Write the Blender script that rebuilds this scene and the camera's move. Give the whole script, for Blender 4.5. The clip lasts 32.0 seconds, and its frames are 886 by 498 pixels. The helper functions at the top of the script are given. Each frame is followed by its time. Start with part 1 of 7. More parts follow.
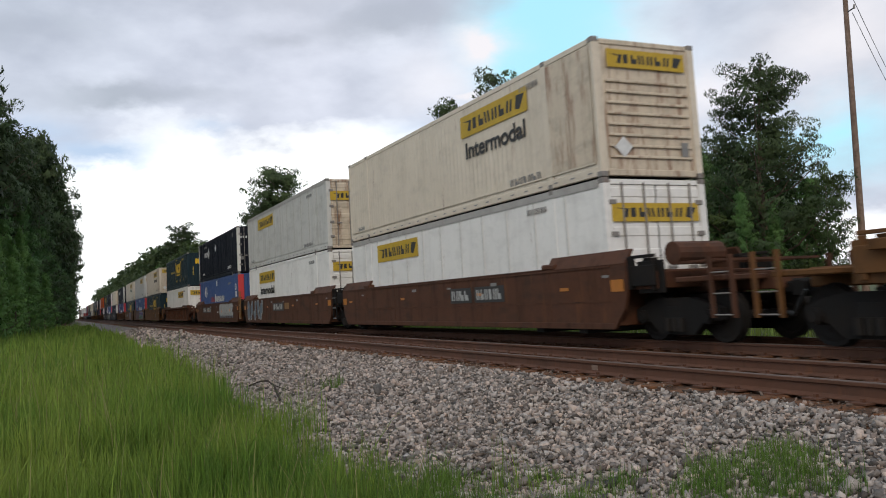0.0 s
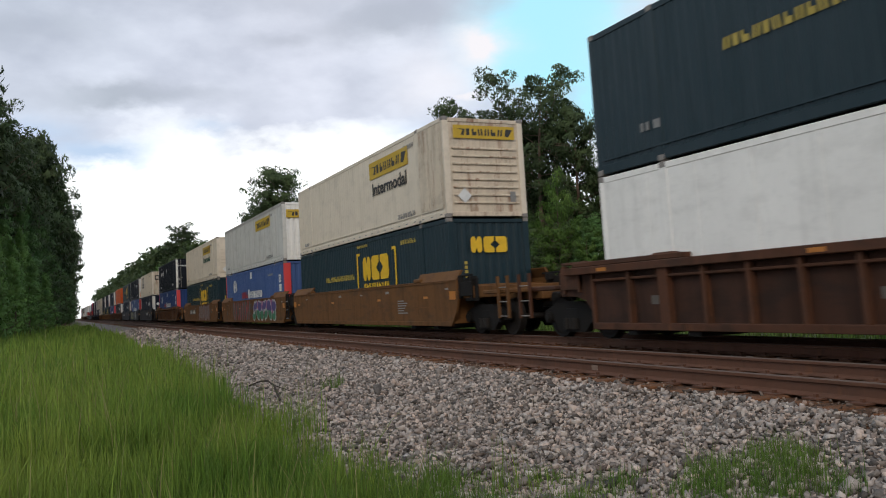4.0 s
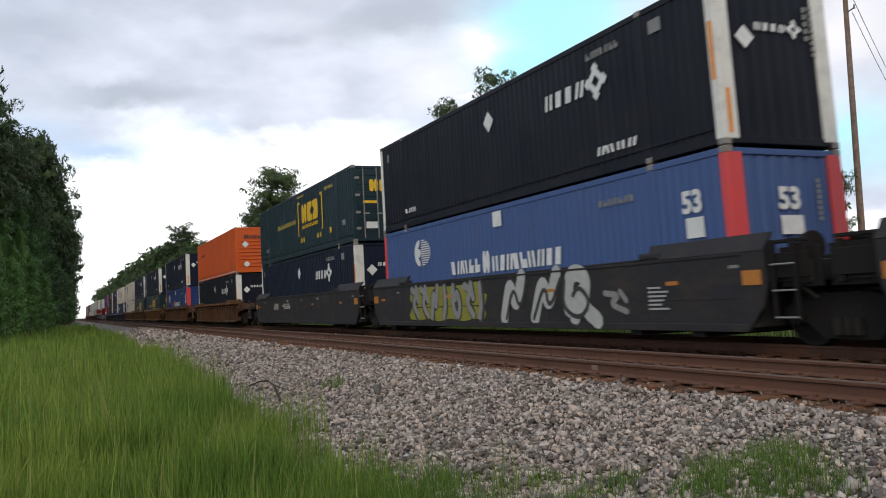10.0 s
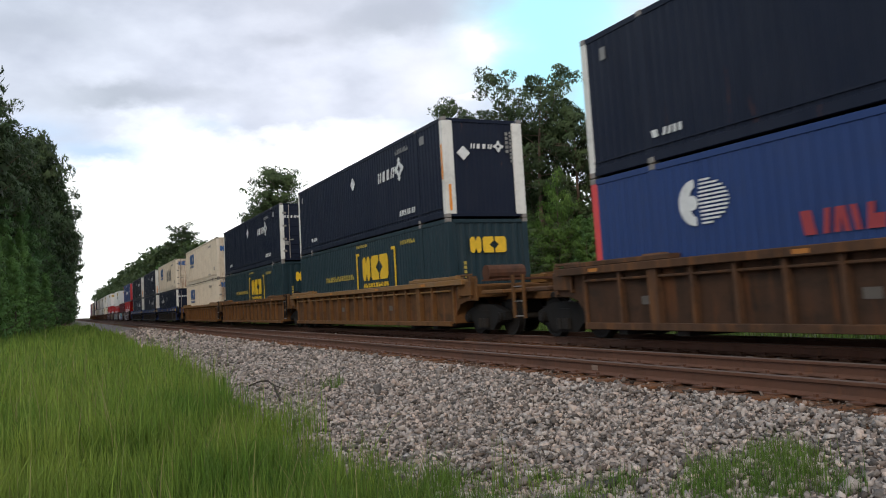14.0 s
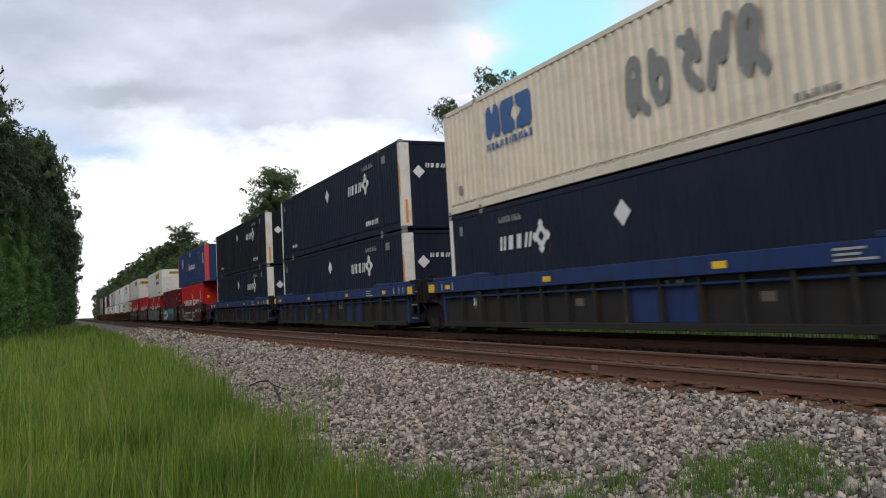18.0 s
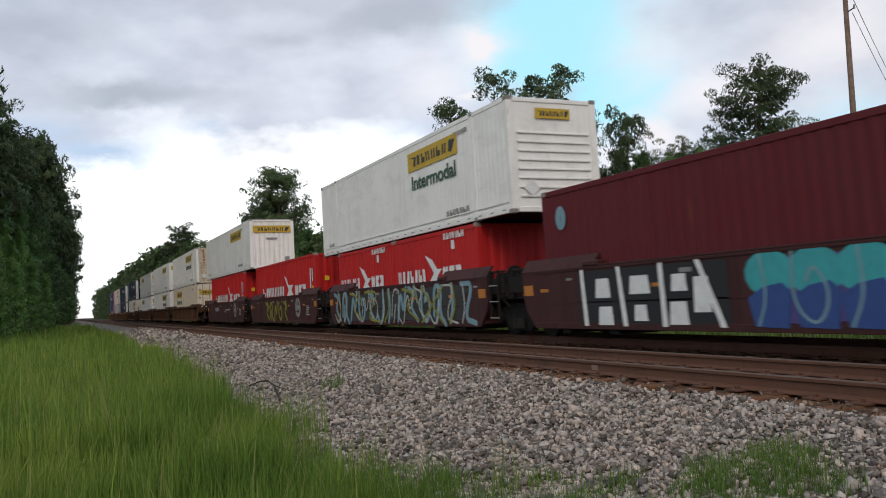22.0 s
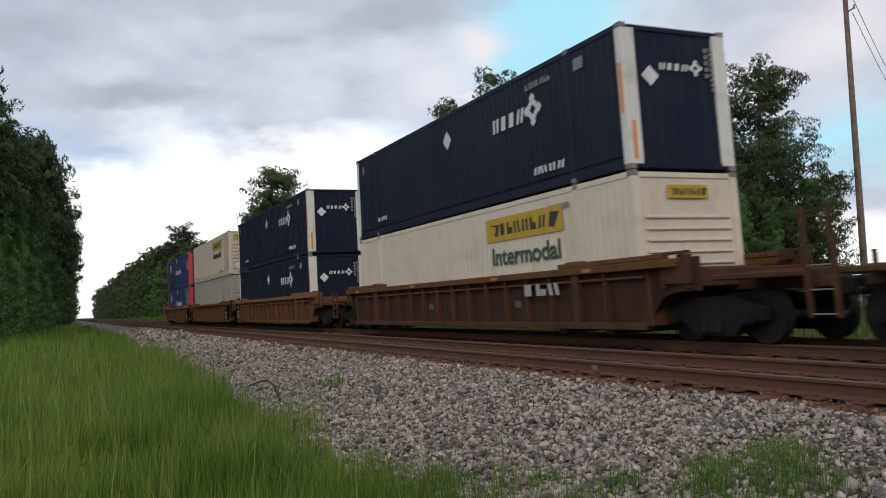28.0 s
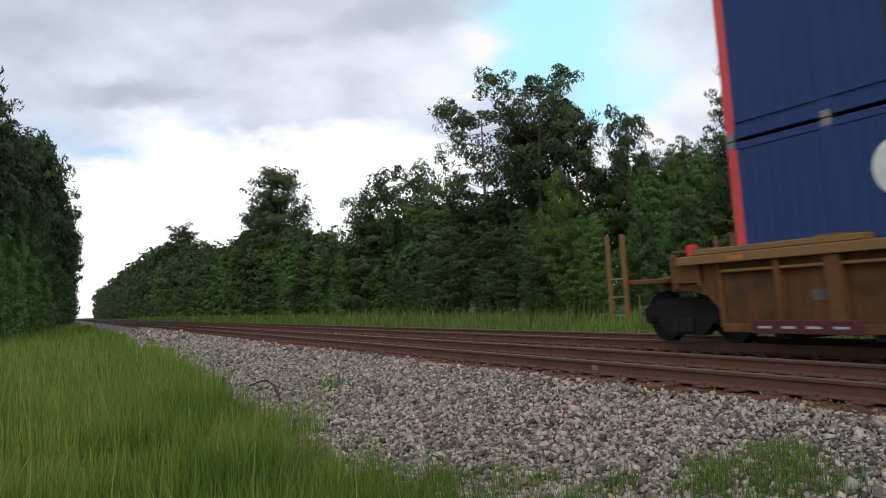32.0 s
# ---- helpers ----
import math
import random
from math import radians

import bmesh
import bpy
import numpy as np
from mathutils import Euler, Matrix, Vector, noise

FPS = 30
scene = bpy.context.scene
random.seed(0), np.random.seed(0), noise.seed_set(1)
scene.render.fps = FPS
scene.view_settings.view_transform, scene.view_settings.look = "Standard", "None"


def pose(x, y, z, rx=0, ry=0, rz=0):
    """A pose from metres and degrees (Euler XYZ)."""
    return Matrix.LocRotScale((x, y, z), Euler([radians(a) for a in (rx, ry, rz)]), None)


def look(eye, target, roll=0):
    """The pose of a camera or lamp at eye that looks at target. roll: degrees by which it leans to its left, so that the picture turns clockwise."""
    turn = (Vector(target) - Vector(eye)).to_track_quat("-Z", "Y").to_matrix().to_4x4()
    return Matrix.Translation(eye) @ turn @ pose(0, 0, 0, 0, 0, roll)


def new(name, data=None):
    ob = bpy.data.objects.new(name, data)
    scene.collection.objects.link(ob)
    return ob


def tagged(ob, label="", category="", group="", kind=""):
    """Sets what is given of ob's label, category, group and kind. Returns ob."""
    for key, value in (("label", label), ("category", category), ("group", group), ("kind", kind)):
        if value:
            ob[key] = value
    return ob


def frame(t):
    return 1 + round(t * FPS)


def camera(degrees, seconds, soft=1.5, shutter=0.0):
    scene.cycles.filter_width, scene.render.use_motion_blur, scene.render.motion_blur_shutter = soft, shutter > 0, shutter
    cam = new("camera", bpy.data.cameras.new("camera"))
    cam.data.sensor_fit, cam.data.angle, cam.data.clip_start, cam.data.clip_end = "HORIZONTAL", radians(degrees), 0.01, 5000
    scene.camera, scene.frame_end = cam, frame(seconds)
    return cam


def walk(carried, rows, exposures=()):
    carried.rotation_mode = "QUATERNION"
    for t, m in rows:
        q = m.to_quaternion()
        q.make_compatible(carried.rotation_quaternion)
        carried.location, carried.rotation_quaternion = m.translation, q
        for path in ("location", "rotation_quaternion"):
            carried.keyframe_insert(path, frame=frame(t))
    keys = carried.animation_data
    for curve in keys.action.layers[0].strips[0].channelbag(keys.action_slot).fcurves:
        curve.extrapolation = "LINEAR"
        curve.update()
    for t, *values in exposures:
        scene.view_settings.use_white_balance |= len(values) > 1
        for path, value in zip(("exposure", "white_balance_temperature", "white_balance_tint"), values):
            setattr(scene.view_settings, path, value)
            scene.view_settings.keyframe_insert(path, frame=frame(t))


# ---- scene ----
# World: x runs along the tracks (the train comes from -x), y away from the camera, z up; rail heads at z = 0.
EYE = Vector((0.0, -9.863, 0.936))
YAW, TILT = 24.377, 3.53
cam = camera(55.513, 32.0, soft=1.0, shutter=0.72)
# the sensor reads out line by line from the top, each line open for a fifth of the time
scene.cycles.rolling_shutter_type, scene.cycles.rolling_shutter_duration = "TOP", 0.2
AIM = EYE + 10 * Vector((-math.cos(radians(YAW)) * math.cos(radians(TILT)),
                         math.sin(radians(YAW)) * math.cos(radians(TILT)), math.sin(radians(TILT))))
STAND = look(EYE, AIM, -2.668)
walk(cam, [(0.0, STAND), (32.0, STAND)], exposures=((0.0, 0.03), (1.0, -0.05), (2.0, -0.03), (3.0, 0.05), (6.0, 0.03), (9.0, 0.13), (11.0, 0.25), (13.0, 0.28), (14.5, 0.18), (17.0, -0.12), (18.0, 0.11), (20.0, 0.32), (21.5, 0.13), (23.0, -0.15), (25.0, -0.19), (28.0, -0.10), (30.0, 0.13), (32.0, 0.11)))

GAUGE = 1.507
TRACK_FAR, TRACK_NEAR = 1.295, -2.305


# ---------------------------------------------------------------- light
def sky_dir(az, el):
    """Unit vector: az degrees from -x towards +y, el degrees up."""
    a, e = radians(az), radians(el)
    return (-math.cos(a) * math.cos(e), math.sin(a) * math.cos(e), math.sin(e))


SUN_AZ, SUN_EL = 212.0, 34.0


def build_world():
    w = bpy.data.worlds.new("sky")
    scene.world = w
    w.use_nodes = True
    nt = w.node_tree
    nt.nodes.clear()
    n, ln = nt.nodes.new, nt.links.new
    out, bg = n("ShaderNodeOutputWorld"), n("ShaderNodeBackground")
    sky = n("ShaderNodeTexSky")
    sky.sky_type, sky.sun_disc = "NISHITA", False
    sky.sun_elevation = radians(SUN_EL)
    sky.sun_rotation = radians(-90 + SUN_AZ)
    sky.air_density, sky.dust_density, sky.ozone_density = 1.0, 1.5, 1.5
    tc = n("ShaderNodeTexCoord")

    def math_node(op, a, b=None, clamp=False):
        m = n("ShaderNodeMath")
        m.operation, m.use_clamp = op, clamp
        for i, v in enumerate((a, b)):
            if v is None:
                continue
            if isinstance(v, (int, float)):
                m.inputs[i].default_value = v
            else:
                ln(v, m.inputs[i])
        return m.outputs[0]

    def blob(az, el, width, height):
        """A soft patch of the sky, 1 in its middle: distances measured across and up."""
        d = Vector(sky_dir(az, el))
        side = d.cross(Vector((0, 0, 1))).normalized()
        up = side.cross(d)
        total = None
        for axis, size in ((side, width), (up, height)):
            dot = n("ShaderNodeVectorMath")
            dot.operation = "DOT_PRODUCT"
            ln(warp.outputs[0], dot.inputs[0])
            dot.inputs[1].default_value = axis
            q = math_node("POWER", math_node("ABSOLUTE", math_node("DIVIDE", dot.outputs["Value"], math.tan(radians(size)))), 2.0)
            total = q if total is None else math_node("ADD", total, q)
        front = n("ShaderNodeVectorMath")
        front.operation = "DOT_PRODUCT"
        ln(warp.outputs[0], front.inputs[0])
        front.inputs[1].default_value = d
        ahead = math_node("GREATER_THAN", front.outputs["Value"], 0.0)
        return math_node("MULTIPLY", ahead, math_node("EXPONENT", math_node("MULTIPLY", total, -1.0)))

    # the sky's directions, bent a little by noise so that cloud edges are uneven
    nz = n("ShaderNodeTexNoise")
    nz.inputs["Scale"].default_value, nz.inputs["Detail"].default_value, nz.inputs["Roughness"].default_value = 5.5, 7, 0.58
    st = n("ShaderNodeMapping")
    st.inputs["Scale"].default_value = (1, 1, 2.0)
    ln(tc.outputs["Generated"], st.inputs["Vector"])
    ln(st.outputs[0], nz.inputs["Vector"])
    sub = n("ShaderNodeVectorMath")
    sub.operation = "SUBTRACT"
    ln(nz.outputs["Color"], sub.inputs[0])
    sub.inputs[1].default_value = (0.5, 0.5, 0.5)
    sc = n("ShaderNodeVectorMath")
    sc.operation = "SCALE"
    ln(sub.outputs[0], sc.inputs[0])
    sc.inputs["Scale"].default_value = 0.11
    warp = n("ShaderNodeVectorMath")
    warp.operation = "ADD"
    ln(tc.outputs["Generated"], warp.inputs[0])
    ln(sc.outputs[0], warp.inputs[1])

    # bright haze low over the end of the cutting, grey sheets above it, gaps of blue
    def most(items):
        out = None
        for az, el, a, b, k in items:
            v = math_node("MULTIPLY", blob(az, el, a, b), k)
            out = v if out is None else math_node("MAXIMUM", out, v)
        return out

    bright = most(((7, 4.5, 9.5, 6.6, 1.5), (16, 7.5, 9, 4.4, 1.35), (24, 9.0, 5, 2.2, 0.9), (0, 3, 8, 6, 1.4), (48, 2.5, 9, 3.5, 0.9), (30, 3, 12, 5, 1.0)))
    gap = most(((33.4, 17.5, 4.6, 5.0, 1.9), (36.0, 13.4, 4.0, 2.8, 1.6), (49.5, 8.6, 6.0, 2.2, 0.9), 
                (100, 40, 30, 14, 0.8), (290, 40, 30, 14, 0.8)))
    puff = most(((27.9, 16.8, 1.7, 1.6, 1.2), (39.6, 10.6, 1.6, 1.5, 1.0), (36.6, 9.6, 2.0, 1.2, 0.8), (26.5, 13.4, 1.1, 0.5, 0.8), (38.5, 16.0, 2.6, 3.0, 0.45), (24.5, 14.5, 3.0, 2.2, 0.45), (43.5, 13.0, 3.5, 2.0, 0.75), (50.5, 14.5, 5.0, 3.0, 0.8)))
    dark = most(((22, 19.4, 6.0, 1.5, 0.6), (14.5, 18.6, 3, 0.9, 0.4), (-3, 18.4, 5, 1.4, 0.55), (4.5, 14.2, 5.5, 0.9, 0.62), (27, 20, 4, 1.5, 0.3), (8, 21.5, 14, 1.6, 0.4), (45.5, 15.8, 3.5, 1.4, 0.1)))
    veil = most(((1.6, 10.4, 3.6, 0.95, 1.1), (-1.5, 11.5, 2.5, 1.3, 0.8), (16.5, 8.0, 3.2, 0.6, 0.4), (9.6, 11.9, 1.5, 0.35, 0.5), (22.5, 11.4, 3.5, 0.7, 0.35)))
    nz2 = n("ShaderNodeTexNoise")
    nz2.inputs["Scale"].default_value, nz2.inputs["Detail"].default_value, nz2.inputs["Roughness"].default_value = 6.0, 8, 0.52
    ln(st.outputs[0], nz2.inputs["Vector"])
    fine = math_node("SUBTRACT", nz2.outputs["Fac"], 0.5)

    def mix(fac, a, b):
        m = n("ShaderNodeMix")
        m.data_type = "RGBA"
        if isinstance(fac, (int, float)):
            m.inputs[0].default_value = fac
        else:
            ln(fac, m.inputs[0])
        for s, v in ((6, a), (7, b)):
            if isinstance(v, tuple):
                m.inputs[s].default_value = (*v, 1)
            else:
                ln(v, m.inputs[s])
        return m.outputs[2]

    # blue sky from the sky model, scaled to the clouds' level
    lift = n("ShaderNodeVectorMath")
    lift.operation = "SCALE"
    ln(sky.outputs["Color"], lift.inputs[0])
    lift.inputs["Scale"].default_value = 0.15
    blue = mix(0.85, lift.outputs[0], (0.48, 0.93, 1.08))
    cloud = mix(math_node("ADD", 0.5, math_node("MULTIPLY", fine, 2.5), True), (0.48, 0.515, 0.62), (0.85, 0.87, 0.985))
    cloud = mix(math_node("MULTIPLY", dark, math_node("ADD", 0.62, math_node("MULTIPLY", fine, 2.2)), True), cloud, (0.17, 0.185, 0.225))
    edge = math_node("MULTIPLY", math_node("ADD", math_node("SUBTRACT", bright, 0.36), math_node("MULTIPLY", fine, 0.9)), 2.3, True)
    cloud = mix(edge, cloud, (1.35, 1.36, 1.36))
    cloud = mix(math_node("MULTIPLY", veil, math_node("ADD", 1.0, math_node("MULTIPLY", fine, 2.0)), True), cloud, (0.54, 0.66, 0.86))
    col = mix(math_node("MULTIPLY", gap, math_node("ADD", 1.0, math_node("MULTIPLY", fine, 2.5)), True), cloud, blue)
    col = mix(math_node("MULTIPLY", puff, 1.1, True), col, (0.92, 0.90, 0.94))
    ln(col, bg.inputs["Color"])
    bg.inputs["Strength"].default_value = 1.0
    ln(bg.outputs[0], out.inputs[0])


build_world()
sun = new("sun", bpy.data.lights.new("sun", "SUN"))
sun.data.energy, sun.data.angle, sun.data.color = 1.12, radians(20), (1.0, 0.87, 0.70)
sun.matrix_world = look(Vector(sky_dir(SUN_AZ, SUN_EL)) * 100, (0, 0, 0))


# ---------------------------------------------------------------- materials
def nodes_of(name):
    m = bpy.data.materials.new(name)
    m.use_nodes = True
    nt = m.node_tree
    return m, nt, nt.nodes.new, nt.links.new, nt.nodes["Principled BSDF"]


def coords(nt, scale, shift=True, kind="Object"):
    """Texture coordinates in metres, moved by a random step for each object."""
    n, ln = nt.nodes.new, nt.links.new
    tc, mp = n("ShaderNodeTexCoord"), n("ShaderNodeMapping")
    mp.inputs["Scale"].default_value = scale if isinstance(scale, tuple) else (scale, scale, scale)
    ln(tc.outputs[kind], mp.inputs["Vector"])
    if shift:
        oi, mul = n("ShaderNodeObjectInfo"), n("ShaderNodeMath")
        mul.operation = "MULTIPLY"
        mul.inputs[1].default_value = 97.0
        ln(oi.outputs["Random"], mul.inputs[0])
        ln(mul.outputs[0], mp.inputs["Location"])
    return mp.outputs[0]


def noise_fac(nt, vec, scale, detail=4, rough=0.6, lo=0.4, hi=0.6):
    n, ln = nt.nodes.new, nt.links.new
    t, r = n("ShaderNodeTexNoise"), n("ShaderNodeMapRange")
    t.inputs["Scale"].default_value, t.inputs["Detail"].default_value, t.inputs["Roughness"].default_value = scale, detail, rough
    ln(vec, t.inputs["Vector"])
    r.inputs["From Min"].default_value, r.inputs["From Max"].default_value = lo, hi
    ln(t.outputs["Fac"], r.inputs["Value"])
    return r.outputs[0]


def mix_col(nt, fac, a, b):
    m = nt.nodes.new("ShaderNodeMix")
    m.data_type = "RGBA"
    for s, v in ((0, fac), (6, a), (7, b)):
        if isinstance(v, tuple):
            m.inputs[s].default_value = (*v, 1)
        elif isinstance(v, (int, float)):
            m.inputs[s].default_value = v
        else:
            nt.links.new(v, m.inputs[s])
    return m.outputs[2]


def times(nt, a, k):
    m = nt.nodes.new("ShaderNodeMath")
    m.operation, m.use_clamp = "MULTIPLY", True
    nt.links.new(a, m.inputs[0])
    if isinstance(k, (int, float)):
        m.inputs[1].default_value = k
    else:
        nt.links.new(k, m.inputs[1])
    return m.outputs[0]


def bump(nt, bsdf, height, strength, distance=0.02):
    b = nt.nodes.new("ShaderNodeBump")
    b.inputs["Strength"].default_value, b.inputs["Distance"].default_value = strength, distance
    nt.links.new(height, b.inputs["Height"])
    nt.links.new(b.outputs[0], bsdf.inputs["Normal"])


def paint(name, col, rough=0.5, dirt=0.35, rust=0.0, dirt_col=(0.10, 0.085, 0.065), rust_col=(0.17, 0.062, 0.022), spec=0.5):
    """Weathered vehicle paint: broad fading, streaks running down, specks of rust."""
    m, nt, n, ln, bs = nodes_of(name)
    v = coords(nt, 1.0)
    streak = coords(nt, (1.0, 1.0, 0.12))
    fade = noise_fac(nt, v, 0.7, 3, 0.55, 0.3, 0.7)
    base = mix_col(nt, times(nt, fade, 0.5), col, tuple(c * 0.82 + 0.012 for c in col))
    run = noise_fac(nt, streak, 2.6, 6, 0.68, 0.5, 0.78)
    base = mix_col(nt, times(nt, run, dirt), base, dirt_col)
    blotch_f = noise_fac(nt, coords(nt, (0.55, 1.0, 1.3)), 1.9, 5, 0.62, 0.5, 0.66)
    base = mix_col(nt, times(nt, blotch_f, dirt * 0.75), base, dirt_col)
    grime = noise_fac(nt, v, 9.0, 5, 0.7, 0.52, 0.8)
    base = mix_col(nt, times(nt, grime, dirt * 0.7), base, dirt_col)
    if rust:
        spots = noise_fac(nt, streak, 4.0, 8, 0.74, 0.66 - 0.16 * rust, 0.76 - 0.12 * rust)
        base = mix_col(nt, times(nt, spots, 0.9), base, rust_col)
    ln(base, bs.inputs["Base Color"])
    r = n("ShaderNodeMapRange")
    ln(run, r.inputs["Value"])
    r.inputs["To Min"].default_value, r.inputs["To Max"].default_value = rough, min(1, rough + 0.3)
    ln(r.outputs[0], bs.inputs["Roughness"])
    bs.inputs["Specular IOR Level"].default_value = spec
    bump(nt, bs, noise_fac(nt, v, 3.0, 5, 0.6, 0.2, 0.8), 0.12, 0.01)
    return m


def speckled(name, a, b, scale, rough=0.9, per="object", strength=0.5, c=None):
    """Rough natural matter in two tones, with grain, varied piece by piece."""
    m, nt, n, ln, bs = nodes_of(name)
    v = coords(nt, 1.0, False)
    f = noise_fac(nt, v, scale, 6, 0.65, 0.35, 0.65)
    base = mix_col(nt, f, a, b)
    if c is not None:
        base = mix_col(nt, times(nt, noise_fac(nt, v, scale * 0.13, 4, 0.6, 0.45, 0.7), 0.8), base, c)
    if per == "island":
        g = n("ShaderNodeNewGeometry")
        hs = n("ShaderNodeHueSaturation")
        mr = n("ShaderNodeMapRange")
        ln(g.outputs["Random Per Island"], mr.inputs["Value"])
        mr.inputs["To Min"].default_value, mr.inputs["To Max"].default_value = 0.28, 2.2
        k, fr = n("ShaderNodeMath"), n("ShaderNodeMath")
        k.operation, fr.operation = "MULTIPLY", "FRACT"
        k.inputs[1].default_value = 37.0
        ln(g.outputs["Random Per Island"], k.inputs[0])
        ln(k.outputs[0], fr.inputs[0])
        warm = n("ShaderNodeMapRange")
        ln(fr.outputs[0], warm.inputs["Value"])
        warm.inputs["From Min"].default_value, warm.inputs["From Max"].default_value = 0.55, 1.0
        base = mix_col(nt, times(nt, warm.outputs[0], 0.5), base, tuple(p * q for p, q in zip(b, (1.1, 0.88, 0.76))))
        ln(mr.outputs[0], hs.inputs["Value"])
        ln(base, hs.inputs["Color"])
        base = hs.outputs[0]
    ln(base, bs.inputs["Base Color"])
    bs.inputs["Roughness"].default_value = rough
    bs.inputs["Specular IOR Level"].default_value = 0.3
    bump(nt, bs, noise_fac(nt, v, scale * 2.2, 5, 0.7, 0.2, 0.8), strength, 0.02)
    return m


def leafy(name, a, b, back=0.35, spread=0.5, vary=0.0, clump=0.0):
    """Leaves and needles: two greens, varied leaf by leaf, letting some light through."""
    m, nt, n, ln, bs = nodes_of(name)
    g = n("ShaderNodeNewGeometry")
    v = coords(nt, 1.0, True)
    f = noise_fac(nt, v, 0.55, 3, 0.6, 0.35, 0.65)
    base = mix_col(nt, f, a, b)
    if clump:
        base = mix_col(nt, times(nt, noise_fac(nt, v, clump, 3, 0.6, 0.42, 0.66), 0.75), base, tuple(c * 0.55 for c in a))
    hs, mr = n("ShaderNodeHueSaturation"), n("ShaderNodeMapRange")
    ln(g.outputs["Random Per Island"], mr.inputs["Value"])
    mr.inputs["To Min"].default_value, mr.inputs["To Max"].default_value = 1 - spread, 1 + spread
    ln(base, hs.inputs["Color"])
    oi, m2, mu = n("ShaderNodeObjectInfo"), n("ShaderNodeMapRange"), n("ShaderNodeMath")
    ln(oi.outputs["Random"], m2.inputs["Value"])
    m2.inputs["To Min"].default_value, m2.inputs["To Max"].default_value = 1 - vary, 1 + vary
    mu.operation = "MULTIPLY"
    ln(mr.outputs[0], mu.inputs[0])
    ln(m2.outputs[0], mu.inputs[1])
    ln(mu.outputs[0], hs.inputs["Value"])
    ln(hs.outputs[0], bs.inputs["Base Color"])
    bs.inputs["Roughness"].default_value = 0.65
    bs.inputs["Specular IOR Level"].default_value = 0.25
    tr, mx = n("ShaderNodeBsdfTranslucent"), n("ShaderNodeMixShader")
    ln(hs.outputs[0], tr.inputs["Color"])
    mx.inputs[0].default_value = back
    ln(bs.outputs[0], mx.inputs[1])
    ln(tr.outputs[0], mx.inputs[2])
    ln(mx.outputs[0], nt.nodes["Material Output"].inputs["Surface"])
    return m


def plain(name, col, rough=0.6, metal=0.0):
    m, nt, n, ln, bs = nodes_of(name)
    v = coords(nt, 1.0)
    base = mix_col(nt, times(nt, noise_fac(nt, v, 6.0, 5, 0.65, 0.4, 0.75), 0.45), col, tuple(c * 0.55 for c in col))
    ln(base, bs.inputs["Base Color"])
    bs.inputs["Roughness"].default_value, bs.inputs["Metallic"].default_value = rough, metal
    return m


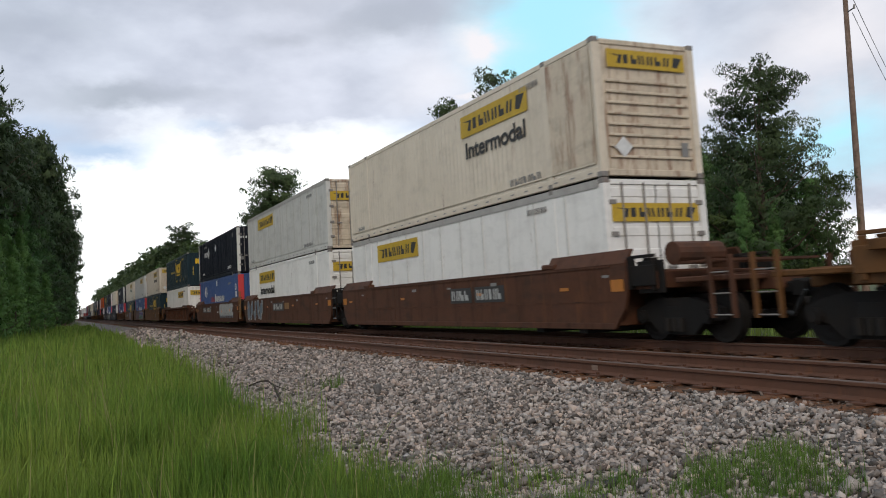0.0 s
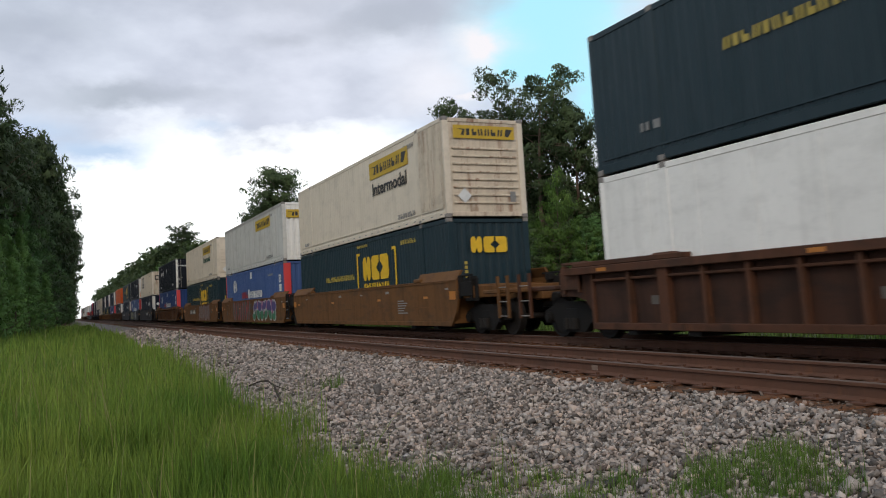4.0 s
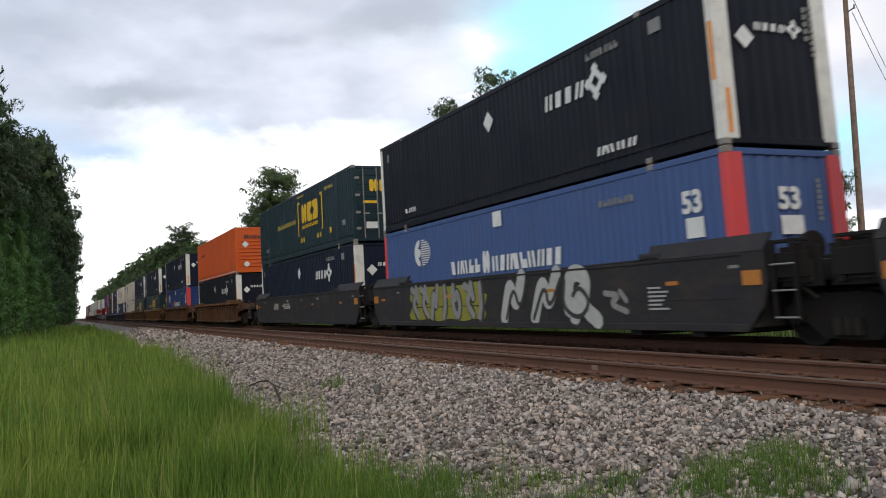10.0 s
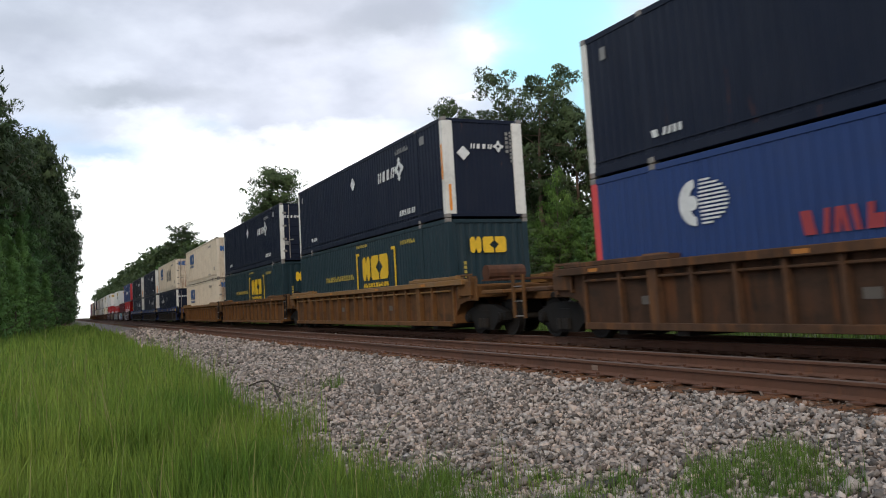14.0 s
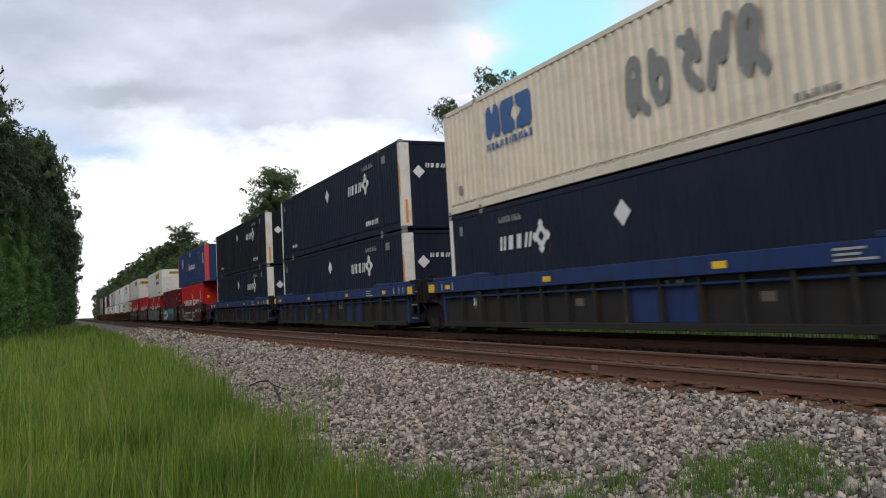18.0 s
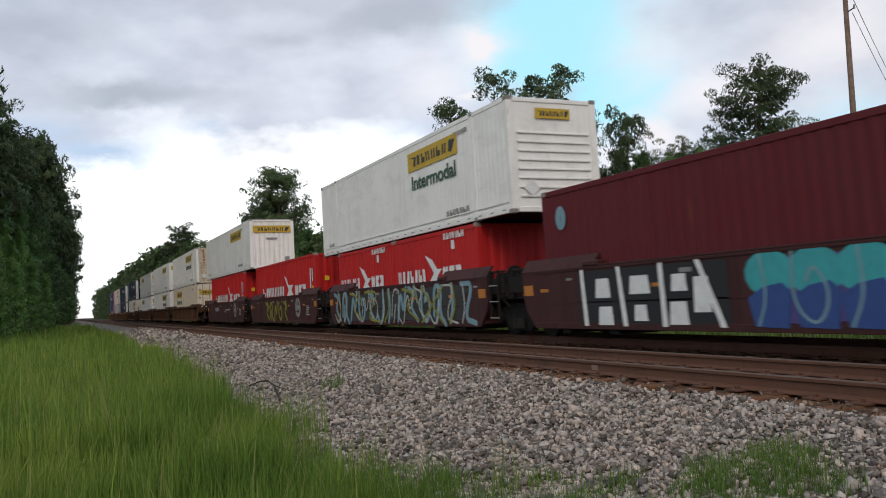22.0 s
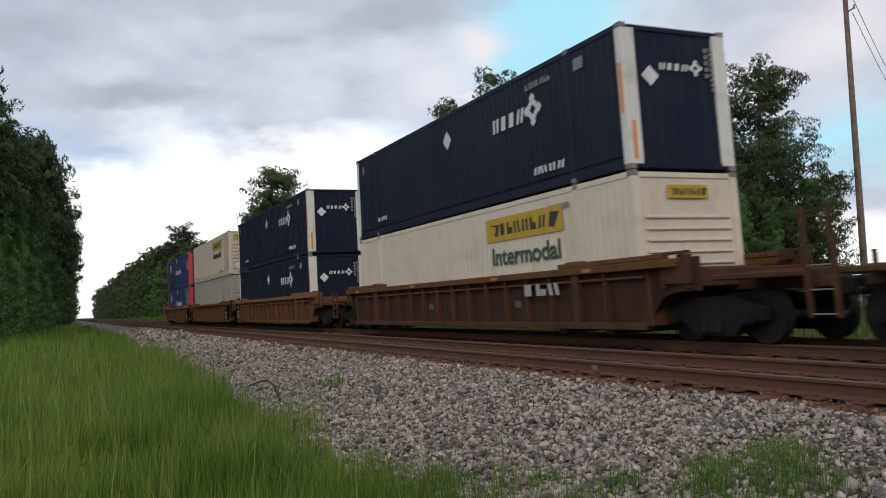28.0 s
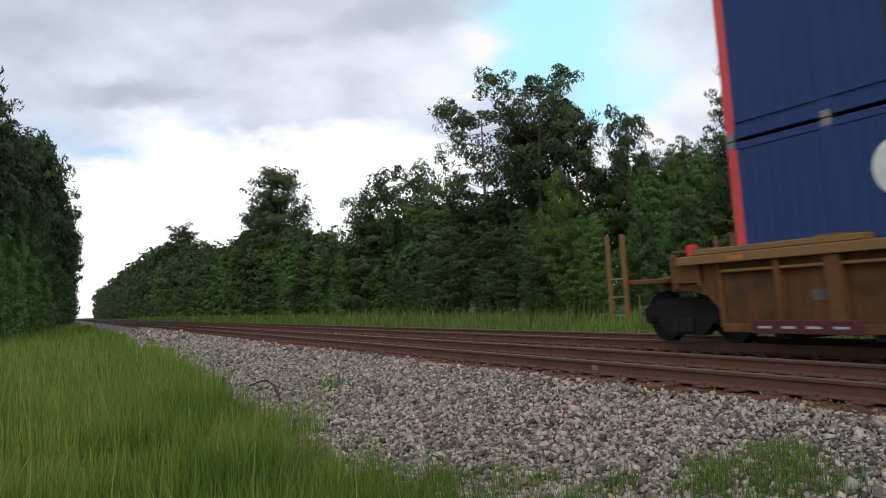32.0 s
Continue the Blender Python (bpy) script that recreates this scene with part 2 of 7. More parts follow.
M = {
    "cream": paint("cream_paint", (0.68, 0.59, 0.465), 0.45, 0.18, 0.3),
    "cream_rust": paint("rusty_cream_paint", (0.62, 0.52, 0.39), 0.5, 0.35, 0.95, rust_col=(0.21, 0.085, 0.035)),
    "white": paint("white_paint", (0.81, 0.785, 0.735), 0.4, 0.16, 0.14),
    "white_grey": paint("greyish_white_paint", (0.58, 0.565, 0.52), 0.45, 0.25, 0.2),
    "grey": paint("grey_paint", (0.385, 0.365, 0.33), 0.45, 0.25, 0.2),
    "navy": paint("navy_paint", (0.0062, 0.0105, 0.025), 0.5, 0.10, 0.03, dirt_col=(0.022, 0.022, 0.028), spec=0.14),
    "navy_dark": paint("dark_navy_paint", (0.0058, 0.0074, 0.0135), 0.5, 0.10, 0.03, dirt_col=(0.02, 0.02, 0.024), spec=0.14),
    "blue": paint("blue_paint", (0.0155, 0.041, 0.142), 0.5, 0.14, 0.06, dirt_col=(0.035, 0.042, 0.075), spec=0.22),
    "blue_pale": paint("faded_blue_paint", (0.045, 0.087, 0.225), 0.5, 0.14, 0.06, dirt_col=(0.08, 0.088, 0.13), spec=0.28),
    "green": paint("dark_green_paint", (0.005, 0.0215, 0.029), 0.45, 0.10, 0.03, dirt_col=(0.03, 0.036, 0.038), spec=0.3),
    "orange": paint("orange_paint", (0.56, 0.088, 0.008), 0.45, 0.12, 0.08, spec=0.3),
    "red": paint("red_paint", (0.44, 0.012, 0.012), 0.55, 0.16, 0.06, dirt_col=(0.12, 0.02, 0.018), spec=0.2),
    "maroon": paint("maroon_paint", (0.098, 0.0095, 0.0135), 0.65, 0.12, 0.06, dirt_col=(0.06, 0.016, 0.016), spec=0.2),
    "post_white": paint("white_post_paint", (0.70, 0.68, 0.62), 0.45, 0.25, 0.25),
    "post_red": paint("red_post_paint", (0.62, 0.045, 0.045), 0.45, 0.15, 0.08),
    "car_rust": paint("rust_brown_car_paint", (0.080, 0.030, 0.0135), 0.75, 0.8, 0.5, dirt_col=(0.030, 0.018, 0.012), rust_col=(0.13, 0.05, 0.018), spec=0.25),
    "car_mustard": paint("mustard_car_paint", (0.132, 0.057, 0.015), 0.75, 0.7, 0.6, dirt_col=(0.045, 0.026, 0.014), rust_col=(0.12, 0.045, 0.014), spec=0.25),
    "car_brown": paint("brown_car_paint", (0.078, 0.036, 0.016), 0.78, 0.75, 0.85, dirt_col=(0.026, 0.017, 0.012), rust_col=(0.15, 0.062, 0.020), spec=0.25),
    "car_black": paint("sooty_black_car_paint", (0.017, 0.0165, 0.020), 0.7, 0.9, 0.3, dirt_col=(0.045, 0.034, 0.026), rust_col=(0.07, 0.032, 0.018), spec=0.25),
    "car_blue": paint("bright_blue_car_paint", (0.008, 0.028, 0.112), 0.65, 0.85, 0.15, dirt_col=(0.02, 0.022, 0.028), spec=0.25),
    "car_maroon": paint("maroon_car_paint", (0.047, 0.0115, 0.0105), 0.7, 0.5, 0.15, dirt_col=(0.022, 0.014, 0.012), rust_col=(0.07, 0.024, 0.012), spec=0.25),
    # mustard, brown and rust plates behind the ribs: darker, more streaked than the car paint
    "plate_mustard": paint("dark_mustard_plate", (0.100, 0.044, 0.014), 0.8, 0.85, 0.8, dirt_col=(0.035, 0.022, 0.013), spec=0.2),
    "plate_brown": paint("dark_brown_plate", (0.055, 0.026, 0.013), 0.8, 0.9, 0.8, dirt_col=(0.020, 0.014, 0.010), rust_col=(0.11, 0.043, 0.016), spec=0.2),
    "plate_rust": paint("dark_rust_plate", (0.050, 0.021, 0.012), 0.8, 0.85, 0.5, dirt_col=(0.022, 0.014, 0.011), rust_col=(0.085, 0.033, 0.014), spec=0.2),
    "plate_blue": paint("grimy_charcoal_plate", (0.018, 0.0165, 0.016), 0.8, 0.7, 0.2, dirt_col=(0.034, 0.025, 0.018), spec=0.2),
    "car_yellow": paint("yellow_end_paint", (0.21, 0.10, 0.022), 0.6, 0.5, 0.4),
    "steel_dark": paint("oily_steel", (0.0095, 0.0085, 0.0078), 0.8, 0.45, 0.2, dirt_col=(0.022, 0.016, 0.012), rust_col=(0.045, 0.018, 0.009), spec=0.15),
    "wheel": paint("wheel_steel", (0.012, 0.0105, 0.0092), 0.75, 0.5, 0.25, dirt_col=(0.024, 0.017, 0.012), rust_col=(0.05, 0.022, 0.011), spec=0.2),
    "casting": paint("worn_casting", (0.22, 0.20, 0.18), 0.6, 0.4, 0.5),
    "m_white": plain("white_marking", (0.66, 0.66, 0.64), 0.6),
    "m_black": plain("black_marking", (0.025, 0.024, 0.022), 0.6),
    "m_yellow": plain("yellow_marking", (0.72, 0.44, 0.012), 0.55),
    "m_cream": plain("cream_marking", (0.50, 0.43, 0.33), 0.6),
    "m_joint": plain("grimy_panel_joint", (0.47, 0.45, 0.395), 0.7),
    "m_pale_joint": plain("pale_grey_panel_joint", (0.64, 0.62, 0.57), 0.6),
    "m_jet": plain("jet_black_spray_paint", (0.008, 0.008, 0.009), 0.7),
    "m_spray_blue": plain("deep_blue_spray_paint", (0.018, 0.055, 0.20), 0.6),
    "m_sign": plain("dull_yellow_sign_paint", (0.50, 0.325, 0.020), 0.6),
    "m_green": plain("dark_green_marking", (0.03, 0.085, 0.055), 0.6),
    "m_red": plain("red_marking", (0.30, 0.03, 0.035), 0.6),
    "m_blue": plain("blue_marking", (0.03, 0.10, 0.27), 0.6),
    "m_orange": plain("amber_reflector", (0.75, 0.26, 0.02), 0.4),
    "m_sooty": plain("sooty_grey_spray_paint", (0.105, 0.10, 0.095), 0.8),
    "m_pale": plain("pale_grey_marking", (0.36, 0.36, 0.34), 0.7),
    "m_chalk": plain("chalky_white_spray_paint", (0.40, 0.40, 0.375), 0.7),
    "m_slate": plain("slate_blue_spray_paint", (0.12, 0.16, 0.19), 0.7),
    "m_lilac": plain("lilac_spray_paint", (0.26, 0.21, 0.25), 0.7),
    "m_dusty": plain("dusty_rose_spray_paint", (0.17, 0.105, 0.085), 0.7),
    "m_stain": plain("dull_stencil_paint", (0.10, 0.085, 0.07), 0.8),
    "m_amber": plain("worn_amber_reflector", (0.42, 0.15, 0.015), 0.5),
    "m_grey": plain("grey_marking", (0.22, 0.215, 0.205), 0.7),
    "m_teal": plain("teal_spray_paint", (0.03, 0.30, 0.31), 0.6),
    "m_lightblue": plain("pale_blue_spray_paint", (0.16, 0.28, 0.32), 0.6),
    "m_olive": plain("olive_spray_paint", (0.22, 0.21, 0.02), 0.6),
    "m_pink": plain("pink_spray_paint", (0.33, 0.09, 0.19), 0.6),
    "m_purple": plain("purple_spray_paint", (0.065, 0.045, 0.17), 0.6),
    "m_lime": plain("green_spray_paint", (0.025, 0.15, 0.075), 0.6),
    "rail_side": paint("rusty_rail", (0.100, 0.038, 0.017), 0.75, 0.4, 0.6, dirt_col=(0.03, 0.018, 0.012), rust_col=(0.13, 0.05, 0.02)),
    "rail_top": plain("worn_rail_head", (0.13, 0.085, 0.065), 0.6, 0.4),
    "tie": speckled("weathered_tie_wood", (0.075, 0.034, 0.016), (0.185, 0.080, 0.034), 9.0, 0.9),
    "stone": speckled("ballast_stone", (0.142, 0.125, 0.113), (0.275, 0.242, 0.216), 14.0, 0.8, "island", 0.4, (0.25, 0.205, 0.175)),
    "gravel_bed": speckled("ballast_bed", (0.055, 0.047, 0.04), (0.31, 0.275, 0.24), 22.0, 0.95, "object", 1.0),
    "stained_bed": speckled("rust_stained_ballast", (0.050, 0.026, 0.015), (0.14, 0.074, 0.042), 18.0, 0.95, "object", 1.0),
    "stained_stone": speckled("rust_stained_stone", (0.09, 0.065, 0.05), (0.20, 0.15, 0.12), 14.0, 0.9, "island", 0.4),
    "soil": speckled("grassy_soil", (0.035, 0.045, 0.016), (0.07, 0.085, 0.025), 3.0, 0.95, "object", 0.7, (0.085, 0.075, 0.04)),
    "grass": leafy("grass_blades", (0.108, 0.192, 0.028), (0.222, 0.285, 0.050), 0.45, 0.34),
    "grass_weed": leafy("weed_blades", (0.085, 0.165, 0.030), (0.150, 0.220, 0.042), 0.4, 0.35),
    "grass_far": leafy("verge_blades", (0.10, 0.165, 0.034), (0.15, 0.195, 0.045), 0.35, 0.5),
    "grass_dry": leafy("seed_heads", (0.22, 0.22, 0.08), (0.30, 0.26, 0.11), 0.4, 0.4),
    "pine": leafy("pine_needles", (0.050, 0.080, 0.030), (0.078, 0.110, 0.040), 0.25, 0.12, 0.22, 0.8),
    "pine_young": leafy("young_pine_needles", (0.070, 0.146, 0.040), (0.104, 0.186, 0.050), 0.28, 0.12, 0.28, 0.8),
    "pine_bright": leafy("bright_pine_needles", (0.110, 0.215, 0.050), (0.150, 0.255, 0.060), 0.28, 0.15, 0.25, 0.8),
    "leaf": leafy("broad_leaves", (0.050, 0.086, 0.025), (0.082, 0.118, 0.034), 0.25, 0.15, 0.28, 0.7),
    "leaf_bright": leafy("sunlit_broad_leaves", (0.085, 0.165, 0.030), (0.14, 0.22, 0.045), 0.4, 0.35, 0.0, 1.0),
    "bark": speckled("pine_bark", (0.075, 0.052, 0.038), (0.15, 0.105, 0.078), 6.0, 0.95),
    "dead_wood": speckled("dead_wood", (0.022, 0.015, 0.011), (0.05, 0.034, 0.025), 12.0, 0.9),
    "pole": speckled("pole_wood", (0.15, 0.10, 0.075), (0.25, 0.175, 0.135), 5.0, 0.9),
    "wire": plain("cable", (0.07, 0.07, 0.075), 0.6),
}


# ---------------------------------------------------------------- mesh helpers
def mesh_of(bm, name, *mats):
    me = bpy.data.meshes.new(name)
    bm.to_mesh(me)
    bm.free()
    for m in mats:
        me.materials.append(m)
    return me


def part(name, bm, material, parent, label="", loc=None):
    """Links a bmesh, or a mesh that is shared, as one mesh object under a thing or a part."""
    me = bm if isinstance(bm, bpy.types.Mesh) else mesh_of(bm, name, material)
    ob = new(name, me)
    ob.parent = parent
    if loc is not None:
        ob.location = loc
    if label:
        ob["label"] = label
    return ob


def thing(name, label, category, group="", kind="", at=None):
    ob = tagged(new(name), label, category, group, kind)
    if at is not None:
        ob.matrix_world = at
    return ob


def box(bm, x0, x1, y0, y1, z0, z1, bevel=0.0):
    vs = [bm.verts.new((x, y, z)) for x in (x0, x1) for y in (y0, y1) for z in (z0, z1)]
    fs = [bm.faces.new([vs[i] for i in f]) for f in ((0, 1, 3, 2), (4, 6, 7, 5), (0, 4, 5, 1), (2, 3, 7, 6), (0, 2, 6, 4), (1, 5, 7, 3))]
    if bevel:
        bmesh.ops.bevel(bm, geom=list({e for f in fs for e in f.edges}), offset=bevel, segments=1, affect="EDGES")
    return bm


def boxes(*dims, bevel=0.0):
    bm = bmesh.new()
    for d in dims:
        box(bm, *d, bevel=bevel)
    return bm


def prism(pts, y0, y1, bm=None):
    """A slab with the outline pts in x and z, between y0 and y1."""
    bm = bm or bmesh.new()
    a = [bm.verts.new((x, y0, z)) for x, z in pts]
    b = [bm.verts.new((x, y1, z)) for x, z in pts]
    bm.faces.new(a)
    bm.faces.new(list(reversed(b)))
    for i in range(len(pts)):
        j = (i + 1) % len(pts)
        bm.faces.new((a[j], a[i], b[i], b[j]))
    bmesh.ops.recalc_face_normals(bm, faces=bm.faces)
    return bm


def cyl(bm, p, q, r0, r1=None, seg=10, caps=True):
    p, q = Vector(p), Vector(q)
    d = (q - p).normalized()
    s = d.cross(Vector((0, 0, 1)) if abs(d.z) < 0.9 else Vector((1, 0, 0))).normalized()
    u = s.cross(d)
    rings = []
    for c, r in ((p, r0), (q, r0 if r1 is None else r1)):
        rings.append([bm.verts.new(c + r * (math.cos(a) * s + math.sin(a) * u)) for a in (2 * math.pi * i / seg for i in range(seg))])
    for i in range(seg):
        j = (i + 1) % seg
        bm.faces.new((rings[0][i], rings[0][j], rings[1][j], rings[1][i]))
    if caps:
        bm.faces.new(list(reversed(rings[0])))
        bm.faces.new(rings[1])
    return bm


# ---------------------------------------------------------------- ground, ballast, tracks
def ballast_profile(y):
    return float(np.interp(y, (-8.3, -7.0, -5.6, -4.4, -3.85, 2.45, 3.1, 4.7), (-0.75, -0.60, -0.46, -0.29, -0.205, -0.205, -0.36, -0.62)))


def ground_z(x, y):
    base = float(np.interp(y, (-60, -12, -8, -6.5, 3.6, 4.6, 12, 40), (-0.3, -0.55, -0.60, -0.72, -0.72, -0.52, -0.38, -0.2)))
    return base + 0.05 * noise.noise((x * 0.35, y * 0.35, 1.7)) * (1 if abs(y + 1) > 5 else 0.2)


def uneven_lines(near, far, first, grow):
    out, s, v = [0.0], first, 0.0
    while v < far:
        v += s
        if v > near:
            s *= grow
        out.append(v)
    return out


def build_ground():
    xs = uneven_lines(40, 2500, 1.5, 1.25)
    xs = sorted({-v for v in xs} | {v for v in xs[:40]})
    ys = uneven_lines(14, 2500, 0.9, 1.3)
    ys = sorted({v for v in ys} | {-v for v in ys})
    verts = [(x, y - 2, ground_z(x, y - 2) if abs(y) < 80 and abs(x) < 200 else -0.5) for x in xs for y in ys]
    k = len(ys)
    faces = [(i * k + j, (i + 1) * k + j, (i + 1) * k + j + 1, i * k + j + 1) for i in range(len(xs) - 1) for j in range(k - 1)]
    me = bpy.data.meshes.new("ground")
    me.from_pydata(verts, [], faces)
    me.materials.append(M["soil"])
    me.shade_smooth()
    tagged(new("ground", me), "grassy green-brown ground beside the railway", "ground", kind="structure")
    # ballast bank under both tracks
    ys = np.concatenate((np.linspace(-8.3, -3.85, 24), np.linspace(-3.6, 2.45, 26), np.linspace(2.7, 4.7, 8)))
    xs = np.concatenate((np.linspace(-900, -120, 40), np.linspace(-116, -34, 60), np.linspace(-33.6, 4, 150), np.linspace(6, 120, 20)))
    verts = []
    for x in xs:
        for y in ys:
            lump = 0.045 * noise.noise((x * 1.1, y * 1.1, 5.0)) + 0.02 * noise.noise((x * 3.7, y * 3.7, 9.0))
            verts.append((x, y, ballast_profile(y) + (lump if y < -3.7 else 0.25 * lump - 0.01)))
    k = len(ys)
    faces = [(i * k + j, (i + 1) * k + j, (i + 1) * k + j + 1, i * k + j + 1) for i in range(len(xs) - 1) for j in range(k - 1)]
    me = bpy.data.meshes.new("ballast_bank")
    me.from_pydata(verts, [], faces)
    me.materials.append(M["gravel_bed"])
    me.materials.append(M["stained_bed"])
    for f in me.polygons:
        f.material_index = 1 if -3.95 < f.center.y < 3.0 and not -0.8 < f.center.y < -0.1 else 0
    me.shade_smooth()
    tagged(new("ballast_bank", me), "grey crushed-stone ballast bank under the tracks", "ballast", kind="structure")


def joined(name, verts, faces, material, smooth=False):
    """One mesh from arrays of vertices and of equally long faces."""
    me = bpy.data.meshes.new(name)
    nf, k = faces.shape
    me.vertices.add(len(verts))
    me.vertices.foreach_set("co", np.ascontiguousarray(verts, dtype=np.float32).ravel())
    me.loops.add(nf * k)
    me.loops.foreach_set("vertex_index", np.ascontiguousarray(faces, dtype=np.int32).ravel())
    me.polygons.add(nf)
    me.polygons.foreach_set("loop_start", np.arange(0, nf * k, k, dtype=np.int32))
    me.update(calc_edges=True)
    me.materials.append(material)
    if smooth:
        me.shade_smooth()
    return me


def rough_block():
    v = np.array([(x, y, z) for x in (-1, 1) for y in (-1, 1) for z in (-1, 1)]) * 0.82
    f = np.array(((0, 1, 3), (0, 3, 2), (4, 6, 7), (4, 7, 5), (0, 4, 5), (0, 5, 1), (2, 3, 7), (2, 7, 6), (0, 2, 6), (0, 6, 4), (1, 5, 7), (1, 7, 3)))
    return v, f


def stones(name, label, areas, material, seed):
    """Broken stones, sharp and uneven, lying thick where the bank is seen close."""
    rng = np.random.default_rng(seed)
    base, faces = rough_block()
    spots = []
    for x0, x1, y0, y1, per, size in areas:
        n = int((x1 - x0) * (y1 - y0) * per)
        x, y = rng.uniform(x0, x1, n), rng.uniform(y0, y1, n)
        z = np.array([ballast_profile(b) + (0.045 if b < -3.7 else 0.011) * noise.noise((a * 1.1, b * 1.1, 5.0)) for a, b in zip(x, y)])
        s = size * np.exp(rng.normal(-0.08, 0.36, n))
        spots.append(np.stack((x, y, z + rng.uniform(0.0, 1.1, n) * s, s), 1))
    p = np.concatenate(spots)
    n = len(p)
    shape = base[None] * (1 + rng.uniform(-0.62, 0.3, (n, len(base), 3)))
    shape *= np.stack((rng.uniform(0.8, 1.6, n), rng.uniform(0.7, 1.1, n), rng.uniform(0.4, 0.85, n)), 1)[:, None]
    a, b = rng.uniform(0, 6.283, n), rng.normal(0, 0.8, n)
    ca, sa, cb, sb = np.cos(a), np.sin(a), np.cos(b), np.sin(b)
    rot = np.stack((np.stack((ca * cb, -sa, ca * sb), 1), np.stack((sa * cb, ca, sa * sb), 1), np.stack((-sb, 0 * a, cb), 1)), 1)
    v = np.einsum("nij,nkj->nki", rot, shape) * p[:, None, 3:4] + p[:, None, :3]
    f = faces[None] + (np.arange(n) * len(base))[:, None, None]
    me = joined(name, v.reshape(-1, 3), f.reshape(-1, 3), material)
    tagged(new(name, me), label, "gravel", kind="stuff")


def build_stones():
    stones("ballast_stones", "loose grey and pinkish crushed ballast stones", ((-6.5, -3.2, -8.2, -3.7, 1180, 0.0182), (-12, -6.5, -7.9, -3.7, 960, 0.0192), (-22, -12, -7.6, -3.7, 540, 0.0205),
           (-42, -22, -7.0, -3.7, 150, 0.028), (-75, -42, -6.8, -3.75, 22, 0.055), (-60, -6, -0.75, -0.15, 150, 0.018)), M["stone"], 5)
    stones("stained_stones", "rust-brown ballast stones between the ties", ((-20, -3, -3.72, -3.1, 55, 0.015), (-20, -3, -1.5, -0.8, 90, 0.018)), M["stained_stone"], 6)


RAIL = [(-0.069, -0.18), (0.069, -0.18), (0.069, -0.17), (0.02, -0.152), (0.009, -0.14), (0.009, -0.05), (0.034, -0.04), (0.035, -0.008), (0.028, 0.0)]
RAIL = RAIL + [(-a, b) for a, b in reversed(RAIL[2:])]


def build_tracks():
    bm = bmesh.new()
    xs = (-900, -300, -100, -40, -15, 0, 20, 120)
    rings = [[bm.verts.new((x, y, z)) for y, z in RAIL] for x in xs]
    for a, b in zip(rings, rings[1:]):
        for i in range(len(RAIL)):
            j = (i + 1) % len(RAIL)
            f = bm.faces.new((a[i], b[i], b[j], a[j]))
            if RAIL[i][1] > -0.01 and RAIL[j][1] > -0.01:
                f.material_index = 1
    bmesh.ops.recalc_face_normals(bm, faces=bm.faces)
    rail = mesh_of(bm, "rail", M["rail_side"], M["rail_top"])
    tie = mesh_of(boxes((-0.115, 0.115, -1.295, 1.295, -0.18, 0.0), bevel=0.012), "tie", M["tie"])
    plate = bmesh.new()
    for s in (-1, 1):
        box(plate, -0.1, 0.1, s * GAUGE / 2 - 0.18, s * GAUGE / 2 + 0.18, 0, 0.018)
        for dx, dy in ((-0.06, 0.1), (0.06, 0.1), (0.0, -0.1)):
            box(plate, dx - 0.015, dx + 0.015, s * GAUGE / 2 + dy - 0.02, s * GAUGE / 2 + dy + 0.02, 0.018, 0.05)
    plate = mesh_of(plate, "tie_plate", M["rail_side"])
    rng = random.Random(3)
    for label, yc in (("rusty empty track", TRACK_NEAR), ("track that the train runs on", TRACK_FAR)):
        t = thing("railway_track", "straight railway " + label + " on wooden ties", "railway track", kind="structure", at=pose(0, yc, 0))
        for s in (-1, 1):
            r = part("rail", rail, None, t, "", (0, s * GAUGE / 2, 0))
            if s < 0 and yc == TRACK_NEAR:
                part("rail_tag", boxes((-10.09, -9.94, -0.016, -0.009, -0.135, -0.06), bevel=0.003), M["pole"], r, "pale square tag fixed to the rail's web")
        x, n = -66.0, 0
        while x < 6:
            o = part("tie", tie, None, t, "", (x + rng.uniform(-0.03, 0.03), rng.uniform(-0.06, 0.06), -0.194 + rng.uniform(-0.012, 0.006)))
            o.rotation_euler = (rng.uniform(-0.01, 0.01), 0, rng.uniform(-0.02, 0.02))
            part("tie_plate", plate, None, t, "", (x, 0, -0.193))
            x += 0.53
        far = bmesh.new()
        x = -200.0
        while x < -66.4:
            box(far, x - 0.115, x + 0.115, -1.295, 1.295, -0.37, -0.194)
            x += 0.53
        tagged(part("far_ties", far, M["tie"], t, "weathered ties further down the line"), kind="stuff")


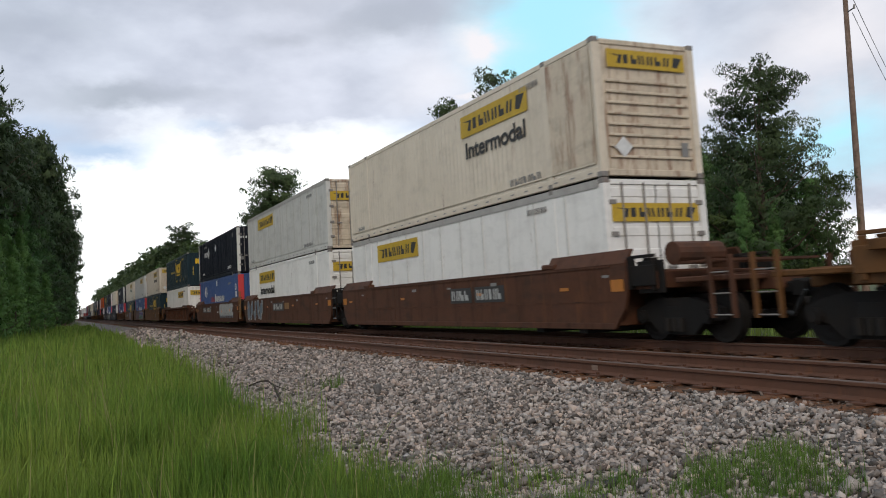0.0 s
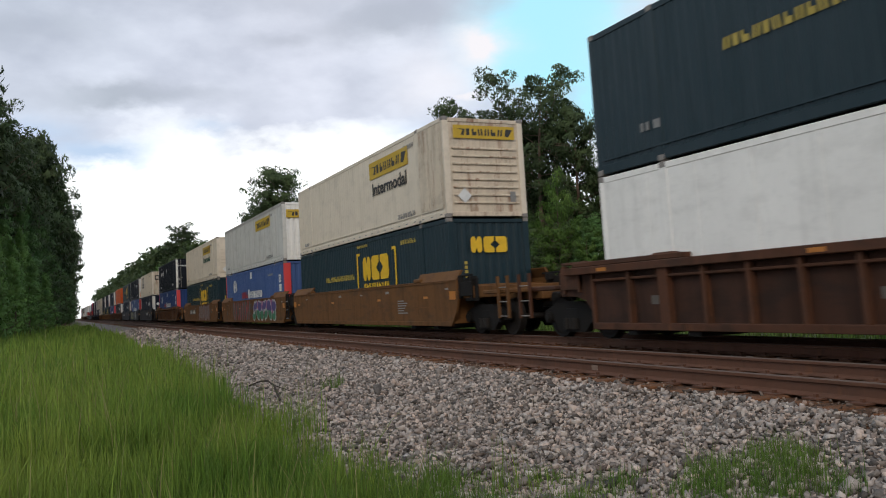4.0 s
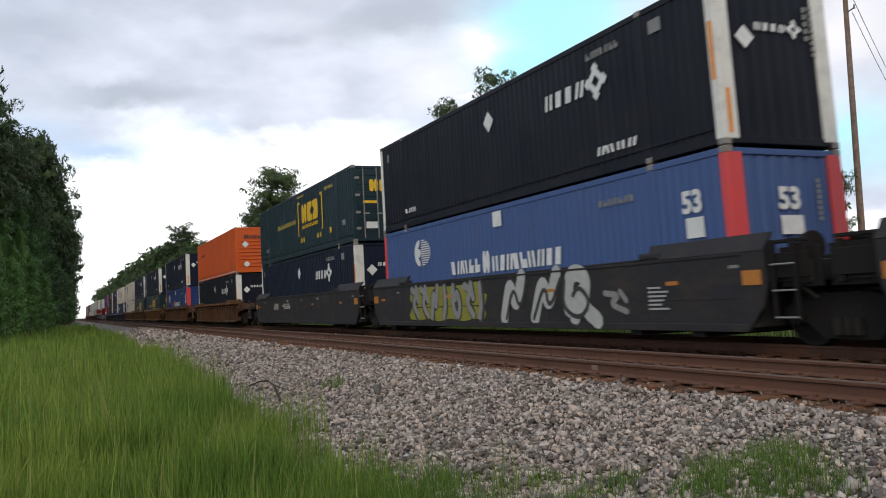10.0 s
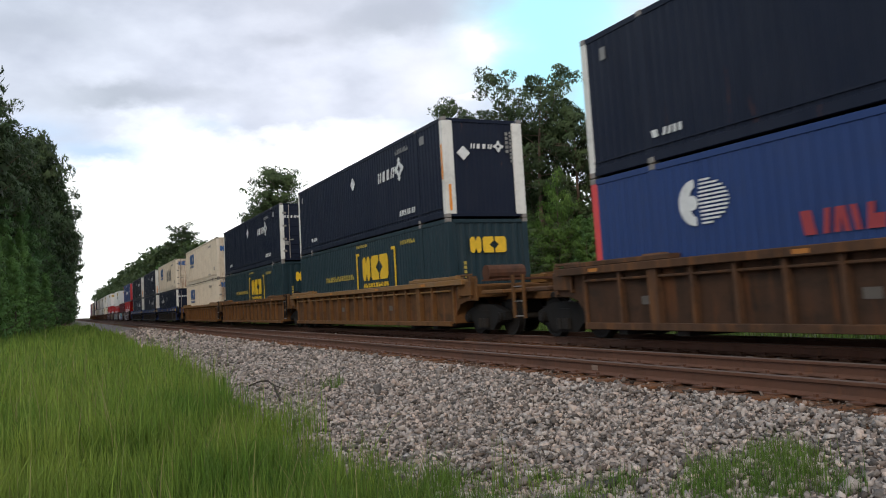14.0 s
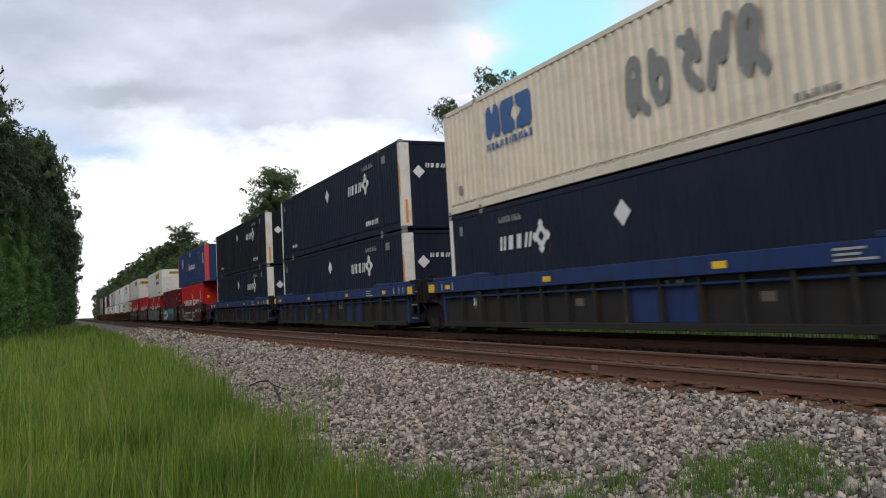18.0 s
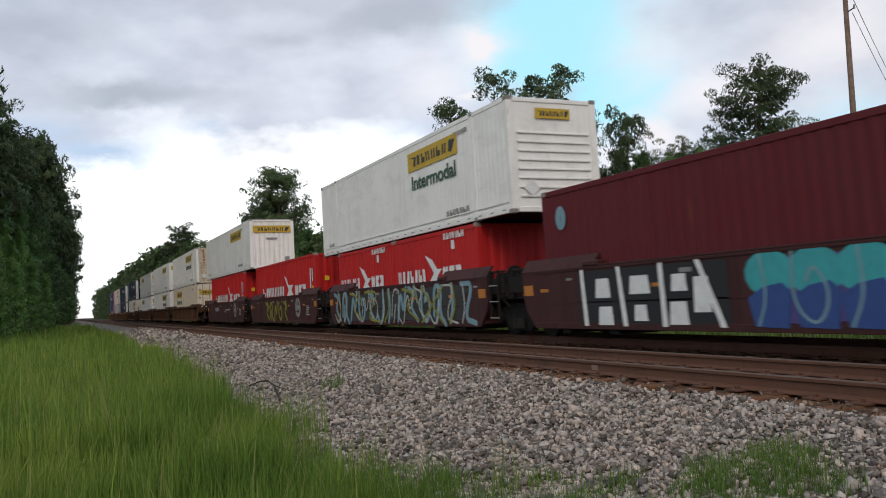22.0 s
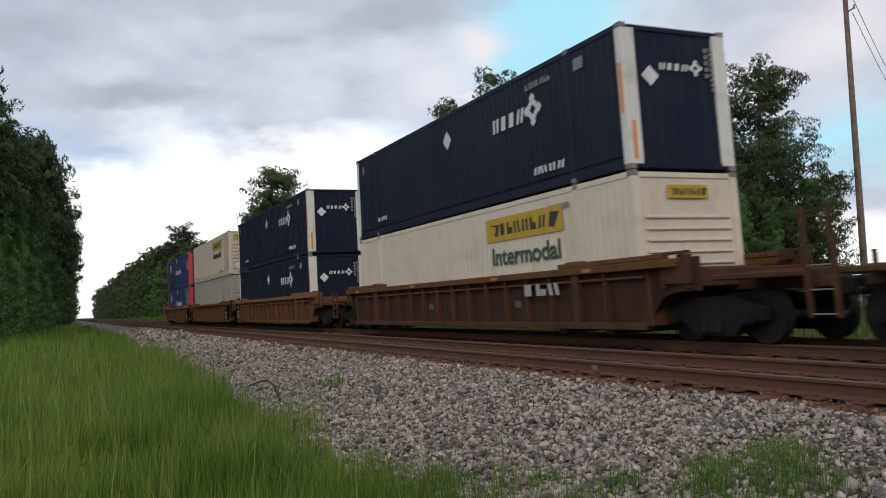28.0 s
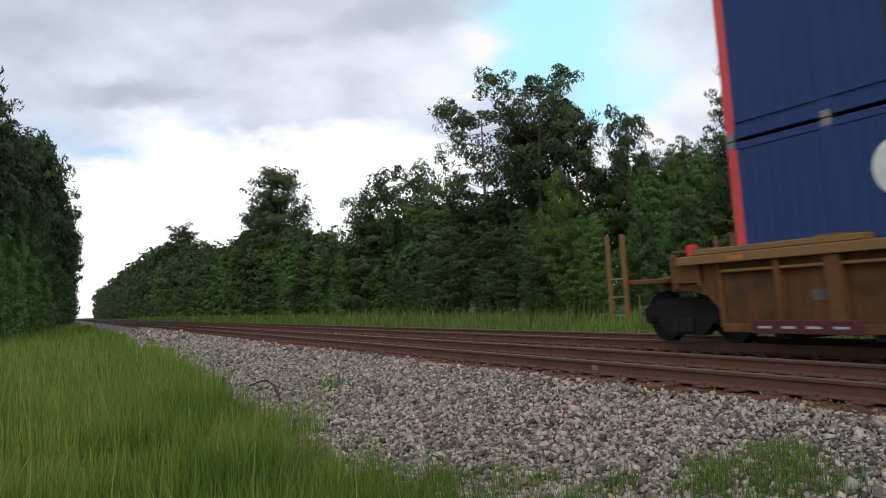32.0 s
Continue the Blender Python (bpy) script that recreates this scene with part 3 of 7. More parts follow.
# ---------------------------------------------------------------- grass
def blades(name, label, areas, material, seed, clear=None, clumps=0):
    """Grass: tapered, bent blades, scattered over areas (x0, x1, y0, y1, per square metre, height, width)."""
    rng = np.random.default_rng(seed)
    vs, fs, total = [], [], 0
    for x0, x1, y0, y1, per, high, wide in areas:
        n = int((x1 - x0) * (y1 - y0) * per)
        x, y = rng.uniform(x0, x1, n), rng.uniform(y0, y1, n)
        if clumps:
            # blades stand in tufts: most are drawn towards their tuft's middle
            k = max(1, n // clumps)
            own = rng.integers(0, k, n)
            loose = (rng.uniform(0, 1, n) < 0.35)[:, None]
            near = np.stack((x[own], y[own]), 1) + rng.normal(0, 3.2 * wide + 0.02, (n, 2))
            x, y = np.where(loose, np.stack((x, y), 1), near).T
        patch = np.array([noise.noise((a * 0.7, b * 0.7, 3.0)) + 0.5 * noise.noise((a * 2.1, b * 2.1, 8.0)) for a, b in zip(x, y)])
        keep = rng.uniform(-0.75, 0.5, n) < patch + 0.25
        if clear is not None:
            keep &= np.array([clear(a, b, c) for a, b, c in zip(x, y, rng.uniform(0, 1, n))])
        x, y, patch = x[keep], y[keep], patch[keep]
        n = len(x)
        z = np.array([max(ground_z(a, b), ballast_profile(b) if -8.3 < b < 4.7 else -9) for a, b in zip(x, y)]) - 0.02
        h = high * np.exp(rng.normal(0, 0.30, n)) * (1 + 0.45 * patch)
        w = wide * rng.uniform(0.6, 1.3, n)
        a = rng.uniform(0, 6.283, n)
        lean = rng.uniform(0.0, 1.0, n) ** 1.8 * 0.62 * h
        side = np.stack((np.cos(a), np.sin(a), 0 * a), 1)
        turn = a + rng.normal(1.57, 0.5, n)
        over = np.stack((np.cos(turn), np.sin(turn), 0 * a), 1)
        root = np.stack((x, y, z), 1)
        ring = []
        for k, wk in ((0.0, 1.0), (0.45, 0.85), (0.8, 0.5)):
            c = root + over * (lean * k ** 2)[:, None] + np.array((0, 0, 1.0)) * (h * k * (1 - 0.12 * k))[:, None]
            ring += [c - side * (w * wk / 2)[:, None], c + side * (w * wk / 2)[:, None]]
        tip = root + over * lean[:, None] + np.array((0, 0, 1.0)) * (h * 0.9)[:, None]
        vs.append(np.stack(ring + [tip], 1).reshape(-1, 3))
        f = np.array(((0, 1, 3), (0, 3, 2), (2, 3, 5), (2, 5, 4), (4, 5, 6)))
        fs.append((f[None] + (np.arange(n) * 7)[:, None, None]).reshape(-1, 3) + total)
        total += 7 * n
    me = joined(name, np.concatenate(vs), np.concatenate(fs), material)
    return tagged(new(name, me), label, "grass", kind="stuff")


def grass_edge(x):
    """The line, in y, where the near grass ends against the stones."""
    return float(np.interp(x, (-120, -56, -30, -22, -16, -12, -10, -9.0, -7.8, -6.6, -6.2, -5.4, -3.6), (-6.6, -6.6, -7.0, -7.2, -7.35, -7.4, -7.3, -7.45, -7.55, -7.6, -7.45, -7.25, -7.0)))


BARE = ((-8.9, -9.66, 0.34), (-8.57, -8.81, 0.3), (-8.98, -7.55, 0.3), (-9.4, -10.35, 0.3), (-7.75, -7.85, 0.32), (-7.9, -9.3, 0.22), (-10.3, -8.4, 0.25), (-9.7, -10.0, 0.25), (-8.67, -9.5, 0.26), (-12.9, -7.0, 0.3))


def near_clear(x, y, r):
    d = grass_edge(x) + 0.4 * noise.noise((x * 1.4, 4.0, 0.0)) - y
    for a, b, c in BARE:
        if (x - a) ** 2 + (y - b) ** 2 < (c * (0.35 + 0.8 * r)) ** 2:
            return False
    return d > 0.3 * r - 0.3 * (r > 0.97)


TUFTS = [(-4.95, -4.92, 0.26), (-4.68, -5.05, 0.34), (-4.95, -5.5, 0.3), (-4.05, -5.35, 0.25), (-4.7, -5.8, 0.35), (-4.3, -5.9, 0.35), (-5.75, -6.35, 0.22), (-5.2, -6.3, 0.25), (-4.5, -5.15, 0.3), (-4.3, -5.25, 0.24), (-4.55, -5.45, 0.3), (-4.25, -5.55, 0.3), (-4.75, -5.65, 0.22), (-5.36, -6.1, 0.25), (-5.9, -6.45, 0.3), (-5.3, -6.7, 0.3), (-14.2, -5.6, 0.26),
         (-6.4, -6.9, 0.3), (-7.3, -7.15, 0.3)]


def low_clear(x, y, r):
    edge = float(np.interp(x, (-9, -7.5, -6.5, -5.6, -5.0, -4.3, -3.6), (-7.5, -7.4, -7.05, -6.65, -6.3, -6.05, -5.9)))
    return y < edge - 0.42 * r + 0.45 * noise.noise((x * 2.1, y * 2.1, 6.0))


def tuft_clear(x, y, r):
    return any((x - a) ** 2 + (y - b) ** 2 < (c * (0.15 + 0.85 * r)) ** 2 for a, b, c in TUFTS)


# taller tufts standing along the meadow's edge: x, y, radius, height
EDGE_TUFTS = ((-34, -6.95, 0.4, 0.45), (-28, -7.05, 0.35, 0.5), (-22.6, -7.2, 0.3, 0.55), (-20.3, -7.3, 0.3, 0.5), (-18.4, -7.35, 0.25, 0.58), (-16.6, -7.4, 0.22, 0.66), (-15.6, -7.4, 0.2, 0.55), (-14.7, -7.45, 0.16, 0.5),
              (-12.6, -7.4, 0.2, 0.42), (-11.2, -7.35, 0.24, 0.46), (-10.5, -7.25, 0.26, 0.52), (-9.9, -7.25, 0.2, 0.46), (-8.6, -7.5, 0.16, 0.34), (-7.9, -7.55, 0.12, 0.30), (-7.2, -7.5, 0.16, 0.36), (-6.9, -7.4, 0.1, 0.30),
              (-6.35, -7.15, 0.12, 0.30), (-5.85, -6.75, 0.12, 0.36), (-5.6, -6.6, 0.10, 0.32), (-5.25, -6.45, 0.12, 0.24))


def build_grass():
    blades("meadow_grass", "tall lush green grass beside the ballast", (
        (-6, -2.2, -12, -6.9, 1300, 0.20, 0.007), (-9, -6, -12.5, -6.9, 1250, 0.32, 0.009), (-16, -9, -14, -6.5, 640, 0.42, 0.014),
        (-30, -16, -16, -6.2, 190, 0.45, 0.028), (-60, -30, -20, -6, 50, 0.46, 0.055), (-130, -60, -24, -6, 12, 0.5, 0.11)), M["grass"], 11, near_clear, 14)
    blades("edge_tufts", "tall dark grass tufts along the ballast's edge", [
        (x - r, x + r, y - r, y + r, 260 / max(0.1, abs(x) / 20) ** 0.8 + 60, h, 0.008 * max(1, abs(x) / 11)) for x, y, r, h in EDGE_TUFTS], M["grass"], 17)
    blades("seeding_grass", "pale seed heads standing in the grass", (
        (-9, -1.5, -12, -7.2, 22, 0.50, 0.007), (-25, -9, -14, -6.6, 14, 0.62, 0.010)), M["grass_dry"], 12, near_clear)
    blades("low_verge_grass", "short bright grass where the stones thin out", ((-9.0, -3.6, -8.4, -5.4, 2500, 0.19, 0.006),), M["grass_weed"], 15, low_clear, 12)
    blades("ballast_weeds", "green weeds growing through the ballast stones", ((-15, -12, -6.2, -5.0, 1500, 0.2, 0.008), (-10, -3, -7.4, -4.6, 3000, 0.125, 0.0055)), M["grass_weed"], 13, tuft_clear, 10)
    blades("far_verge_grass", "rough grass on the far side of the tracks", (
        (-45, -8, 5.0, 14, 42, 0.55, 0.03), (-110, -45, 5.0, 14, 15, 0.6, 0.07), (-240, -110, 5.0, 13, 4, 0.7, 0.16)), M["grass_far"], 14)
    blades("tall_weeds", "tall pale weeds at the wood's edge", ((-45, -18, 10.5, 12.8, 5, 1.0, 0.03), (-80, -45, 10.5, 12.8, 2, 1.1, 0.05)), M["grass_far"], 16)


def build_twig():
    bm = bmesh.new()
    pts = [(-16.3, -6.66, -0.50), (-15.8, -6.58, -0.40), (-15.2, -6.55, -0.34), (-14.4, -6.62, -0.36), (-13.4, -6.75, -0.52)]
    for (p, q), r in zip(zip(pts, pts[1:]), (0.010, 0.013, 0.016, 0.018)):
        cyl(bm, p, q, r, r + 0.003, 7)
    cyl(bm, pts[3], (-13.9, -6.45, -0.44), 0.009, 0.005, 6)
    tagged(new("fallen_branch", mesh_of(bm, "fallen_branch", M["dead_wood"])), "dead bent branch lying on the ballast", "branch")


build_ground()
build_stones()
build_twig()
build_tracks()
build_grass()


# ---------------------------------------------------------------- trees
def leaf_quads(rng, centres, count, spread, size, slim, droop=0.0):
    """Quads scattered round each centre: count per centre, leaning every way."""
    n = len(centres) * count
    c = np.repeat(centres, count, 0)
    d = rng.normal(0, 1, (n, 3))
    d /= np.linalg.norm(d, axis=1, keepdims=True)
    p = c + d * (spread * rng.uniform(0.25, 1.0, n) ** 0.6)[:, None] * np.array((1, 1, 0.75))
    face = d * 0.9 + rng.normal(0, 0.55, (n, 3)) + np.array((0, 0, 0.45))
    face /= np.linalg.norm(face, axis=1, keepdims=True)
    axis = np.cross(face, rng.normal(0, 1, (n, 3))) + d * 0.4 + np.array((0, 0, -droop))
    axis /= np.linalg.norm(axis, axis=1, keepdims=True)
    other = np.cross(face, axis)
    other /= np.linalg.norm(other, axis=1, keepdims=True)
    ln = (size * rng.uniform(0.6, 1.3, n))[:, None]
    wd = ln * slim
    v = np.stack((p - axis * ln * 0.5, p + other * wd * 0.5, p + axis * ln * 0.5, p - other * wd * 0.5), 1)
    return v.reshape(-1, 3)


def clump_cards(rng, centres, radius, count, size, slim, spikes, lift):
    """Foliage in rounded clumps: cards lying on each clump's skin, and spikes that stand out of it, each with the normal of the clump there."""
    n = len(centres) * count
    c = np.repeat(centres, count, 0)
    d = rng.normal(0, 1, (n, 3))
    d[:, 2] += 0.35
    d /= np.linalg.norm(d, axis=1, keepdims=True)
    r = np.repeat(radius * rng.uniform(0.65, 1.25, len(centres)), count)
    p = c + d * (r * rng.uniform(0.45, 1.0, n) ** 0.5)[:, None] * np.array((1, 1, 0.72))
    # the skin's normal follows the clump and, more, the whole crown
    out = c * np.array((1, 1, 0))
    out /= np.linalg.norm(out, axis=1, keepdims=True) + 0.25
    skin = d * 0.55 + out * 0.7 + np.array((0, 0, 0.3))
    skin /= np.linalg.norm(skin, axis=1, keepdims=True)
    face = skin + rng.normal(0, 0.3, (n, 3))
    face /= np.linalg.norm(face, axis=1, keepdims=True)
    axis = np.array((0, 0, lift)) + rng.normal(0, 0.7, (n, 3)) + d * 0.3
    stand = np.tile(np.arange(count) < spikes, len(centres))[:, None]
    axis = np.where(stand, d * 0.8 + np.array((0, 0, lift)) + rng.normal(0, 0.35, (n, 3)), axis)
    axis = np.where(stand, axis, axis - face * (axis * face).sum(1, keepdims=True))
    axis /= np.linalg.norm(axis, axis=1, keepdims=True)
    other = np.cross(face, axis)
    other /= np.linalg.norm(other, axis=1, keepdims=True) + 1e-9
    ln = (size * rng.uniform(0.6, 1.3, n))[:, None]
    wd = np.where(stand, ln * slim * 0.6, ln * slim)
    v = np.stack((p - axis * ln * 0.5, p + other * wd * 0.5, p + axis * ln * 0.5, p - other * wd * 0.5), 1)
    flat = np.cross(v[:, 1] - v[:, 0], v[:, 3] - v[:, 0])
    turn = (flat * skin).sum(1) < 0
    v[turn] = v[turn][:, ::-1]
    return v.reshape(-1, 3), np.repeat(skin, 4, 0)


def tree_meshes(kind, seed, fine):
    """Trunk and limbs as one mesh, crown as another, for a tree 10 m high."""
    rng = np.random.default_rng(seed)
    bm = bmesh.new()
    tips, inner = [], []
    H = 10.0
    bend = rng.normal(0, 0.16, 2)

    def stem(z):
        return Vector((bend[0] * math.sin(z * 0.35), bend[1] * math.sin(z * 0.3 + 1), z))

    rad = {"tall": 0.15, "spread": 0.14, "young": 0.09, "broad": 0.15, "cedar": 0.16}[kind]
    steps = 8 if fine else 4
    for i in range(steps):
        a, b = H * i / steps * 0.97, H * (i + 1) / steps * 0.97
        cyl(bm, stem(a), stem(b), rad * (1 - 0.85 * i / steps), rad * (1 - 0.85 * (i + 1) / steps), 7 if fine else 5, False)
    limbs = {"tall": 34, "spread": 15, "young": 64, "broad": 40, "cedar": 70}[kind]
    for k in range(limbs):
        u = (k + rng.uniform(0, 1)) / limbs
        az = k * 2.4 + rng.normal(0, 0.35)
        if kind == "tall":
            f = 0.36 + 0.62 * u
            reach, rise = (0.25 + 1.7 * math.sin(math.pi * min(1, (1.05 - f) / 0.72)) ** 0.75) * rng.uniform(0.6, 1.12), rng.uniform(0.15, 0.6)
        elif kind == "spread":
            f = 0.52 + 0.44 * u
            reach, rise = (0.5 + 1.9 * math.sin(math.pi * min(1, (1.12 - f) / 0.62)) ** 0.7) * rng.uniform(0.65, 1.2), rng.uniform(0.3, 0.85)
        elif kind == "young":
            f = 0.03 + 0.93 * u ** 0.9
            reach, rise = (0.10 + 2.0 * (1.0 - f) ** 0.8) * rng.uniform(0.6, 1.12), rng.uniform(0.3, 0.6)
        elif kind == "cedar":
            f = 0.04 + 0.86 * u
            reach, rise = (0.8 + 1.6 * (1.0 - f ** 2.6)) * rng.uniform(0.5, 1.1), rng.uniform(0.3, 1.0)
        else:
            f = 0.08 + 0.82 * u
            reach, rise = (0.5 + 2.2 * math.sin(math.pi * (0.15 + 0.75 * f)) ** 0.8) * rng.uniform(0.55, 1.12), rng.uniform(0.2, 0.8)
        p = stem(f * H * 0.95)
        out = Vector((math.cos(az), math.sin(az), 0))
        q = p + out * reach + Vector((0, 0, reach * rise))
        q.z = min(q.z, H * 1.03)
        mid = (p + q) / 2 + Vector((0, 0, -0.12 * reach))
        side = out.cross(Vector((0, 0, 1)))
        # twigs leave the outer half of the limb; each ends in a few tufts
        twigs = {"tall": 6, "spread": 8, "young": 3, "broad": 5, "cedar": 4}[kind]
        for i in range(twigs):
            v = 1.0 if i == 0 else rng.uniform(0.35, 1.0)
            on = p * (1 - v) ** 2 + mid * 2 * v * (1 - v) + q * v * v
            off = side * rng.normal(0, 0.22 * reach + 0.08) + Vector((0, 0, abs(rng.normal(0, 0.14 + 0.08 * reach)))) + out * rng.normal(0, 0.12)
            if i == 0:
                off = Vector((0, 0, 0.05))
            end = on + off
            if fine == 2 and kind in ("spread", "tall") and i:
                cyl(bm, on, end, 0.018, 0.008, 3, False)
            w = (out * {"tall": 0.55, "spread": 0.5, "young": 0.45, "broad": 0.7, "cedar": 0.3}[kind] + off * 0.6 + Vector((0, 0, {"tall": 0.6, "spread": 0.6, "young": 0.8, "broad": 0.4, "cedar": 1.0}[kind]))).normalized()
            tips.append(end + w * 0.1)
            inner.append(p * 0.35 + end * 0.65)
        if fine or rng.uniform() < 0.3:
            cyl(bm, p, mid, rad * 0.32 * (1.1 - f), rad * 0.22 * (1.1 - f), 4, False)
            cyl(bm, mid, q, rad * 0.22 * (1.1 - f), 0.01, 4, False)
    tips += [stem(H * 0.97), stem(H * 0.93)]
    c = np.array([t[:] for t in tips])
    radius, count, size, slim, spikes, lift = {"tall": (0.36, 44, 0.23, 0.32, 14, 0.5), "spread": (0.40, 84, 0.17, 0.42, 20, 0.5), "young": (0.30, 42, 0.23, 0.28, 16, 1.0),
                                               "broad": (0.46, 46, 0.18, 0.6, 6, 0.1), "cedar": (0.34, 96, 0.135, 0.34, 40, 1.0)}[kind]
    share, grow = ((0.26, 1.9), (0.5, 1.4), (1.0, 1.0))[fine]
    v, skin = clump_cards(rng, c, radius, int(count * share), size * grow, slim, int(spikes * share), lift)
    # older, shaded foliage close to the limbs
    if kind != "spread":
        dense, under = clump_cards(rng, np.array([t[:] for t in inner]), 0.3, (3, 6, 22)[fine], (0.62, 0.42, 0.17)[fine], 0.55, 0, 0.1)
        v, skin = np.concatenate((v, dense)), np.concatenate((skin, under))
    f = np.arange(len(v)).reshape(-1, 4)
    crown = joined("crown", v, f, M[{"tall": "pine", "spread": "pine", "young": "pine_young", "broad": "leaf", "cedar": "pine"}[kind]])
    crown.shade_smooth()
    crown.normals_split_custom_set_from_vertices(skin.tolist())
    return mesh_of(bm, "trunk", M["bark"]), crown


TREES = {(k, fine): [tree_meshes(k, 20 + 7 * i + 100 * j, fine) for i in range(3 if k != "cedar" else 1)] for j, k in enumerate(("tall", "young", "broad", "cedar", "spread")) for fine in (0, 1, 2)}
TREE_TAGS = {"tall": ("pine_tree", "tall dark green pine with a long bare trunk", "pine tree"),
             "young": ("young_pine", "bushy bright green young pine branched to the ground", "pine tree"),
             "broad": ("broadleaf_tree", "dense dark green broadleaf tree at the wood's edge", "tree"),
             "spread": ("pine_tree", "tall open-crowned pine with needles in rounded clumps", "pine tree"),
             "cedar": ("cedar_tree", "large dense dark green cedar standing alone", "tree")}


def tree(kind, x, y, high, wide=1.0, which=0, turn=0.0, label="", crown_mat=None, level=None):
    name, text, cat = TREE_TAGS[kind]
    if level is None:
        level = (2 if x > -60 and y < 18.8 or x > -46 and y < 24 else 1 if x > -90 and y < 20 else 0) if y > 0 else (2 if -100 < x < -72 else 1 if -72 <= x or x > -150 else 0)
    trunk, crown = TREES[(kind, level)][which % (1 if kind == "cedar" else 3)]
    t = thing(name, label or text, cat, group="woods along the line")
    s = high / 10.0
    t.matrix_world = pose(x, y, ground_z(x, y) - 0.05, 0, 0, turn) @ Matrix.Diagonal((s * wide, s * wide, s, 1))
    part("trunk", trunk, None, t)
    if crown_mat:
        key = (crown.name, crown_mat)
        if key not in OTHER_CROWNS:
            c2 = crown.copy()
            c2.materials.clear()
            c2.materials.append(M[crown_mat])
            OTHER_CROWNS[key] = c2
        crown = OTHER_CROWNS[key]
    part("crown", crown, None, t)
    return t


OTHER_CROWNS = {}


def canopy(x):
    """Height of the wood on the far side at x."""
    return float(np.interp(-x, (20, 29, 35, 45, 60, 86, 110, 144, 200, 290, 520), (5.6, 7.2, 8.6, 9.6, 10.6, 10.6, 12.8, 15.0, 17, 19, 17)))


def build_trees():
    rng = random.Random(8)
    # single trees that stand out of the far wood
    for kind, x, y, h, wide, w in (("spread", -53.6, 18, 15.2, 1.0, 0), ("tall", -49.0, 19, 13.4, 0.9, 1), ("spread", -45.4, 18, 15.3, 1.0, 2), ("spread", -47.8, 19.4, 13.8, 0.85, 1), ("tall", -42.5, 18.5, 12.8, 0.85, 0), ("spread", -37.6, 18.6, 11.3, 0.55, 1),
                                   ("tall", -117.0, 18, 21.6, 1.15, 1), ("tall", -124.0, 19, 18.5, 1.0, 2), ("tall", -133.0, 18, 18.0, 1.0, 0), ("tall", -218.0, 18, 23.0, 1.2, 2),
                                   ("broad", -74.0, 18, 14.4, 0.9, 0), ("broad", -68.0, 18.5, 13.8, 0.8, 1), ("broad", -81.0, 18.0, 12.8, 0.8, 2), ("broad", -62.5, 19, 12.8, 0.8, 0),
                                   ("young", -41.5, 21.0, 10.4, 0.95, 0), ("young", -38.6, 20.4, 9.8, 0.95, 1), ("young", -36.0, 20.2, 9.0, 1.0, 2), ("young", -33.6, 20.0, 8.6, 1.0, 0), ("young", -31.2, 19.4, 7.8, 1.0, 1), ("cedar", -37.0, 25.0, 10.2, 1.3, 0), ("cedar", -33.0, 24.6, 9.2, 1.3, 0), ("cedar", -41.0, 25.5, 10.8, 1.3, 0), ("young", -31.4, 14.4, 6.0, 0.95, 0), ("young", -29.2, 14.5, 6.3, 0.95, 2), ("young", -27.2, 14.2, 5.4, 0.95, 1), ("cedar", -26.4, 17.2, 11.3, 1.1, 0), ("young", -25.2, 14.6, 5.4, 0.8, 1), ("young", -24.4, 15.4, 4.6, 0.85, 2), ("broad", -24.2, 18.0, 6.2, 0.75, 1)):
        tree(kind, x, y, h, wide, w, rng.uniform(0, 360), level=2)
    # front row of young pines, then the wood itself
    for dist, y, lo, hi, kinds, x_near, x_far in ((3.2, 14.0, 0.34, 0.70, ("young", "young", "young", "broad"), -27, -110), (3.4, 17.0, 0.58, 1.0, ("young", "young", "broad"), -29, -130),
                                                  (4.4, 21.0, 0.80, 1.06, ("broad", "young", "broad", "tall"), -31, -150), (4.2, 25.0, 0.84, 1.04, ("broad", "broad", "young"), -31, -84), (6.0, 15.0, 0.4, 0.85, ("young", "young", "broad"), -112, -250),
                                                  (7.0, 19.0, 0.75, 1.1, ("broad", "tall", "young"), -132, -262)):
        x = x_near
        while x > x_far:
            k = rng.choice(kinds)
            h = canopy(x) * rng.uniform(lo, hi)
            tree(k, x + rng.uniform(-0.8, 0.8), y + rng.uniform(-1.0, 1.2), h, rng.uniform(0.9, 1.2) * (1.25 if dist > 5 else 1.0) * min(1.35, 9 / h + 0.35), rng.randrange(3), rng.uniform(0, 360))
            x -= dist * rng.uniform(0.8, 1.2)
    # paler saplings in front
    for x, y, h, w in ((-36.5, 13.2, 7.6, 0.55), (-38.2, 13.6, 5.8, 0.6), (-33.2, 12.6, 4.2, 0.7), (-31.2, 12.2, 2.6, 1.1), (-34.0, 12.0, 2.0, 1.2)):
        tree("broad", x, y, h, w, rng.randrange(3), rng.uniform(0, 360), "slender pale green sapling before the pines", "leaf_bright")
    # the near side of the line
    for x, y, h, w in ((-46, -17.4, 14.0, 0.9), (-54, -17.5, 16.0, 0.95), (-62, -16.2, 17.5, 0.95), (-71, -15.6, 18.0, 0.95), (-80, -14.6, 17.5, 0.95), (-90, -13.6, 17.5, 0.9),
                       (-101, -12.6, 18.0, 0.9), (-113, -12.0, 18.5, 0.9), (-127, -11.4, 18.0, 0.9), (-142, -10.8, 18.0, 0.9), (-160, -10.2, 18.5, 0.9), (-182, -9.8, 18.5, 0.9),
                       (-206, -9.4, 19, 0.95), (-235, -9.2, 19, 1.0)):
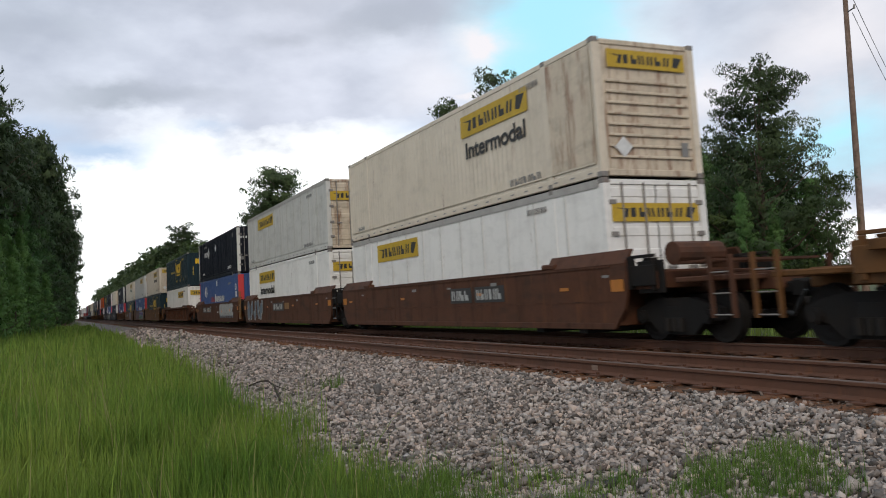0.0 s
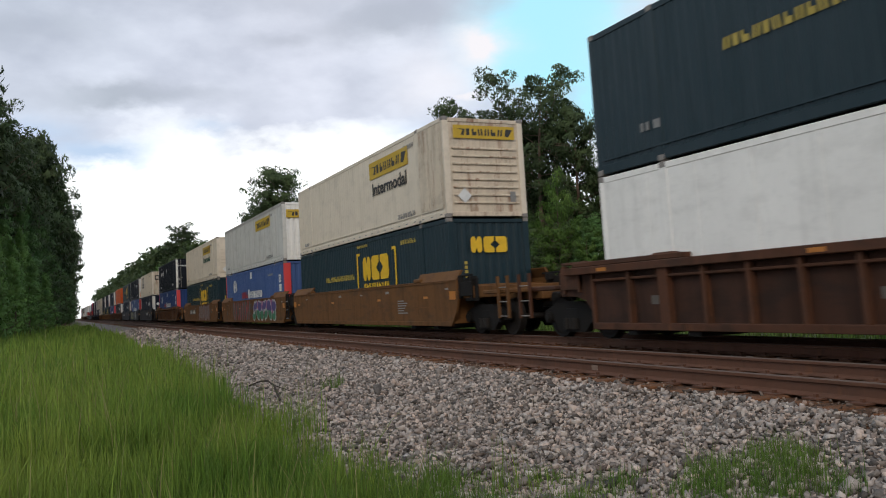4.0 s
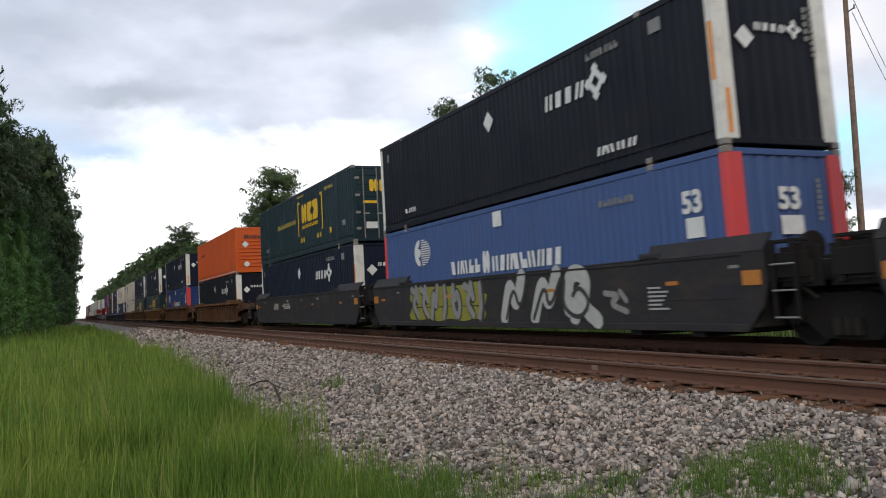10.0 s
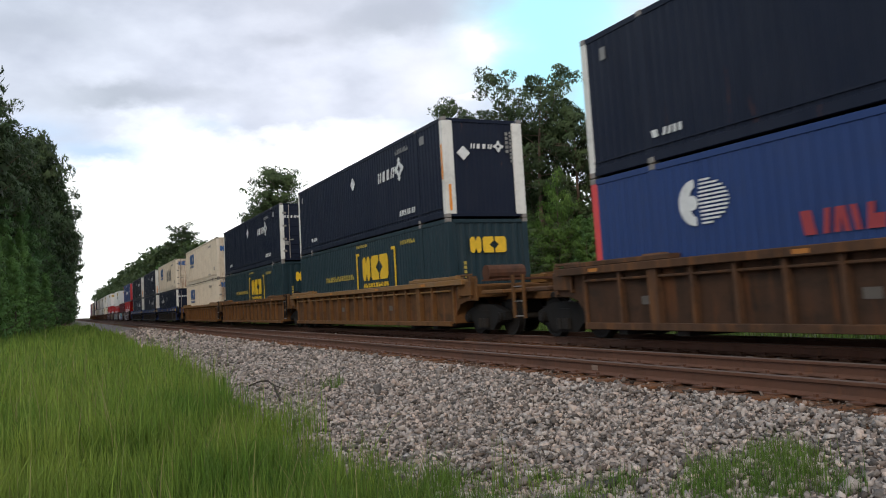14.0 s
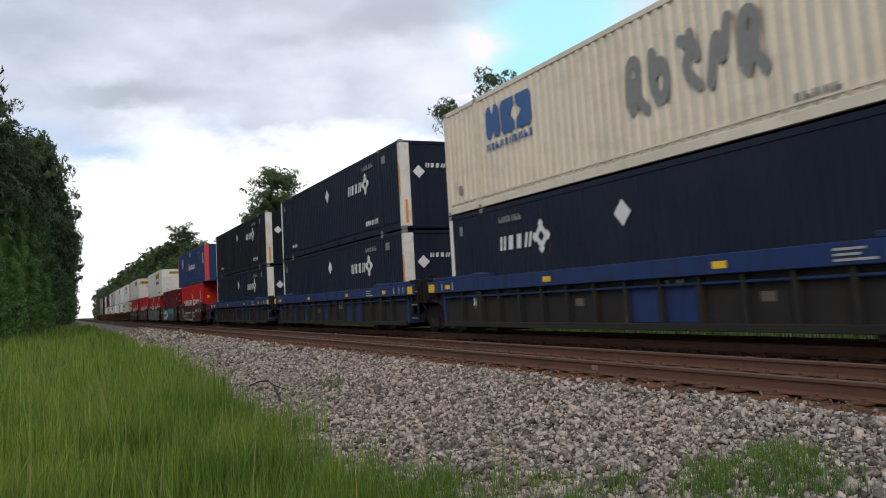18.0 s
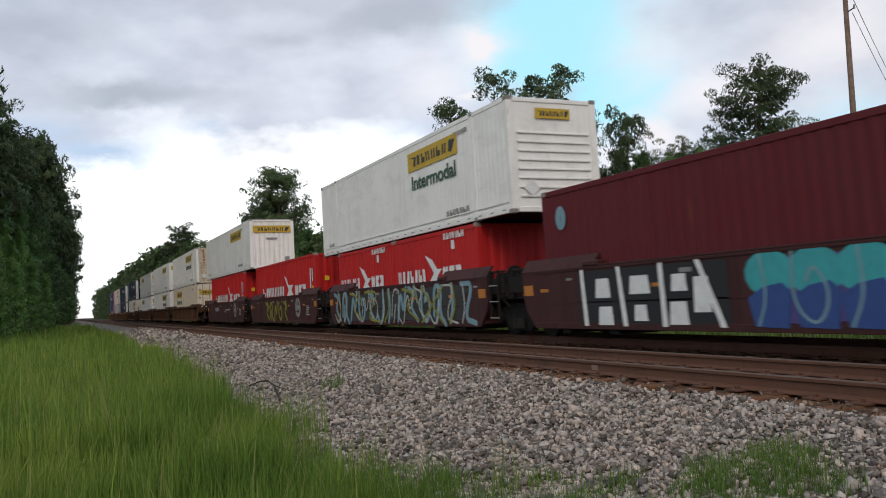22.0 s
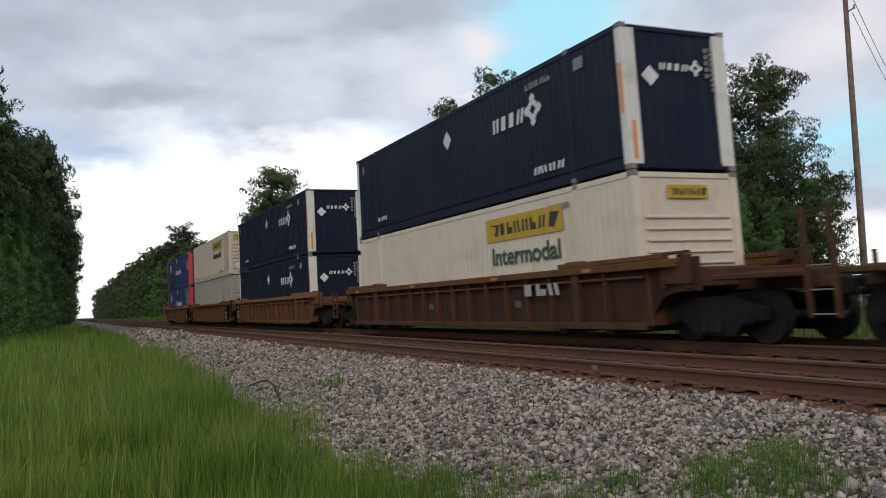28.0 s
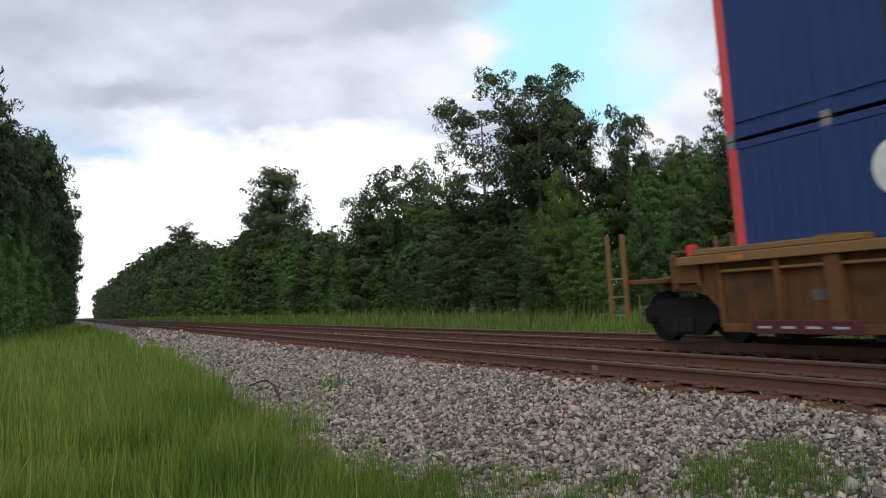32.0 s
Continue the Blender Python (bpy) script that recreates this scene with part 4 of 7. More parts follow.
        h = 21.0 * rng.uniform(0.95, 1.06) if x < -70 else h
        tree("tall", x, y - 0.6 + (0.9 if x < -95 else 0), h, w * 0.92, rng.randrange(3), rng.uniform(0, 360))
        tree("tall", x - 5, y - 2.2, h * rng.uniform(0.9, 1.0), 0.85, rng.randrange(3), rng.uniform(0, 360))
        tree("young", x + 2, y + 0.4, h * rng.uniform(0.5, 0.68), 0.8, rng.randrange(3), rng.uniform(0, 360))
        tree("broad" if x < -85 else "young", x - 3, y + 1.0, h * rng.uniform(0.3, 0.42), 1.0, rng.randrange(3), rng.uniform(0, 360))
    for x, y, h, w in ((-42, -15.0, 5.6, 1.1), (-47, -14.6, 6.6, 1.0), (-53, -14.3, 5.2, 1.1), (-59, -13.6, 7.0, 1.0), (-66, -13.0, 6.0, 1.1), (-76, -12.2, 6.4, 1.1), (-88, -11.4, 6.0, 1.1), (-72, -13.4, 7.8, 0.95), (-79, -13.0, 9.4, 0.85), (-85, -12.6, 7.6, 0.95), (-97, -11.7, 6.4, 1.0)):
        tree("young", x, y, h, w, rng.randrange(3), rng.uniform(0, 360), crown_mat="pine_bright")
    # far woods, on both sides, as one growth of leaf clumps each
    for label, sgn, edge in (("dark green woods far down the line", 1, 14.0), ("dark green woods on the near side of the line", -1, -8.6)):
        r = np.random.default_rng(40 + sgn)
        n = 2600
        x = -250 - 560 * r.uniform(0, 1, n) ** 1.4
        y = edge + sgn * r.uniform(0, 9, n)
        lump = np.array([noise.noise((a * 0.07, b * 0.1, 2.0)) for a, b in zip(x, y)])
        z = (19 + 4.0 * lump) * np.minimum(1.0, r.uniform(0, 1.25, n))
        v = leaf_quads(r, np.stack((x, y, z), 1), 12, 2.2, 1.5, 0.6)
        me = joined("far_woods", v, np.arange(len(v)).reshape(-1, 4), M["pine"])
        tagged(new("far_woods", me), label, "woods", kind="stuff")


def build_poles():
    for x, y, h, r in ((-25.6, 21.6, 15.2, 0.16), (-54.0, 67.0, 15.2, 0.17)):
        p = thing("utility_pole", "tall weathered wooden utility pole with a crossarm", "utility pole", group="utility poles")
        p.matrix_world = pose(x, y, ground_z(x, y) - 0.1, 0.3, 0.6)
        bm = bmesh.new()
        cyl(bm, (0, 0, 0), (0, 0, h), r, r * 0.6, 14)
        part("shaft", bm, M["pole"], p)
        for k, z in enumerate((h - 2.1, h - 1.3)):
            a = part("bracket", cyl(bmesh.new(), (0.1, 0.0, z), (0.42, 0.0, z + 0.08), 0.03), M["wire"], p)
            part("insulator", cyl(bmesh.new(), (0.42, 0, z + 0.04), (0.42, 0, z + 0.22), 0.05, 0.04), M["casting"], a)
    for k, (dz, sag) in enumerate(((0.0, 1.0), (0.8, 0.9))):
        a, b = Vector((-25.2, 21.6, 12.6 + dz)), Vector((-53.6, 67.0, 12.8 + dz))
        bm = bmesh.new()
        pts = [a.lerp(b, i / 16) - Vector((0, 0, sag * 4 * (i / 16) * (1 - i / 16))) for i in range(17)]
        for p, q in zip(pts, pts[1:]):
            cyl(bm, p, q, 0.014, seg=5, caps=False)
        tagged(new("overhead_cable", mesh_of(bm, "overhead_cable", M["wire"])), "thin dark overhead cable between the poles", "cable")


build_trees()
build_poles()


# ---------------------------------------------------------------- containers
W, H53 = 2.59, 2.90
HY = W / 2
TEXTS = {}


def text_mesh(text, height, material, bold=0.0):
    """Letters of the built-in font as a thin mesh, facing -y, starting at x = 0."""
    key = (text, height, material.name)
    if key not in TEXTS:
        cu = bpy.data.curves.new("letters", "FONT")
        cu.body, cu.size, cu.offset, cu.extrude = text, height * 1.38, bold, 0.002
        ob = bpy.data.objects.new("letters", cu)
        scene.collection.objects.link(ob)
        me = bpy.data.meshes.new_from_object(ob.evaluated_get(bpy.context.evaluated_depsgraph_get()))
        bpy.data.objects.remove(ob)
        me.transform(Matrix.Rotation(radians(90), 4, "X"))
        me.materials.clear()
        me.materials.append(material)
        TEXTS[key] = me
    return TEXTS[key]


# plain chunky blocks with cut corners and wedge notches
BLOCKS = ((((0.0, 0.16), (0.14, 0.0), (0.36, 0.0), (0.5, 0.3), (0.64, 0.0), (0.84, 0.0), (0.98, 0.16), (0.98, 0.5), (0.0, 0.5)), ((0.0, 0.5), (0.98, 0.5), (0.98, 0.84), (0.84, 1.0), (0.64, 1.0), (0.5, 0.72), (0.36, 1.0), (0.14, 1.0), (0.0, 0.84))),
          (((0.02, 0.14), (0.14, 0.0), (0.96, 0.0), (0.96, 0.26), (0.6, 0.5), (0.02, 0.5)), ((0.02, 0.5), (0.6, 0.5), (0.96, 0.74), (0.96, 1.0), (0.14, 1.0), (0.02, 0.86))),
          (((0.0, 0.0), (0.86, 0.0), (1.0, 0.14), (1.0, 0.5), (0.34, 0.5), (0.0, 0.26)), ((0.0, 0.74), (0.34, 0.5), (1.0, 0.5), (1.0, 0.86), (0.86, 1.0), (0.0, 1.0))))


def glyph_bars(x0, z0, width, height, count, slant=0.0, seed=0, gap=0.2):
    """A row of plain upright bars that stands for a word; a few large ones become notched slabs."""
    bm = bmesh.new()
    rng = random.Random(seed)
    step = width / count

    def slab(p0, p1, q0, q1):
        prism([(a + w * (p + lean * q) + slant * height * q, z0 + height * q) for p, q in ((p0, q0), (p1, q0), (p1, q1), (p0, q1))], -0.002, 0.002, bm)
    for i in range(count):
        a = x0 + i * step
        w = step * (1 - gap)
        lean = rng.choice((0.0, 0.0, 0.18, -0.18))
        if count <= 3 and height > 0.3:
            # large marks: chunky blocks with their corners cut and notches in them
            for ring in BLOCKS[i % 3]:
                prism([(a + w * p, z0 + height * q) for p, q in ring], -0.002, 0.002, bm)
            continue
        kind = rng.choice("AACD")
        if kind == "A":
            slab(0.0, 0.32, 0.0, 1.0)
            slab(0.58, 0.90, 0.0, 1.0)
        elif kind == "C":
            slab(0.1, 0.76, 0.0, 1.0)
        else:
            slab(0.0, 0.34, 0.0, 1.0)
            slab(0.34, 0.9, 0.0, 0.55)
    return bm


def flat_shape(pts, thick=0.004):
    return prism(pts, -thick / 2, thick / 2)


def rect(x0, x1, z0, z1):
    return flat_shape([(x0, z0), (x1, z0), (x1, z1), (x0, z1)])


def ring_shape(cx, cz, rx, rz, wide, seg=24, a0=0.0, a1=360.0):
    bm = bmesh.new()
    outer, inner = [], []
    for i in range(seg + 1):
        a = radians(a0 + (a1 - a0) * i / seg)
        outer.append(bm.verts.new((cx + rx * math.cos(a), 0, cz + rz * math.sin(a))))
        inner.append(bm.verts.new((cx + (rx - wide) * math.cos(a), 0, cz + (rz - wide) * math.sin(a))))
    for i in range(seg):
        bm.faces.new((outer[i], outer[i + 1], inner[i + 1], inner[i]))
    bmesh.ops.recalc_face_normals(bm, faces=bm.faces)
    return bm


def corrugated(x0, x1, z0, z1, pitch, depth):
    """A wall in upright waves, its ridges at y = 0 and its grooves depth behind."""
    bm = bmesh.new()
    n = max(1, round((x1 - x0) / pitch))
    p = (x1 - x0) / n
    line = []
    for i in range(n):
        a = x0 + i * p
        line += [(a, 0), (a + 0.36 * p, 0), (a + 0.5 * p, depth), (a + 0.86 * p, depth)]
    line.append((x1, 0))
    lo = [bm.verts.new((x, y, z0)) for x, y in line]
    hi = [bm.verts.new((x, y, z1)) for x, y in line]
    for i in range(len(line) - 1):
        bm.faces.new((lo[i], lo[i + 1], hi[i + 1], hi[i]))
    return bm


def flat_wall(x0, x1, z0, z1, joints):
    """A smooth plate wall with narrow raised battens over its joints."""
    bm = bmesh.new()
    line = [(x0, 0.0)]
    for i in range(1, joints):
        x = x0 + (x1 - x0) * i / joints
        line += [(x - 0.04, 0.0), (x - 0.03, -0.008), (x + 0.03, -0.008), (x + 0.04, 0.0)]
    line.append((x1, 0.0))
    lo = [bm.verts.new((x, y, z0)) for x, y in line]
    hi = [bm.verts.new((x, y, z1)) for x, y in line]
    for i in range(len(line) - 1):
        bm.faces.new((lo[i], lo[i + 1], hi[i + 1], hi[i]))
    return bm


def door_leaf(y0, y1, z0, z1):
    """One door panel, pressed into level ridges."""
    bm = bmesh.new()
    line = [(z0, -0.03)]
    for z in (0.35, 0.8, 1.25, 1.7, 2.15, 2.5):
        line += [(z, -0.03), (z + 0.02, -0.016), (z + 0.18, -0.016), (z + 0.2, -0.03)]
    line.append((z1, -0.03))
    a = [bm.verts.new((x, y0, z)) for z, x in line]
    b = [bm.verts.new((x, y1, z)) for z, x in line]
    for i in range(len(line) - 1):
        bm.faces.new((a[i], b[i], b[i + 1], a[i + 1]))
    return bm


SHARED = {}
JOINED_MARKS = ("company_mark", "slogan", "number_marking", "sign_lettering", "emblem", "rail_slots", "spray_tag", "lettering")


def cached(key, make):
    if key not in SHARED:
        SHARED[key] = make()
    return SHARED[key]


def container(label, length, side, wall="fine", post=None, front="plain", rear="plain", decals=(), group="containers on the train", end_mat=None, rail_mat=None, height=H53):
    """A steel container. Its origin lies at the middle of its base; the near side faces -y, the front +x."""
    t = thing("shipping_container", label, "container", group)
    hx, h = length / 2, height
    sm, pm, rm, em = M[side], M[post or side], M[rail_mat or side], M[end_mat or side]
    inner = 6.096
    pw = 0.20 if post else 0.14
    # corner posts
    pd = 0.165 if post and front != "doors" else 0.09
    pm_mesh = cached(("post", pw, pd, pm.name, h), lambda: mesh_of(boxes((-pw / 2, pw / 2, -pd, pd, 0.1, h - 0.1), bevel=0.012), "corner_post", pm))
    for sx in (-1, 1):
        for sy in (-1, 1):
            part("corner_post", pm_mesh, None, t, "", (sx * (hx - pw / 2), sy * (HY - pd), 0))
    cast = cached("casting", lambda: mesh_of(boxes((-0.09, 0.09, -0.08, 0.08, -0.06, 0.06), bevel=0.015), "corner_casting", M["casting"]))
    spots = [sx * (hx - 0.085) for sx in (-1, 1)]
    if length > 13:
        spots += [-inner, inner]
        ip = cached(("ipost", sm.name, h), lambda: mesh_of(boxes((-0.11, 0.11, -0.05, 0.05, 0.1, h - 0.1), bevel=0.012), "intermediate_post", sm))
        for sx in (-1, 1):
            for sy in (-1, 1):
                part("intermediate_post", ip, None, t, "", (sx * inner, sy * (HY - 0.048), 0))
    for x in spots:
        for sy in (-1, 1):
            for z in (0.058, h - 0.058):
                part("corner_casting", cast, None, t, "", (x, sy * (HY - 0.072), z))
    # rails
    top = cached(("top", length, rm.name), lambda: mesh_of(boxes((-hx + 0.16, hx - 0.16, -0.04, 0.04, -0.06, 0.06), bevel=0.01), "top_rail", rm))
    bot = cached(("bot", length, rm.name), lambda: mesh_of(boxes((-hx + 0.16, hx - 0.16, -0.045, 0.045, -0.09, 0.09), bevel=0.01), "bottom_rail", rm))
    ledge = cached(("ledge", length, rm.name), lambda: mesh_of(boxes((-hx + 0.2, hx - 0.2, -0.008, 0.008, -0.018, 0.018)), "rail_ledge", rm))
    for sy in (-1, 1):
        part("top_rail", top, None, t, "", (0, sy * (HY - 0.042), h - 0.075))
        part("bottom_rail", bot, None, t, "", (0, sy * (HY - 0.047), 0.115))
        part("rail_ledge", ledge, None, t, "", (0, sy * (HY + 0.004), 0.30))
    # side walls
    z0, z1 = 0.19, h - 0.12

    def wall_mesh():
        if wall == "fine":
            bm = corrugated(-hx + pw, hx - pw, z0, z1, 0.235, 0.008 if side.startswith(("cream", "white")) else 0.014)
        elif wall == "mid":
            bm = corrugated(-hx + pw, hx - pw, z0, z1, 0.27, 0.020)
        elif wall == "deep":
            bm = corrugated(-hx + pw, hx - pw, z0, z1, 0.29, 0.040)
        else:
            bm = flat_wall(-hx + pw, hx - pw, z0, z1, 12)
        return mesh_of(bm, "side_wall", sm)
    wm = cached(("wall", wall, length, pw, sm.name), wall_mesh)
    part("side_wall", wm, None, t, "", (0, -HY + 0.012, 0))
    o = part("side_wall", wm, None, t, "", (0, HY - 0.012, 0))
    o.rotation_euler = (0, 0, math.pi)
    part("roof", cached(("roof", length, rm.name), lambda: mesh_of(boxes((-hx + 0.15, hx - 0.15, -HY + 0.08, HY - 0.08, h - 0.07, h - 0.04)), "roof", rm)), None, t)
    part("floor_frame", cached(("floor", length), lambda: mesh_of(boxes((-hx + 0.15, hx - 0.15, -HY + 0.09, HY - 0.09, 0.05, 0.17)), "floor_frame", M["steel_dark"])), None, t)
    # ends
    for end, sx in ((front, 1), (rear, -1)):
        turn = 0.0 if sx > 0 else math.pi

        def put(name, bm_or_mesh, material, label="", dx=0.0):
            o = part(name, bm_or_mesh, material, t, label, (sx * (hx - dx), 0, 0))
            o.rotation_euler = (0, 0, turn)
            return o
        put("end_sill", cached(("sill", em.name), lambda: mesh_of(boxes((-0.12, -0.01, -HY + 0.18, HY - 0.18, 0.03, 0.16), bevel=0.01), "end_sill", em)), None)
        put("end_header", cached(("header", em.name, h), lambda: mesh_of(boxes((-0.12, -0.01, -HY + 0.18, HY - 0.18, h - 0.14, h - 0.03), bevel=0.01), "end_header", em)), None)
        if end == "slats":
            def slat_end():
                bm = boxes((-0.06, -0.035, -HY + 0.17, HY - 0.17, 0.15, h - 0.13))
                return mesh_of(bm, "end_wall", em)
            w = put("end_wall", cached(("slat_end", em.name), slat_end), None)
            slat = cached(("slat", em.name), lambda: mesh_of(boxes((-0.035, 0.012, -HY + 0.26, HY - 0.26, -0.028, 0.028), bevel=0.010), "slat", em))
            for i in range(8):
                part("slat", slat, None, w, "", (0, 0, 0.42 + 0.225 * i))
        elif end == "doors":
            leaf = cached(("leaf", em.name), lambda: mesh_of(door_leaf(0.015, HY - 0.19, 0.17, h - 0.15), "door", em))
            rod = cached(("rod", em.name), lambda: mesh_of(cyl(bmesh.new(), (0.012, 0, 0.12), (0.012, 0, h - 0.1), 0.022, seg=8), "locking_bar", M["casting"]))
            hinge = cached("hinge", lambda: mesh_of(boxes((-0.02, 0.02, -0.09, 0.09, -0.05, 0.05), bevel=0.01), "hinge", M["casting"]))
            handle = cached("handle", lambda: mesh_of(boxes((0.02, 0.045, -0.19, 0.05, 1.03, 1.09), bevel=0.008), "handle", M["casting"]))
            for sy in (-1, 1):
                d = put("door", leaf, None)
                if sy < 0:
                    d.rotation_euler = (0, 0, turn)
                    d.scale = (1, -1, 1)
                for yy in (0.32, 0.86):
                    part("locking_bar", rod, None, d, "", (0, yy, 0))
                    part("handle", handle, None, d, "", (0, yy, 0))
                for zz in (0.5, 1.1, 1.75, 2.4):
                    part("hinge", hinge, None, d, "", (0, HY - 0.2, zz))
        else:
            def ribs():
                bm = corrugated(-HY + 0.17, HY - 0.17, 0.15, h - 0.13, 0.3, 0.012 if post == "post_white" else 0.03)
                bm.transform(Matrix.Rotation(radians(90), 4, "Z"))
                return mesh_of(bm, "end_wall", em)
            put("end_wall", cached(("ribs", em.name, post, h), ribs), None, dx=0.035)
    for place, name, bm, mat, text in decals:
        if place == "side":
            o = part(name, bm, M[mat], t, text, (0, -HY - 0.006, 0))
        else:
            o = part(name, bm, M[mat], t, text, (hx + (0.018 if front == "slats" else 0.008), 0, 0))
            o.rotation_euler = (0, 0, radians(90))
        if name in JOINED_MARKS:
            tagged(o, kind="stuff")
    return t


# ---------------------------------------------------------------- the markings of each kind of container
def tag_bars(x, z, w=0.9, h=0.14, mat="m_white", n=6, seed=1):
    return ("side", "number_marking", glyph_bars(x, z, w, h, n, seed=seed), mat, "")


def yellow_sign(x0, x1, z0, z1, place="side"):
    w, h = x1 - x0, z1 - z0
    return [(place, "sign_panel", rect(x0, x1, z0, z1), "m_sign", "dull yellow sign panel with black marks"),
            (place, "sign_lettering", shifted(glyph_bars(x0 + w * 0.2, z0 + h * 0.24, w * 0.62, h * 0.5, 6, seed=4, gap=0.2), -0.004), "m_black", ""),
            (place, "sign_scroll", shifted(flat_shape([(x0 + w * .03, z0 + h * .75), (x0 + w * .15, z0 + h * .62), (x0 + w * .12, z0 + h * .25), (x0 + w * .17, z0 + h * .2), (x0 + w * .19, z0 + h * .7)]), -0.004), "m_black", ""),
            (place, "sign_scroll", shifted(flat_shape([(x0 + w * .97, z0 + h * .75), (x0 + w * .86, z0 + h * .8), (x0 + w * .84, z0 + h * .25), (x0 + w * .9, z0 + h * .18)]), -0.004), "m_black", "")]


def shifted(bm, y):
    bmesh.ops.translate(bm, verts=bm.verts, vec=(0, y, 0))
    return bm


def word(text, x, z, height, mat, place="side", bold=0.0, width=None):
    me = text_mesh(text, height, M[mat], bold).copy()
    if width:
        xs = [v.co.x for v in me.vertices]
        me.transform(Matrix.Scale(width / (max(xs) - min(xs)), 4, (1, 0, 0)))
    me.transform(Matrix.Translation((x, 0, z)))
    return (place, "lettering", me, mat, "")


def diamond(cx, cz, r, place="end"):
    return (place, "placard", flat_shape([(cx, cz - r), (cx + r, cz), (cx, cz + r), (cx - r, cz)]), "m_white", "white diamond placard")


def knot(cx, cz, r):
    """A diamond with an open middle and a lobe at each corner."""
    bm = bmesh.new()
    ring = [[(cx + k * r * math.cos(radians(90 * i)), cz + k * r * math.sin(radians(90 * i))) for i in range(4)] for k in (0.84, 0.36)]
    for i in range(4):
        k = (i + 1) % 4
        prism([ring[0][i], ring[0][k], ring[1][k], ring[1][i]], -0.002, 0.002, bm)
        c, d = math.cos(radians(90 * i)), math.sin(radians(90 * i))
        prism([(cx + r * (c * u - d * v), cz + r * (d * u + c * v)) for u, v in ((0.50, 0.0), (0.74, -0.34), (1.04, 0.0), (0.74, 0.34))], -0.0035, 0.0, bm)
    return bm


def jb(body="cream", letters="m_green", sign=1.75, front="slats", wall="fine", intermodal=True, low=False, end=None, tone="cream"):
    """White and cream containers with yellow signs. sign: where the sign begins along the side."""
    length = 16.15
    x0 = sign
    z1 = 2.56
    d = yellow_sign(x0, x0 + 3.6, z1 - 0.58, z1)
    if intermodal:
        d.append(word("Intermodal", x0 + 0.2, z1 - 1.16, 0.43, letters, bold=0.014, width=3.2))
    d += [tag_bars(4.3, 0.32, 1.5, 0.16, "m_grey", 7, 3), tag_bars(-7.2, 0.32, 0.7, 0.14, "m_grey", 4, 5), tag_bars(5.0, 2.45, 0.9, 0.13, "m_grey", 6, 8)]
    if low:
        for xa, xb in ((6.22, 7.0), (7.02, 7.92)):
            d.append(("side", "rusty_panel", shifted(rect(xa, xb, 0.33, 2.74), -0.001), "cream_rust", "panel streaked with rust"))
    if wall == "flat" and (body == "white_grey" or front == "doors"):
        for i in range(1, 12):
            x = -7.935 + 15.87 * i / 12
            d.append(("side", "panel_joint", shifted(rect(x - 0.035, x + 0.035, 0.24, 2.74), 0.002), "m_joint" if body == "white_grey" else "m_pale_joint", ""))
        d.append(("side", "rail_strip", shifted(rect(-7.9, 7.9, 2.72, 2.88), 0.001), "grey", "grey strip along the top rail"))
    slots = bmesh.new()
    for i in range(24):
        x = -7.6 + 0.66 * i
        prism([(x, 0.10), (x + 0.16, 0.10), (x + 0.16, 0.128), (x, 0.128)], -0.002, 0.002, slots)
    d.append(("side", "rail_slots", slots, "m_grey", ""))
    if front == "doors":
        d += yellow_sign(-1.14, 1.06, 2.0, 2.38, "end")
    elif front == "slats":
        d += yellow_sign(-0.5, 0.5, 2.36, 2.62, "end") if not low else yellow_sign(-0.98, 1.0, 2.28, 2.66, "end")
        d += [diamond(-0.72, 0.62, 0.22), ("end", "notice", rect(0.75, 0.93, 0.45, 0.75), "m_grey", "")]
    else:
        d += yellow_sign(-1.1, 1.1, 2.12, 2.52, "end")
        d += [("end", "notice", rect(-0.35, 0.3, 1.72, 1.82), "m_grey", ""), ("end", "notice", rect(0.72, 0.98, 0.3, 0.7), "m_grey", "")]
    text = {"cream": "cream", "cream_rust": "rust-streaked cream", "white": "white", "white_grey": "greyish white"}[tone]
    return container(text + " steel container with a yellow sign panel", length, body, wall, None, front, "plain", d, end_mat=end)


